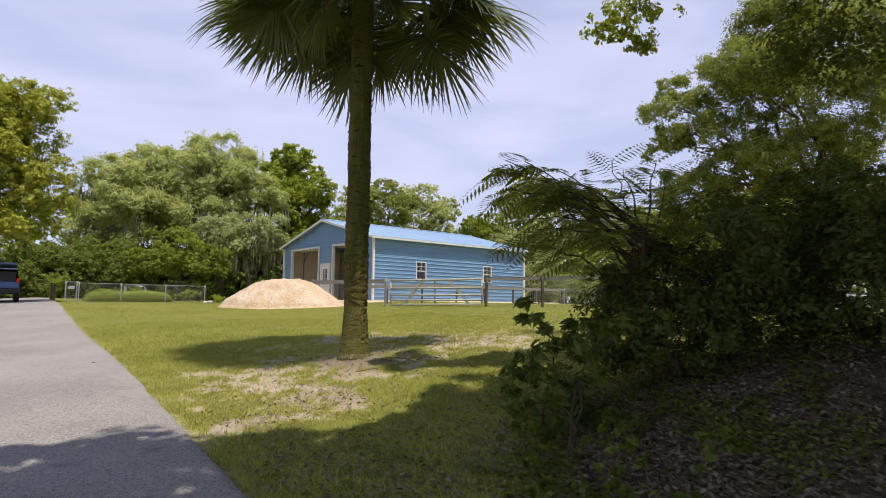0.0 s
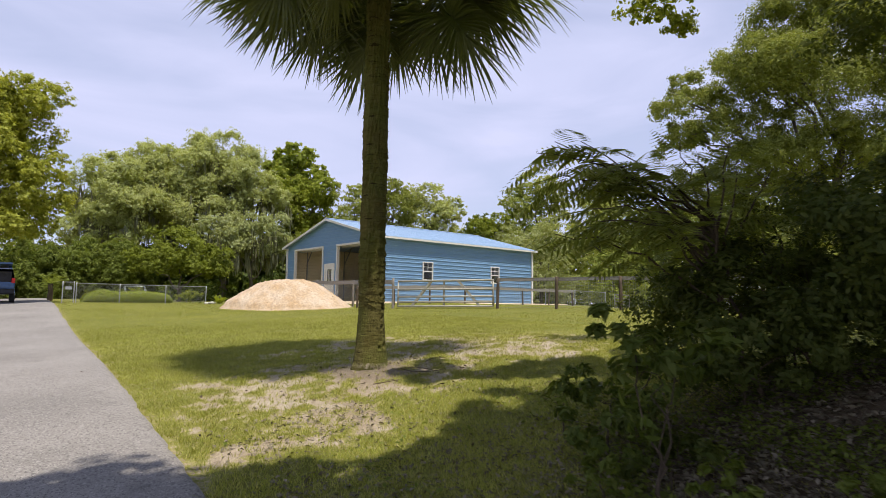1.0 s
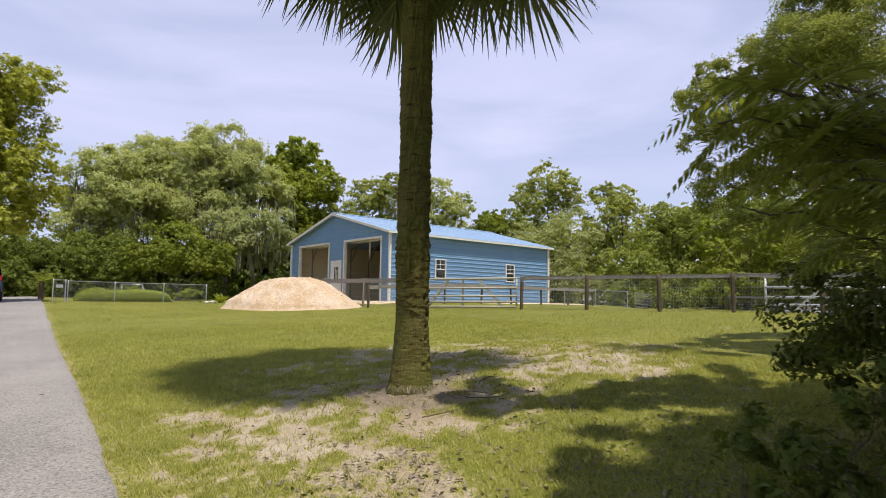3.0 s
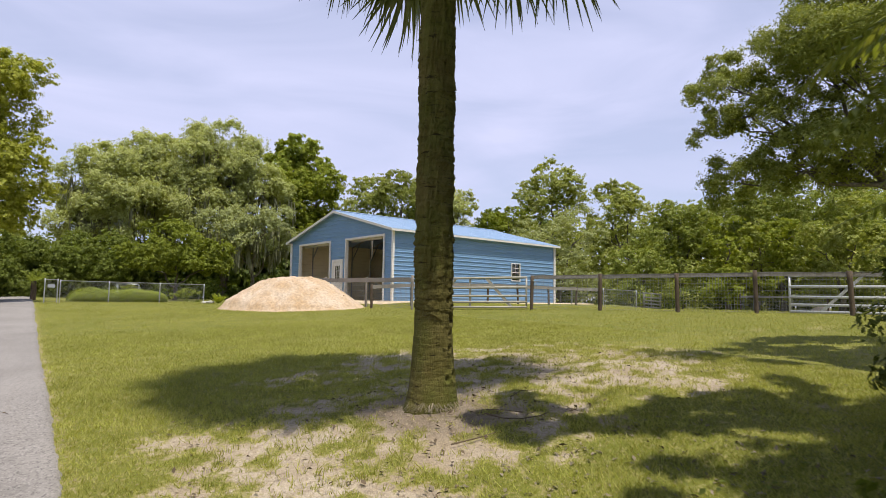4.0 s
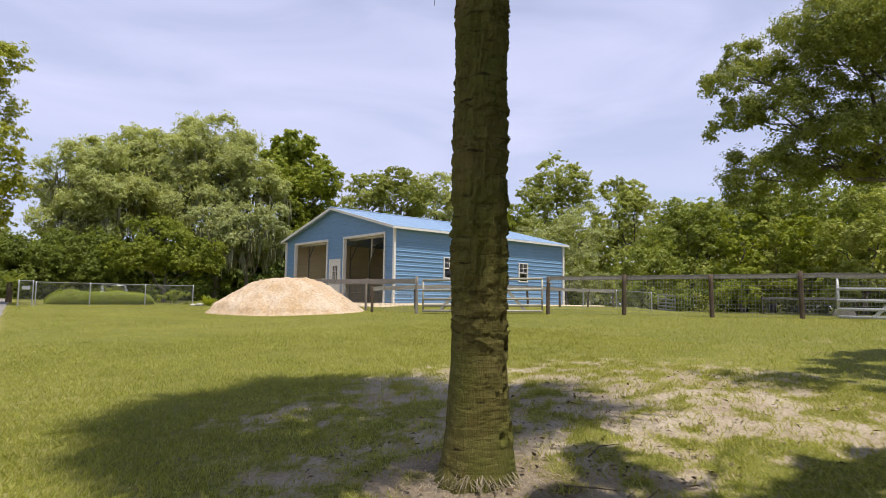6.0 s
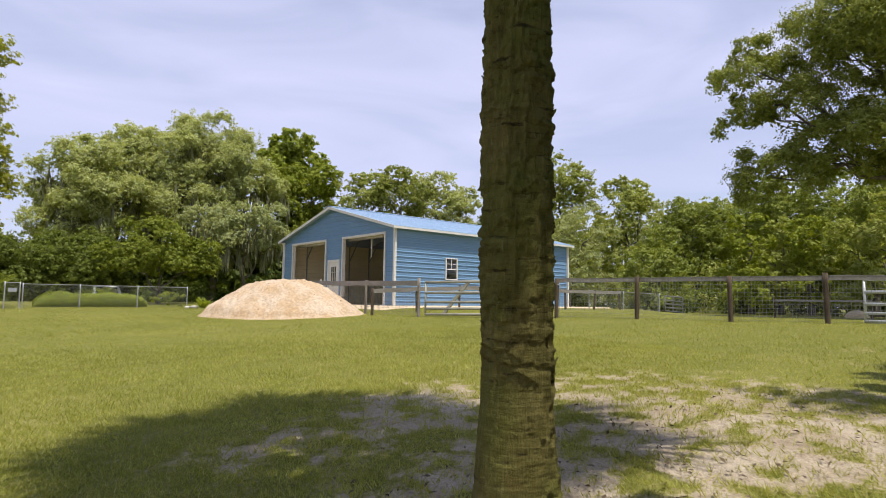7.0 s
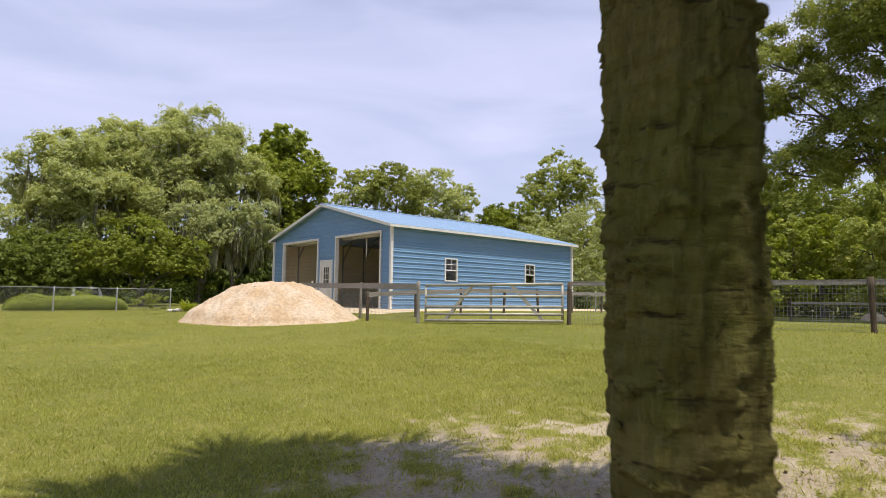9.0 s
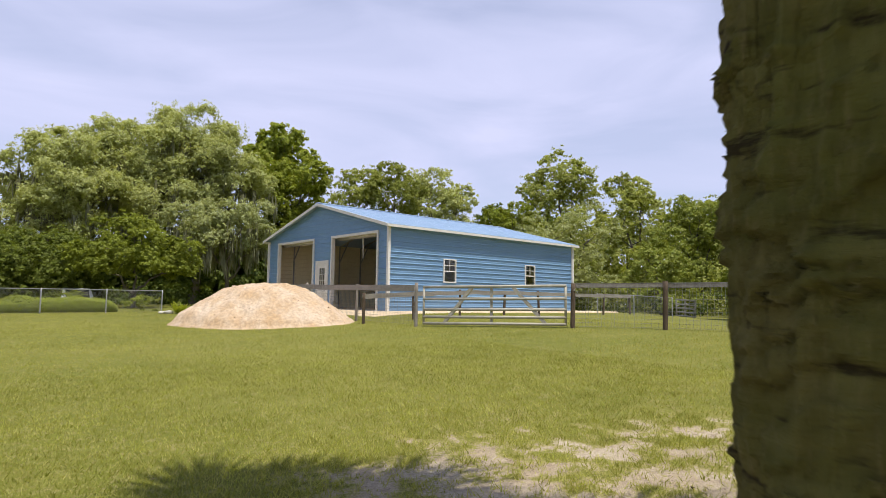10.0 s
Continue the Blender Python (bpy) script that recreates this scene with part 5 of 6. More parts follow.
for k, (x, y, z, r, rz) in enumerate([(15.6, 61.9, 3.7, 3.6, 2.6), (19.0, 61.0, 3.8, 3.1, 2.8), (21.6, 60.1, 4.3, 2.6, 3.1), (12.2, 63.5, 3.6, 3.6, 3.0), (25.0, 58.5, 3.6, 3.0, 2.8), (7.5, 64.0, 3.6, 3.4, 3.0)]):
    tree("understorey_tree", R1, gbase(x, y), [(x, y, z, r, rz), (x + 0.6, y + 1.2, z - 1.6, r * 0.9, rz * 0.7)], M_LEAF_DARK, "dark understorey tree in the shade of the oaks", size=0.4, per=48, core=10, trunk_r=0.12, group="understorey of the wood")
for x, y, z, r, rz in [(-0.1, 51.0, 2.6, 2.6, 2.2), (1.8, 50.9, 2.7, 2.4, 2.1), (3.8, 50.8, 2.7, 2.6, 2.1), (5.6, 50.6, 2.6, 2.4, 2.2), (-2.8, 51.2, 2.7, 2.6, 2.2), (-5.6, 51, 2.7, 2.8, 2.2)]:
    tree("laurel_shrub", R1, gbase(x, y), [(x, y, z, r, rz), (x, y - 0.4, z - 1.1, r * 1.05, 1.3)], M_LEAF_LAUREL, "tall dense dark green laurel shrub", "shrub", size=0.14, puffs=130, puff_k=18, core=30, trunk_r=0.1, group="laurels behind the drive", low=-0.8)
for lob, leaf, sz in [([(27.1, 55.4, 10.5, 2.2, 1.9), (28.6, 54.6, 11.1, 2.0, 2.0), (27.5, 55.5, 7.5, 2.8, 2.4)], M_LEAF_MIX, 0.2), ([(30.2, 53.6, 12.0, 1.9, 1.9), (30.5, 53.5, 10.2, 3.0, 2.0), (30.5, 54, 7.2, 3.2, 2.6)], M_LEAF_OAK, 0.2),
                      ([(34.3, 53.4, 11.6, 2.5, 1.8), (36.4, 51.8, 10.6, 2.0, 1.5), (34.1, 53.5, 9.8, 3.1, 1.8), (35, 53, 7, 3.2, 2.6)], M_LEAF_MOSSY, 0.2), ([(41.1, 44.0, 12.5, 2.2, 1.6), (40.0, 45.1, 10.7, 2.4, 1.8), (42.0, 43.0, 10.9, 2.1, 1.8), (41.0, 44.0, 8.1, 3.7, 3.2), (41, 44, 4.5, 3.4, 2.8)], M_LEAF_MIX, 0.2),
                      ([(37.8, 45.3, 8.4, 2.0, 1.2), (36.2, 46.7, 8.5, 1.4, 1.0), (37.5, 46, 6, 2.6, 2.2)], M_LEAF_BRIGHT, 0.2), ([(36.5, 40.9, 6.0, 2.9, 2.2), (38.4, 38.7, 6.2, 2.1, 2.5), (37.5, 40, 3.4, 3.0, 2.2)], M_LEAF_LICHEN, 0.15),
                      ([(48.4, 43.1, 11.9, 1.7, 1.3), (49.4, 41.9, 10.3, 1.3, 1.4), (48.4, 43.2, 8.6, 2.9, 3.2), (48.6, 43, 4.4, 3.2, 2.6)], M_LEAF_MIX, 0.22), ([(56.8, 47.5, 12.9, 1.8, 1.8), (57.6, 46.4, 11.1, 1.6, 1.6), (57, 47, 8, 2.4, 2.4)], M_LEAF_MOSSY, 0.2),
                      ([(56.3, 40.9, 9.3, 2.8, 2.5), (55.6, 42.1, 6.6, 3.6, 3.3), (57.5, 38.9, 6.8, 3.3, 3.6), (56, 41, 3.4, 3.6, 2.6)], M_LEAF_SHADE, 0.22), ([(58.8, 36.4, 7.2, 3.6, 3.4), (59.9, 33.9, 8.7, 3.0, 3.0), (60.3, 33.0, 5.6, 3.6, 3.6), (59, 35, 3.2, 3.6, 2.6)], M_LEAF_MIX, 0.22),
                      ([(63.5, 30.2, 8.6, 4.0, 3.9), (64.2, 28.0, 6.0, 3.7, 3.7), (63.5, 29, 3.4, 4, 2.8)], M_LEAF_SHADE, 0.24), ([(65.1, 24.7, 8.6, 4.6, 4.4), (65.7, 21.8, 5.8, 4.3, 3.7), (65, 23, 3.4, 4.2, 2.8)], M_LEAF_MIX, 0.24),
                      ([(50.2, 37.1, 9.0, 2.0, 1.7), (49.6, 38.0, 6.7, 2.5, 2.5), (50.9, 36.0, 6.9, 2.5, 2.5), (50.2, 37, 3.8, 2.6, 2.2)], M_LEAF_SHADE, 0.2), ([(42.6, 28.3, 5.5, 1.4, 2.0), (42.8, 28.4, 3.2, 1.5, 1.6)], M_LEAF_BRIGHT, 0.19), ([(45.1, 27.8, 4.4, 1.7, 1.9), (45.4, 27.4, 6.0, 1.1, 1.4)], M_LEAF_MIX, 0.19), ([(44.1, 25.2, 5.6, 1.3, 2.0), (44.2, 25.1, 3.9, 1.6, 1.8)], M_LEAF_BRIGHT, 0.19),
                      ([(47.5, 25.0, 5.0, 1.7, 2.4), (47.3, 25.2, 3.0, 1.6, 1.4)], M_LEAF_SHADE, 0.19), ([(44.2, 22.4, 4.5, 1.8, 2.4), (44.8, 20.9, 5.1, 2.0, 2.9)], M_LEAF_MIX, 0.19), ([(39.9, 34.5, 4.3, 1.7, 1.7), (40.7, 33.4, 4.0, 1.7, 1.8)], M_LEAF_SHADE, 0.17), ([(49.2, 20.0, 5.0, 2.9, 2.9), (49.8, 17.8, 4.9, 2.9, 2.9)], M_LEAF_SHADE, 0.2),
                      ([(67, 17, 6.5, 4.5, 4), (67.5, 13, 6, 4.2, 3.8)], M_LEAF_SHADE, 0.24), ([(52.5, 30.5, 9.2, 3.4, 2.6), (51.5, 33.0, 8.2, 3.0, 2.6), (52, 31.5, 4.5, 3.6, 3.2)], M_LEAF_SHADE, 0.2), ([(54.0, 26.5, 9.0, 3.4, 2.8), (54.5, 24.0, 8.2, 3.0, 2.8), (54, 25.5, 4.5, 3.6, 3.2)], M_LEAF_SHADE, 0.2), ([(36, 57, 6, 4, 3.6), (32, 58, 6, 4, 3.8)], M_LEAF_DARK, 0.24), ([(47, 50, 6.5, 4, 3.6), (41, 52, 6, 4, 3.8)], M_LEAF_DARK, 0.24)]:
    bx, by = np.mean([(l[0], l[1]) for l in lob], 0)
    tree("wood_tree", R1, gbase(bx, by), lob + [(bx, by, float(gz(bx, by)) + 1.5, 2.8, 1.7)], leaf, "leafy tree in the wood behind the paddock", size=sz * 0.92, puffs=52, puff_k=17, puff=(0.22, 0.4), tuft=0.24, core=22, group="trees of the wood", trunk_r=0.22)
# big live oak by the paddock
tree("live_oak", R1, gbase(38.2, 15.2), [(34.0, 23.2, 13.9, 2.2, 1.8), (35.8, 19.9, 15.5, 2.6, 2.4), (36.0, 18.6, 14.2, 3.0, 3.4), (34.3, 22.6, 8.0, 2.5, 1.8), (35.3, 20.6, 8.7, 2.7, 2.1), (36.2, 18.1, 9.6, 3.0, 2.7), (35.0, 21.1, 11.4, 2.8, 1.9), (36.9, 15.9, 14.6, 4.6, 5.0), (36.9, 15.8, 8.9, 3.2, 2.8), (37.0, 17.0, 18.4, 3.6, 2.8), (33.8, 23.6, 11.4, 1.6, 1.1), (39.5, 11.5, 12, 5, 4.5)],
     M_LEAF_OAK, "large spreading live oak with heavy limbs", size=0.125, puffs=150, puff_k=20, puff=(0.2, 0.36), tuft=0.3, core=34, trunk_r=0.27, moss=0, limbs=4, fork=0.56)
# tree on the drive's other side
tree("roadside_oak", R1, gbase(-4.2, 37.5), [(-0.8, 37.0, 9.6, 2.0, 1.9), (-0.4, 37.0, 6.4, 2.1, 2.1), (-2.6, 37.0, 7.8, 2.6, 3.2), (-0.9, 37.0, 4.5, 1.8, 1.2), (-3.4, 37.4, 10.4, 2.6, 2.0)], M_LEAF_SUNLIT, "oak with sunlit yellow-green leaves", size=0.13, puffs=160, puff_k=20, core=44, moss=0, trunk_r=0.35)
tree("far_wood_tree", R1, gbase(-1.5, 66), [(-2.5, 66, 6.0, 3.6, 3.6), (-7, 66, 6, 4, 4)], M_LEAF_MIX, "hazy far tree beyond the laurels", size=0.27, puffs=45)
# shade tree beside the camera's way, whose shadow falls on the drive and lawn
SH = [(9.9, 6.3, 8.3, 1.3, 0.5), (6.0, 2.3, 7.4, 2.5, 1.0), (3.4, 1.5, 7.6, 2.2, 0.9), (0.3, 2.5, 7.8, 1.9, 0.8), (-2.2, 2.4, 7.8, 2.0, 0.8), (4.5, -1.5, 8.2, 3.2, 1.3), (8.6, 0.8, 7.6, 3.0, 1.3), (0.5, -1.5, 8.4, 3.0, 1.2), (12.0, 3.0, 9.0, 2.6, 1.0), (12.0, 5.2, 9.8, 2.2, 0.8), (5.0, 5.4, 7.6, 0.9, 0.4), (4.9, 6.05, 7.5, 0.95, 0.4), (7.5, 3.2, 8.2, 1.1, 0.5), (6.9, 4.8, 7.4, 1.2, 0.5), (13.5, 0.5, 8.0, 3.0, 1.3), (2.0, 0.2, 7.9, 2.0, 0.9), (4.2, 3.5, 7.4, 1.2, 0.6), (2.2, 2.3, 7.5, 1.4, 0.7), (3.0, 0.9, 7.5, 1.8, 0.8), (5.6, 0.6, 7.5, 2.2, 0.9), (-1.0, 3.6, 7.9, 1.2, 0.5), (4.5, -4.6, 7.0, 3.6, 2.2), (0.0, -5.2, 7.2, 3.6, 2.2), (9.5, -4.5, 6.0, 3.6, 2.6)]
# unseen upper copies along the sun's way, added to block more sky light
SH += [(x, y - 0.365 * 2.6, z + 2.6, r * 0.92, rz * 1.5) for x, y, z, r, rz in SH if r > 1.6]
shade_oak = tree("shade_oak", R1, gbase(9.5, -1.5), SH, M_LEAF_OAK, "large overhanging oak that shades the verge", size=0.36, per=26, clumps=26, clump=0.26, trunk_r=0.16, limbs=1, aspect=0.8, fork=0.92)
RB = np.random.default_rng(64)
zb = float(gz(9.5, -1.5))
V, F = tube_np([(-0.8, 9.4, 6.25 - zb), (-0.72, 9.3, 6.6 - zb), (-0.6, 8.8, 7.4 - zb), (-0.4, 8.0, 8.5 - zb), (-0.2, 5.8, 9.1 - zb), (0, 2.0, 8.4 - zb), (0, 0.2, 6.6 - zb)], [0.006, 0.012, 0.018, 0.03, 0.05, 0.07, 0.1], 7)
np_part("bough", V, F, M_BARK, shade_oak, smooth=True)
# bough in the sun: the brightness is put into its leaf colour
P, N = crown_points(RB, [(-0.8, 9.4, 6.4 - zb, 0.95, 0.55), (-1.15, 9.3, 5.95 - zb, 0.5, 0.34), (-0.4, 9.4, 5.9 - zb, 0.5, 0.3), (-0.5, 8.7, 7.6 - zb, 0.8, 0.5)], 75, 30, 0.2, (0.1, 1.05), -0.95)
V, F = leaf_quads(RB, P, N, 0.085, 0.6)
np_part("bough_leaves", V, F, M_LEAF_BRIGHT, shade_oak, "hanging leaves coloured a sunlit yellow-green")
# boughs of the same oak with shade put into a darker leaf colour
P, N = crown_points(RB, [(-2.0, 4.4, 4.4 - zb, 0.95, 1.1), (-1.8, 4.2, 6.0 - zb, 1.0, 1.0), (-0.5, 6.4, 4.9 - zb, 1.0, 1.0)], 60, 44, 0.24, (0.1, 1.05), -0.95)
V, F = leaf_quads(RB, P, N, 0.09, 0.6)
np_part("bough_leaves", V, F, M_LEAF_SHADE_DARK, shade_oak, "hanging leaves coloured dark as in shade")
V, F = tube_np([(-2.0, 4.4, 3.6 - zb), (-1.95, 4.3, 4.6 - zb), (-1.8, 4.1, 6.0 - zb), (-1.0, 2.0, 6.9 - zb), (0, 0.2, 6.4 - zb)], [0.006, 0.014, 0.025, 0.05, 0.08], 7)
np_part("bough", V, F, M_BARK, shade_oak, smooth=True)
V, F = tube_np([(-0.5, 6.4, 4.2 - zb), (-0.5, 6.2, 5.3 - zb), (-0.45, 5.0, 6.6 - zb), (-0.2, 2.0, 7.2 - zb), (0, 0.2, 6.5 - zb)], [0.006, 0.014, 0.025, 0.05, 0.08], 7)
np_part("bough", V, F, M_BARK, shade_oak, smooth=True)


# ---- the wood beyond: one dense far belt ----
def far_belt(rng):
    P, N = [], []
    for k in range(150):
        a = radians(-62 + 190 * k / 149)
        d = 84 + rng.uniform(-5, 8)
        x, y = 3 + d * math.sin(a), 6 + d * math.cos(a)
        h = rng.uniform(9.0, 12.5) if 18 < math.degrees(a) < 100 else rng.uniform(3.2, 6.5)
        lob = [(x, y, float(gz(x, y)) + h * 0.6, 4.2, h * 0.45), (x + rng.normal(0, 2), y + rng.normal(0, 2), float(gz(x, y)) + h * 0.25, 4.2, h * 0.3)]
        p, n = crown_points(rng, lob, 2.4, 10, 0.3, low=-0.9)
        P.append(p)
        N.append(n)
    return leaf_quads(rng, np.concatenate(P), np.concatenate(N), 0.9, 0.75)


V, F = far_belt(np.random.default_rng(99))
belt = np_part("far_wood", V, F, M_LEAF_MIX)
tagged(belt, "dense belt of far green woodland", "woodland", kind="stuff")


def undergrowth(rng, line, n, top):
    """Low leafy tangle along the foot of the wood."""
    P, N = [], []
    for (xa, ya), (xb, yb) in zip(line, line[1:]):
        L = math.hypot(xb - xa, yb - ya)
        for _ in range(int(L * n)):
            t = rng.random()
            x, y = xa + (xb - xa) * t + rng.normal(0, 0.9), ya + (yb - ya) * t + rng.normal(0, 0.9)
            h = rng.uniform(0.5, top)
            p, m = crown_points(rng, [(x, y, float(gz(x, y)) + h * 0.45, 0.9, h * 0.6)], 6, 20, 0.45, low=-0.9)
            P.append(p)
            N.append(m)
    return leaf_quads(rng, np.concatenate(P), np.concatenate(N), 0.19, 0.7)


V, F = undergrowth(np.random.default_rng(31), [(28, 49), (37, 41.5), (43, 34), (46, 26), (48, 18), (50, 9)], 2.6, 2.0)
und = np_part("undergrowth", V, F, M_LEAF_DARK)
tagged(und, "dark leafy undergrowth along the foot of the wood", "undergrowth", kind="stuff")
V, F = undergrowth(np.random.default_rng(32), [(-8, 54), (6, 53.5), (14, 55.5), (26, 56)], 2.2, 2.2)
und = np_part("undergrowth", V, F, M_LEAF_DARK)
tagged(und, "dark leafy undergrowth beneath the mossy oaks", "undergrowth", kind="stuff")

V, F = undergrowth(np.random.default_rng(33), [(26.5, 51), (33, 46.5), (38.5, 42.5), (44, 36), (50, 28)], 2.4, 5.2)
und = np_part("undergrowth", V, F, M_LEAF_MIX)
tagged(und, "tall green thicket along the wood edge", "undergrowth", kind="stuff")


# ---- thicket on the verge ----
def mimosa(rng, base, tips, label, spread=14, dense=12, tall=2.0):
    """Arching stems with doubly feathered leaves."""
    th = empty("mimosa_shrub", pose(*base), label, "shrub")
    stems, V, F, o = [], [], [], 0
    # one feather: 16 little leaflets either side of its stalk
    def leaf(p, d, up, L):
        nonlocal o
        side = unit(np.cross(d, up))
        rows = []
        n = 11
        for i in range(n):
            t = (i + 0.7) / n
            q = p + d * L * t - np.array([0, 0, 0.18 * L * t * t])
            for s in (-1, 1):
                pl = L * 0.33 * np.sin(np.pi * (0.25 + 0.7 * t))
                e = unit(side * s + d * 0.35 - np.array([0, 0, 0.2]))
                # a feather of close leaflets as one narrow pointed blade, folded along its stalk
                cr = unit(np.cross(e, up + rng.normal(0, 0.15, 3)))
                w = pl * 0.095
                tip = q + e * pl - np.array([0, 0, 0.12 * pl])
                m = q + e * pl * 0.45
                rows += [q, m + cr * w - up * w * 0.3, tip, m]
                rows += [q, m, tip, m - cr * w - up * w * 0.3]
        V.append(np.array(rows))

    # boughs spread from the stem head, level and arching, with leaves hanging off both sides
    head = np.array([0.0, 0.0, tall])
    P, R = limb(rng, (0.3, -0.2, -0.1), head, 0.026, 0.01, 8, 0.1)
    stems.append(tube_np(P, R, 7))
    boughs = list(tips)
    for _ in range(spread):
        a = rng.normal(2.85, 0.5)
        r = rng.uniform(0.9, 1.7)
        boughs.append((np.cos(a) * r, np.sin(a) * r, tall + rng.uniform(-0.2, 0.5) + 0.9 * max(0.0, 1.3 - r)))
    for e in boughs:
        s0 = head * rng.uniform(0.45, 1.0)
        P, R = limb(rng, s0, e, 0.018, 0.004, 10, 0.03, 0.1)
        stems.append(tube_np(P, R, 5))
        n = int(np.linalg.norm(np.array(e) - s0) * dense)
        for j in range(n):
            t = (0.3 + 0.7 * (j + rng.random()) / n) * (len(P) - 1)
            i = min(int(t), len(P) - 2)
            p = P[i] + (P[i + 1] - P[i]) * (t - i)
            d0 = unit(P[i + 1] - P[i])
            sd = unit(np.cross(d0, [0, 0, 1.0])) * (1 if j % 2 else -1)
            d = unit(d0 * 0.55 + sd * rng.uniform(0.3, 1.0) + np.array([0, 0, rng.uniform(-0.55, 0.08)]))
            leaf(p, d, unit(np.array([0, 0, 1.0]) + rng.normal(0, 0.25, 3)), rng.uniform(0.34, 0.6))
    v, f = merge(stems)
    tagged(np_part("stem", v, f, M_POST, th, smooth=True), kind="stuff")
    v = np.concatenate(V)
    np_part("foliage", v, np.arange(len(v)).reshape(-1, 4), M_LEAF_MIMOSA, th, "feathery green leaves")
    return th


RM = np.random.default_rng(5)
mimosa(RM, gbase(5.0, 5.0), [(-1.68, 0.64, 2.2), (-1.5, 0.75, 2.0), (-1.3, 0.8, 2.4), (-1.6, 0.15, 2.05), (-0.8, 0.8, 2.2), (-1.1, 0.3, 2.25), (-1.4, 0.4, 2.3), (-1.1, 0.6, 2.0), (-0.9, 0.6, 1.6), (0.1, -0.1, 2.45), (0.5, 0.0, 2.4), (-0.4, 0.1, 2.4), (0.9, -0.1, 2.3), (-0.6, -0.2, 2.2)], "feathery-leaved mimosa shrub arching over the lawn", 6, 8, 1.7)
mimosa(RM, gbase(6.9, 5.3), [(-1.2, 0.9, 1.8), (-1.0, 1.0, 1.4)], "feathery-leaved mimosa shrub at the lawn edge", 5, 9, 1.4)


def bush(rng, x, y, lobes, leaf, label, size, per, clumps=34, name="broadleaf_shrub", aspect=0.42):
    b = gbase(x, y)
    return tree(name, rng, b, [(x + a, y + c, b[2] + d, r, rz) for a, c, d, r, rz in lobes], leaf, label, "shrub", size=size, per=per, clumps=clumps, clump=0.22, trunk_r=0.016 if len(lobes) > 2 else 0.01, fork=0.2, low=-0.9, aspect=aspect, bark=M_POST)


bush(RM, 3.05, 4.3, [(0, 0, 0.85, 0.36, 0.34), (-0.18, 0.1, 1.05, 0.3, 0.24), (0.22, -0.02, 1.0, 0.36, 0.3)], M_LEAF_VERGE, "long-leaved green shrub at the lawn edge", 0.125, 26, 34, aspect=0.3)
bush(RM, 3.6, 5.15, [(0, 0, 0.22, 0.45, 0.22), (0.25, 0.15, 0.42, 0.4, 0.22), (-0.25, -0.2, 0.16, 0.35, 0.16)], M_LEAF_VERGE, "low leafy shrub spilling onto the shaded grass", 0.07, 60, 40)
bush(RM, 4.35, 5.5, [(0, 0, 0.3, 0.6, 0.3), (0.3, -0.1, 0.6, 0.5, 0.26), (-0.3, 0.1, 0.22, 0.4, 0.2)], M_LEAF_VERGE, "low leafy shrub spilling onto the shaded grass", 0.075, 60, 40)
bush(RM, 3.3, 4.4, [(0, 0, 0.2, 0.5, 0.2), (0.3, 0.1, 0.34, 0.42, 0.2)], M_LEAF_SHADE_DARK, "low dark shrub in the leaf litter", 0.07, 60, 36)
# thicket shrubs, their leaves coloured dark for the shade they stand in
bush(RM, 4.9, 4.75, [(0, 0, 0.6, 0.9, 0.55), (0.2, 0.2, 0.95, 0.8, 0.4), (0.2, -0.2, 0.5, 0.8, 0.4)], M_LEAF_SHADE_DARK, "dense leafy shrub coloured dark for the shade", 0.074, 125)
bush(RM, 5.75, 4.5, [(0, 0, 0.8, 1.1, 0.7), (0.5, 0.3, 1.3, 1.1, 0.6), (-0.4, 0.6, 0.6, 1.0, 0.6)], M_LEAF_SHADE_DARK, "dense leafy shrub coloured dark for the shade", 0.074, 125)
bush(RM, 6.9, 5.2, [(0, 0, 0.8, 1.4, 0.8), (0.4, -0.6, 1.4, 1.3, 0.8), (-0.5, 0.7, 0.6, 1.1, 0.6)], M_LEAF_SHADE_DARK, "dense leafy shrub coloured dark for the shade", 0.074, 125)
bush(RM, 6.4, 3.6, [(0, 0, 0.7, 1.3, 0.8), (0.3, 0.3, 1.3, 1.2, 0.7), (-0.7, 0.2, 1.1, 1.0, 0.6)], M_LEAF_SHADE_DARK, "dense leafy shrub coloured dark for the shade", 0.074, 125)
bush(RM, 7.2, 2.6, [(0, 0, 0.8, 1.6, 0.9), (0.6, 0.2, 1.5, 1.5, 0.9)], M_LEAF_SHADE_DARK, "dense leafy shrub coloured dark for the shade", 0.085, 120)
bush(RM, 7.9, 3.6, [(0, 0, 0.35, 1.3, 0.45), (-0.4, -0.8, 0.3, 1.1, 0.4), (0.3, 1.0, 0.4, 1.3, 0.5)], M_LEAF_SHADE_DARK, "dense leafy shrub coloured dark for the shade", 0.085, 110)
bush(RM, 9.0, 4.2, [(0, 0, 1.1, 1.8, 1.1), (0.4, 0.6, 1.9, 1.6, 1.0)], M_LEAF_SHADE_DARK, "dense leafy shrub coloured dark for the shade", 0.085, 120)
for x, y, s in ((2.95, 3.8, 0.24), (3.8, 5.8, 0.3), (2.75, 4.5, 0.2), (3.3, 3.2, 0.22), (2.5, 2.9, 0.16), (2.0, 3.6, 0.13), (2.25, 3.75, 0.11), (1.85, 3.3, 0.1), (2.5, 3.4, 0.12)):
    bush(RM, x, y, [(0, 0, s * 0.9, s, s * 0.7), (0.1, 0.1, s * 1.35, s * 0.7, s * 0.5)], M_LEAF_LAUREL, "young broad-leaved sapling in the leaf litter", 0.08, 16, 9, "sapling")
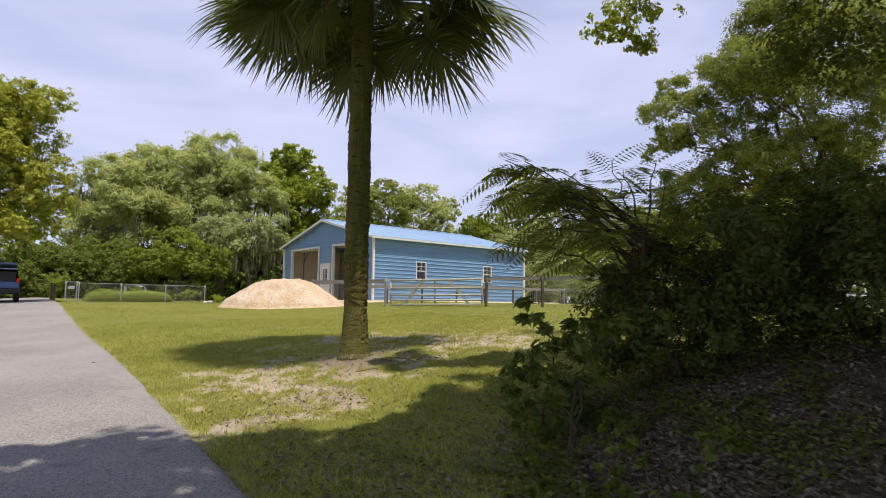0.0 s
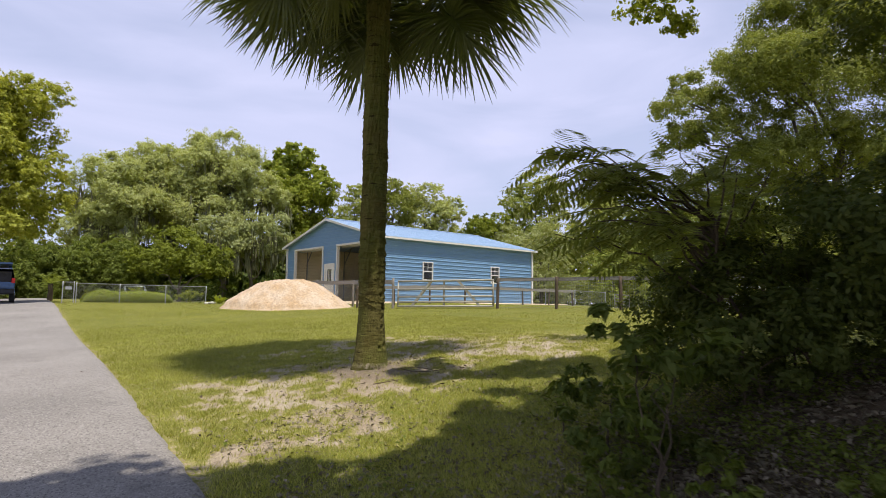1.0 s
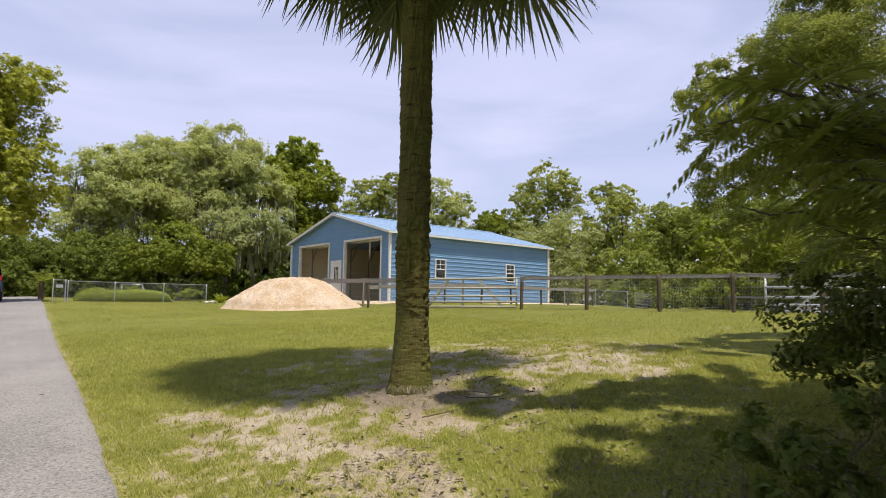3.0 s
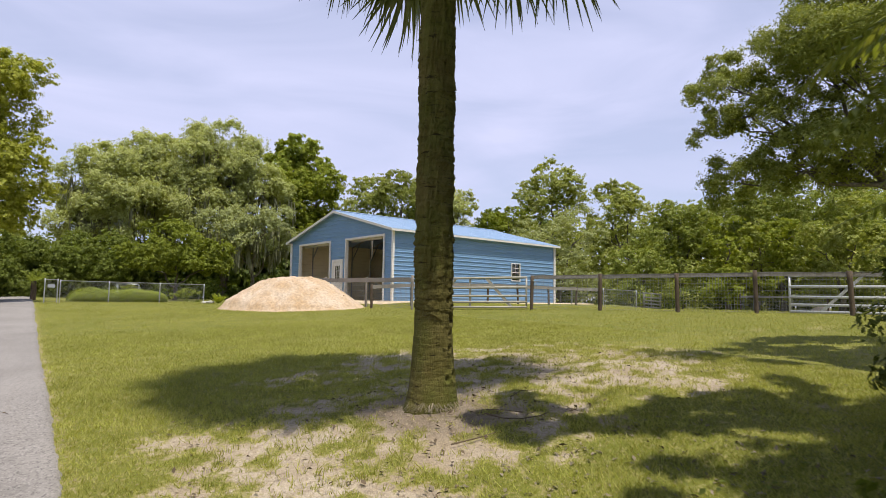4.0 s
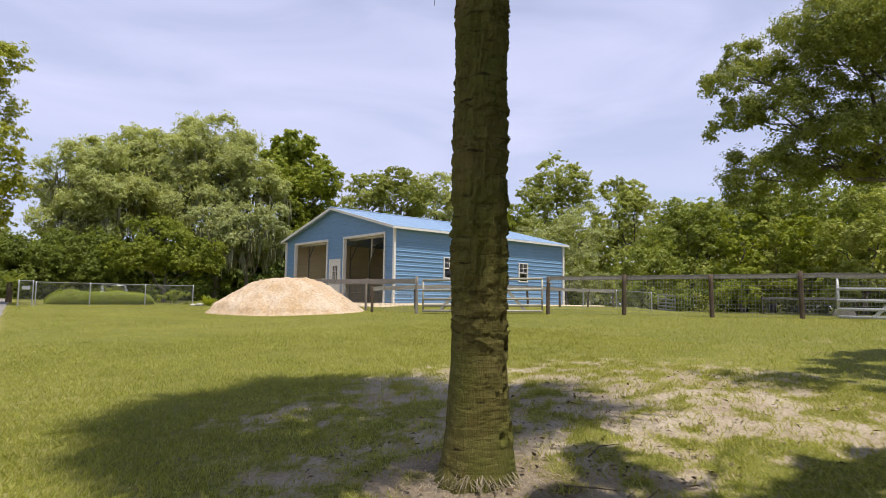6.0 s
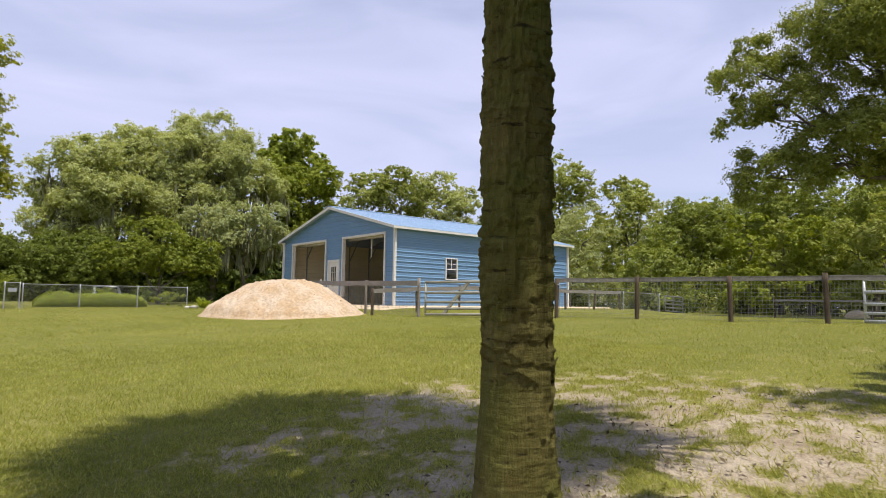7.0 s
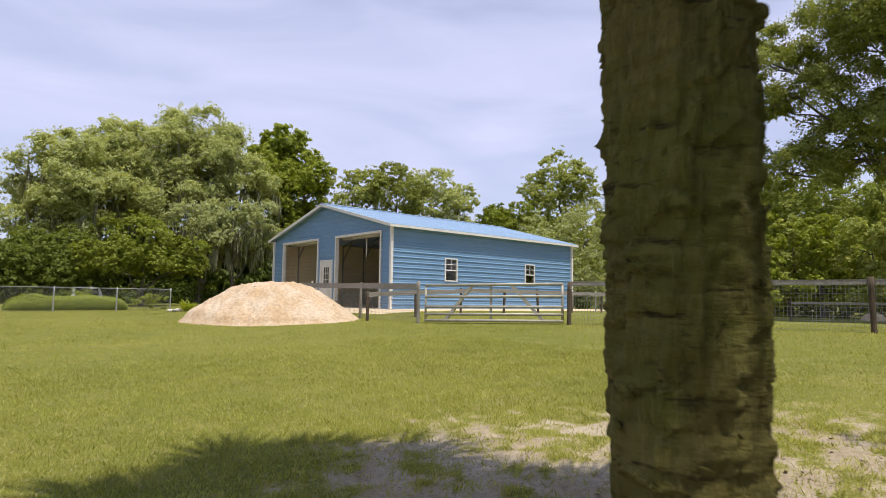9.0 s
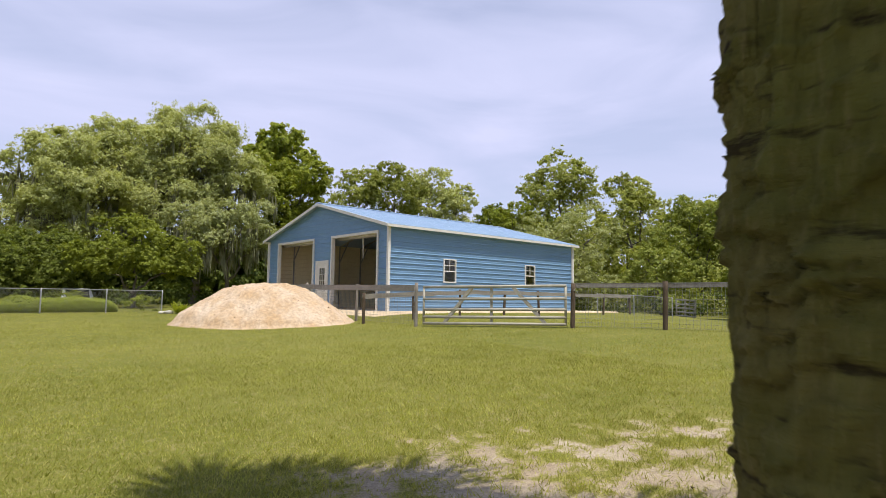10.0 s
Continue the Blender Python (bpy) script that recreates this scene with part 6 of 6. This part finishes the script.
# leaf litter
k = 22000
lx, ly = RM.normal(4.4, 1.6, k), RM.normal(3.2, 1.6, k)
ok = RM.random(k) < litter(lx, ly)
lx, ly = lx[ok], ly[ok]
P = np.stack([lx, ly, gz(lx, ly) + 0.012 + RM.uniform(0, 0.03, len(lx))], -1)
V, F = leaf_quads(RM, P, np.tile([0, 0, 1.3], (len(P), 1)), 0.052, 0.5)
lit = np_part("leaf_litter", V, F, M_LITTER)
tagged(lit, "brown dead leaves strewn under the shrubs", "leaf litter", kind="stuff")

# low green seedlings among the litter
k = 9000
lx = np.concatenate([RM.normal(3.1, 1.1, k), RM.normal(5.0, 1.0, k)])
ly = np.concatenate([RM.normal(4.2, 1.0, k), RM.normal(3.3, 1.2, k)])
ok = (lx > 1.3) & (fbm(441, lx, ly, 1.4) > np.where(lx > 4, 0.42, 0.5))
lx, ly = lx[ok], ly[ok]
P = np.stack([lx, ly, gz(lx, ly) + 0.02 + 0.1 * RM.random(len(lx)) ** 2], -1)
V, F = leaf_quads(RM, P, np.tile([0, 0, 1.2], (len(P), 1)), 0.05, 0.6)
sd = np_part("seedlings", V, F, M_LEAF_LAUREL)
tagged(sd, "low green seedlings among dead leaves", "seedlings", kind="stuff")

# ---- hedge inside the chain-link fence ----
def clipped_hedge(rng, a, b, w, h, label):
    A, B = g3(*a), g3(*b)
    th = empty("clipped_hedge", Matrix.Translation(A), label, "hedge")
    d = np.array(B - A)
    L = np.linalg.norm(d)
    d = d / L
    s = np.array([-d[1], d[0], 0])
    n = int(L * 4200)
    u, v, q = rng.uniform(0, L, n), rng.uniform(-1, 1, n), rng.uniform(0, 1, n)
    e = 3.0
    k = (np.abs(v) ** e + np.abs(2 * q - 1) ** e) ** (1 / e)
    m = rng.uniform(0.9, 1.03, n) / np.maximum(k, 0.35)
    m = np.minimum(m, 1.5)
    v2, q2 = v * m, 0.5 + (q - 0.5) * m
    bump = 0.3 * (fbm(301, u, v2 * 2, 0.9) - 0.5)
    end = np.clip(1 - np.abs(2 * u / L - 1) ** 7, 0.02, 1) ** 0.5
    P = u[:, None] * d + (v2 * end * w / 2)[:, None] * s + np.array([0, 0, 1]) * (q2 * end * h * (1 + bump * 2))[:, None]
    N = 1.6 * v2[:, None] * s + np.array([0, 0, 1]) * (q2 - 0.35)[:, None] * 3.4
    V, F = leaf_tris(rng, P, N, 0.062, 0.7)
    np_part("foliage", V, F, M_LEAF_HEDGE, th)
    st = []
    for t in np.arange(0.3, L, 0.5):
        st.append(tube_np([tuple(d * t), tuple(d * t + [0, 0, h * 0.4]), tuple(d * t + [0, 0, h * 0.8])], [0.03, 0.02, 0.008], 5))
    V, F = merge(st)
    tagged(np_part("stem", V, F, M_BARK, th), kind="stuff")
    return th


RH = np.random.default_rng(8)
clipped_hedge(RH, (2.85, 39.5), (7.55, 40.7), 1.4, 0.62, "rounded clipped green hedge behind chain-link")
bush(RH, 8.4, 41.1, [(0, 0, 0.4, 0.8, 0.4), (0.7, 0.2, 0.38, 0.6, 0.38)], M_LEAF_HEDGE, "loose green shrub beside the hedge", 0.1, 40)


def sago(x, y, trunk, label, n=26, L=0.9):
    b = gbase(x, y)
    th = empty("sago_palm", pose(*b), label, "palm")
    V, F = tube_np([(0, 0, -0.1), (0.02, 0, trunk * 0.5), (0, 0, trunk)], [0.14, 0.13, 0.12], 10)
    np_part("trunk", V, F, M_POST, th, smooth=True)
    pcs = []
    for k in range(n):
        az, el = k * 2.4, 0.9 - 1.2 * k / n
        d = np.array([np.cos(az) * np.cos(el), np.sin(az) * np.cos(el), np.sin(el)])
        s = np.array([-np.sin(az), np.cos(az), 0])
        for i in range(14):
            t = (i + 1) / 15
            p = np.array([0, 0, trunk]) + d * L * t - np.array([0, 0, 0.35 * L * t * t])
            w = 0.2 * np.sin(np.pi * min(1, 0.2 + t * 0.85)) * L
            for sg in (-1, 1):
                pcs.append((np.array([p - d * 0.012, p + s * sg * w * 0.5 + d * w * 0.3 - d * 0.012, p + s * sg * w + d * w * 0.5, p + s * sg * w * 0.5 + d * w * 0.3 + d * 0.012]), np.array([[0, 1, 2, 3]])))
    V, F = merge(pcs)
    np_part("fronds", V, F, M_LEAF_DOME, th)
    return th


sago(1.5, 41.4, 0.95, "small sago palm by the drive", L=1.3)
sago(6.0, 43.5, 0.5, "low sago palm behind the hedge", L=1.1)


# ---- vehicles ----
def car(name, m, paint, label, tail_open=False):
    th = empty(name, m, label, "car")
    prof = [(-2.25, 0.45), (-2.3, 0.75), (-2.22, 1.0), (-2.0, 1.62), (-1.8, 1.7), (0.2, 1.72), (0.55, 1.66), (1.15, 1.08), (2.1, 0.98), (2.28, 0.8), (2.28, 0.42)]
    bm = bmesh.new()
    secs = []
    for x, k in ((-0.92, 0.96), (-0.88, 1.0), (0.88, 1.0), (0.92, 0.96)):
        ring = []
        for y, z in prof:
            inset = 1.0 - max(0.0, z - 1.0) * 0.22
            ring.append(bm.verts.new((x * inset, y * k, 0.45 + (z - 0.45) * (k if z > 0.6 else 1))))
        secs.append(ring)
    for a, b in zip(secs, secs[1:]):
        n = len(prof)
        for i in range(n):
            if tail_open and i in (2,):
                continue
            bm.faces.new((a[i], a[(i + 1) % n], b[(i + 1) % n], b[i]))
    bm.faces.new(secs[0][::-1])
    bm.faces.new(secs[-1])
    bmesh.ops.recalc_face_normals(bm, faces=bm.faces)
    body = part("body", bm, paint, th)
    for s in (-1, 1):
        bm = bmesh.new()
        box(bm, s * 0.8 - 0.012, s * 0.8 + 0.012, -1.75, 0.35, 1.12, 1.55)
        part("side_window", bm, M_DARK, th)
        part("tail_lamp", box(bmesh.new(), s * 0.83 - 0.07, s * 0.83 + 0.07, -2.27, -2.1, 0.95, 1.2, 0.02), M_RED, th)
        for y in (-1.4, 1.4):
            bm = bmesh.new()
            bmesh.ops.create_cone(bm, cap_ends=True, segments=24, radius1=0.35, radius2=0.35, depth=0.22, matrix=Matrix.Translation((s * 0.82, y, 0.35)) @ Matrix.Rotation(radians(90), 4, "Y"))
            w = part("wheel", bm, M_TYRE, th, smooth=False)
            bm = bmesh.new()
            bmesh.ops.create_cone(bm, cap_ends=True, segments=16, radius1=0.2, radius2=0.18, depth=0.24, matrix=Matrix.Translation((s * 0.82, y, 0.35)) @ Matrix.Rotation(radians(90), 4, "Y"))
            part("rim", bm, M_STEEL, w)
    part("rear_bumper", box(bmesh.new(), -0.9, 0.9, -2.38, -2.2, 0.42, 0.68, 0.04), M_DARK, th)
    part("windscreen", bar(bmesh.new(), (0, 0.62, 1.6), (0, 1.13, 1.1), 1.3, 0.03, (0, 1, 1)), M_DARK, th)
    if tail_open:
        g = part("tailgate", bar(bmesh.new(), (0, -1.95, 1.72), (0, -2.95, 1.86), 1.5, 0.09), paint, th, "raised tailgate")
        part("rear_window", bar(bmesh.new(), (0, -2.1, 1.685), (0, -2.6, 1.755), 1.2, 0.02), M_DARK, g)
        part("load_space", box(bmesh.new(), -0.75, 0.75, -2.15, -1.0, 0.72, 1.5), M_DARK, th)
    else:
        part("rear_window", bar(bmesh.new(), (0, -2.21, 1.1), (0, -2.03, 1.55), 1.3, 0.03, (0, 1, 0)), M_DARK, th)
    return th


bz = float(gz(-0.95, 39.2))
car("parked_suv", pose(-1.02, 39.6, bz + 0.03, 0, 0, 0), M_CARBLUE, "dark blue SUV parked on the drive with its tailgate open", True)
car("parked_car", pose(6.62, 48.2, 0.46, 0, 0, 181) @ Matrix.Diagonal((0.85, 0.85, 0.85, 1)), M_CARWHITE, "white car parked behind the hedge")

# ---- small things on the lawn ----
RS = np.random.default_rng(44)


def stick(pts, r, label):
    P = [(x, y, float(gz(x, y)) + h) for x, y, h in pts]
    o = np.array(P[0])
    V, F = tube_np([tuple(np.array(p) - o) for p in P], list(np.linspace(r, r * 0.5, len(P))), 6)
    ob = np_part("fallen_stick", V, F, M_SCRAP, smooth=True)
    ob.location = P[0]
    return tagged(ob, label, "stick", group="fallen sticks by the palm")


stick([(4.13, 9.1, 0.05), (4.2, 8.93, 0.04), (4.36, 8.84, 0.03), (4.55, 8.83, 0.02), (4.7, 8.86, 0.02)], 0.007, "crooked dark fallen stick on bare soil")
stick([(4.25, 9.22, 0.03), (4.36, 9.06, 0.05), (4.5, 9.0, 0.02)], 0.006, "short dark fallen twig on bare soil")
stick([(4.8, 9.5, 0.02), (5.0, 9.57, 0.04), (5.2, 9.54, 0.02)], 0.006, "short brown fallen twig on bare soil")
stick([(4.3, 8.75, 0.02), (4.45, 8.9, 0.03), (4.6, 8.95, 0.02)], 0.006, "thin brown fallen twig on bare soil")
stick([(3.5, 8.75, 0.02), (3.75, 8.72, 0.025), (3.95, 8.74, 0.02)], 0.007, "thin pale straw twig on bare soil")


def scraps(n, x0, x1, y0, y1, size):
    x, y = RS.uniform(x0, x1, n), RS.uniform(y0, y1, n)
    k = RS.random(n) < 0.35 + 0.65 * bare(x, y)
    x, y = x[k], y[k]
    return np.stack([x, y, gz(x, y) + 0.015], -1), size


P = np.concatenate([scraps(600, 1.6, 8.5, 7.6, 11.8, 0)[0], scraps(250, 3.2, 6.2, 8.6, 11.0, 0)[0]])
V, F = leaf_quads(RS, P, np.tile([0, 0, 1.4], (len(P), 1)), 0.05, 0.5)
sc = np_part("leaf_scraps", V, F, M_SCRAP)
tagged(sc, "small dark dead leaves scattered on the worn lawn", "dead leaves", kind="stuff")
P = np.concatenate([scraps(3200, 1.15, 5.6, 3.8, 8.2, 0)[0], scraps(6500, 1.0, 4.2, 2.8, 6.4, 0)[0]])
V, F = leaf_quads(RS, P, np.tile([0, 0, 1.2], (len(P), 1)), 0.055, 0.5)
sc = np_part("leaf_scraps", V, F, M_LITTER)
tagged(sc, "brown dead leaves lying in the shaded grass", "dead leaves", kind="stuff")
V, F = leaf_quads(RS, np.array([[0.62, 12.3, float(gz(0.62, 12.3)) + 0.06]]), np.array([[0, 0, 2.0]]), 0.13, 0.4)
dl = np_part("fallen_leaf", V, F, M_SCRAP)
tagged(dl, "single dark dead leaf lying on the asphalt drive", "leaf")


def fern(x, y, n, L, label, name="fern", leaf=None):
    b = gbase(x, y)
    th = empty(name, pose(*b), label, "plant")
    pcs = []
    for k in range(n):
        az, el = k * 2.4, RS.uniform(0.7, 1.3)
        d = np.array([np.cos(az) * np.cos(el), np.sin(az) * np.cos(el), np.sin(el)])
        s = np.array([-np.sin(az), np.cos(az), 0])
        for i in range(12):
            t = (i + 1) / 13
            p = d * L * t - np.array([0, 0, 0.25 * L * t * t])
            w = 0.22 * np.sin(np.pi * min(1, 0.25 + t * 0.8)) * L
            for sg in (-1, 1):
                pcs.append((np.array([p - d * 0.02, p + s * sg * w * 0.5 - d * 0.02, p + s * sg * w + d * w * 0.2, p + s * sg * w * 0.5 + d * 0.03]), np.array([[0, 1, 2, 3]])))
    V, F = merge(pcs)
    np_part("fronds", V, F, leaf or M_LEAF_BRIGHT, th)
    st = [tube_np([(0, 0, -0.03), (0.01, 0, 0.05), (0, 0, 0.1)], [0.03, 0.025, 0.01], 6)]
    V, F = merge(st)
    np_part("root_stock", V, F, M_POST, th)
    return th


fern(9.62, 38.05, 16, 0.85, "bright green fern clump beside the fence end")
fern(10.85, 38.8, 10, 0.6, "small green weed beside the sand heap", "weed")
fern(8.0, 30.6, 9, 0.3, "small green weed at the foot of the heap", "weed")
fern(9.2, 27.9, 8, 0.26, "small green weed at the foot of the heap", "weed")


def stone(x, y, r, label):
    bm = bmesh.new()
    bmesh.ops.create_icosphere(bm, subdivisions=2, radius=r)
    for v in bm.verts:
        v.co = Vector((v.co.x * 1.3, v.co.y, v.co.z * 0.6)) * (1 + RS.normal(0, 0.09))
    ob = part("rubble_stone", bm, M_CONC, None, smooth=True)
    ob.location = (x, y, float(gz(x, y)) + r * 0.35)
    tagged(ob, label, "stone", group="pale rubble by the fence end")


for x, y, r in ((9.3, 38.4, 0.16), (9.05, 38.6, 0.12), (10.2, 38.3, 0.14), (10.45, 38.4, 0.18), (10.6, 38.2, 0.1)):
    stone(x, y, r, "pale broken rubble lying beside the fern")

# brush heap beyond the paddock fence
bm = bmesh.new()
bmesh.ops.create_icosphere(bm, subdivisions=4, radius=1.0)
for v in bm.verts:
    k = 1 + 0.35 * (float(fbm(501, v.co.x * 2 + 5, v.co.y * 2 + v.co.z * 2, 1.0)) - 0.5)
    v.co = Vector((v.co.x * 0.95 * k, v.co.y * 0.95 * k, max(-0.1, v.co.z) * 0.7 * k)) * 0.62
dirt = part("dirt_heap", bm, M_SAND_PAD, None, smooth=True)
HZ = (40.0, 21.1)
dirt.location = (HZ[0], HZ[1], float(gz(*HZ)) - 0.02)
tagged(dirt, "small brown heap of dirt behind the paddock fence", "dirt heap")

# ---- grass ----
RG = np.random.default_rng(21)


def blades(n, x0, x1, y0, y1, h, w, thr=0.55):
    x, y = RG.uniform(x0, x1, n), RG.uniform(y0, y1, n)
    dens = np.clip(1.1 - bare(x, y) * 1.0, 0.22, 1) * (1 - litter(x, y) * 0.9)
    dens = dens * (x > drive_edge(y) - 0.02 + 0.12 * fbm(82, x, y, 2.0))
    dens = dens * (np.hypot(x - PALM[0], y - PALM[1]) > 0.3)
    q = np.hypot((0.81 * (x - 10.35) - 0.58 * (y - 29.15)) / 3.1, (0.58 * (x - 10.35) + 0.81 * (y - 29.15)) / 2.1)
    dens = dens * (q > 0.97)
    ux, uy = (x - 16.156) * c5 + (y - 30.982) * s5, -(x - 16.156) * s5 + (y - 30.982) * c5
    dens = dens * ~((ux > -1.5 - fbm(402, x, y, 1.5)) & (ux < BL + 0.5) & (uy > -1.3 - 1.0 * fbm(403, x, y, 1.5)))
    tuft = fbm(404, x, y, 11.0, 3)
    dens = dens * np.where(bare(x, y) > 0.3, step(0.42, 0.6, tuft), 0.55 + 0.9 * step(0.3, 0.7, tuft))
    dens = dens * np.clip((y1 - y) / 3.0, 0, 1) * np.clip((y - y0) / 3.0 + (y0 < 6), 0, 1)
    k = RG.random(n) < dens
    x, y = x[k], y[k]
    n = len(x)
    a = RG.uniform(0, 2 * np.pi, n)
    hh = h * RG.uniform(0.5, 1.5, n) * (0.7 + 0.7 * fbm(401, x, y, 1.0))
    ww = w * RG.uniform(0.7, 1.3, n)
    lx, ly = RG.normal(0, 0.6, n) * hh, RG.normal(0, 0.6, n) * hh
    z = gz(x, y) - 0.012
    dx, dy_ = np.cos(a) * ww, np.sin(a) * ww
    p = np.stack([np.stack([x - dx, y - dy_, z], -1), np.stack([x + dx, y + dy_, z], -1), np.stack([x + lx, y + ly, z + hh], -1)], 1)
    return p.reshape(-1, 3)


def straw(n, x0, x1, y0, y1):
    """Dry bits lying flat, mostly where the soil is bare."""
    x, y = RG.uniform(x0, x1, n), RG.uniform(y0, y1, n)
    k = (RG.random(n) < 0.12 + bare(x, y)) & (x > drive_edge(y) + 0.1)
    x, y = x[k], y[k]
    n = len(x)
    a, L = RG.uniform(0, 2 * np.pi, n), RG.uniform(0.02, 0.07, n)
    z = gz(x, y) + 0.006
    c, s = np.cos(a), np.sin(a)
    w = 0.0028
    p = np.stack([np.stack([x - s * w, y + c * w, z], -1), np.stack([x + s * w, y - c * w, z], -1), np.stack([x + c * L, y + s * L, z + RG.uniform(0, 0.015, n)], -1)], 1)
    return p.reshape(-1, 3)


st = straw(40000, 1.1, 9.0, 5.5, 12.5)
dry = np_part("dry_straw", st, np.arange(len(st)).reshape(-1, 3), M_STRAW)
tagged(dry, "dry straw and leaf scraps on bare soil", "straw", kind="stuff")
gb = np.concatenate([
    blades(310000, 0.75, 9.0, 5.0, 15.0, 0.042, 0.0045),
    blades(235000, 0.8, 12, 12.0, 22.0, 0.04, 0.005),
    blades(145000, 0.9, 20, 18.0, 32.0, 0.036, 0.007),
    blades(40000, 1.0, 17, 28.0, 43.0, 0.035, 0.011),
    blades(70000, 9, 22, 5.5, 19.0, 0.045, 0.0065),
    blades(100000, 0.75, 4.4, 2.4, 6.5, 0.042, 0.0036),
])
grass = np_part("lawn_grass", gb, np.arange(len(gb)).reshape(-1, 3), M_GRASS)
tagged(grass, "short mown green and straw grass blades on the lawn", "grass", kind="stuff")
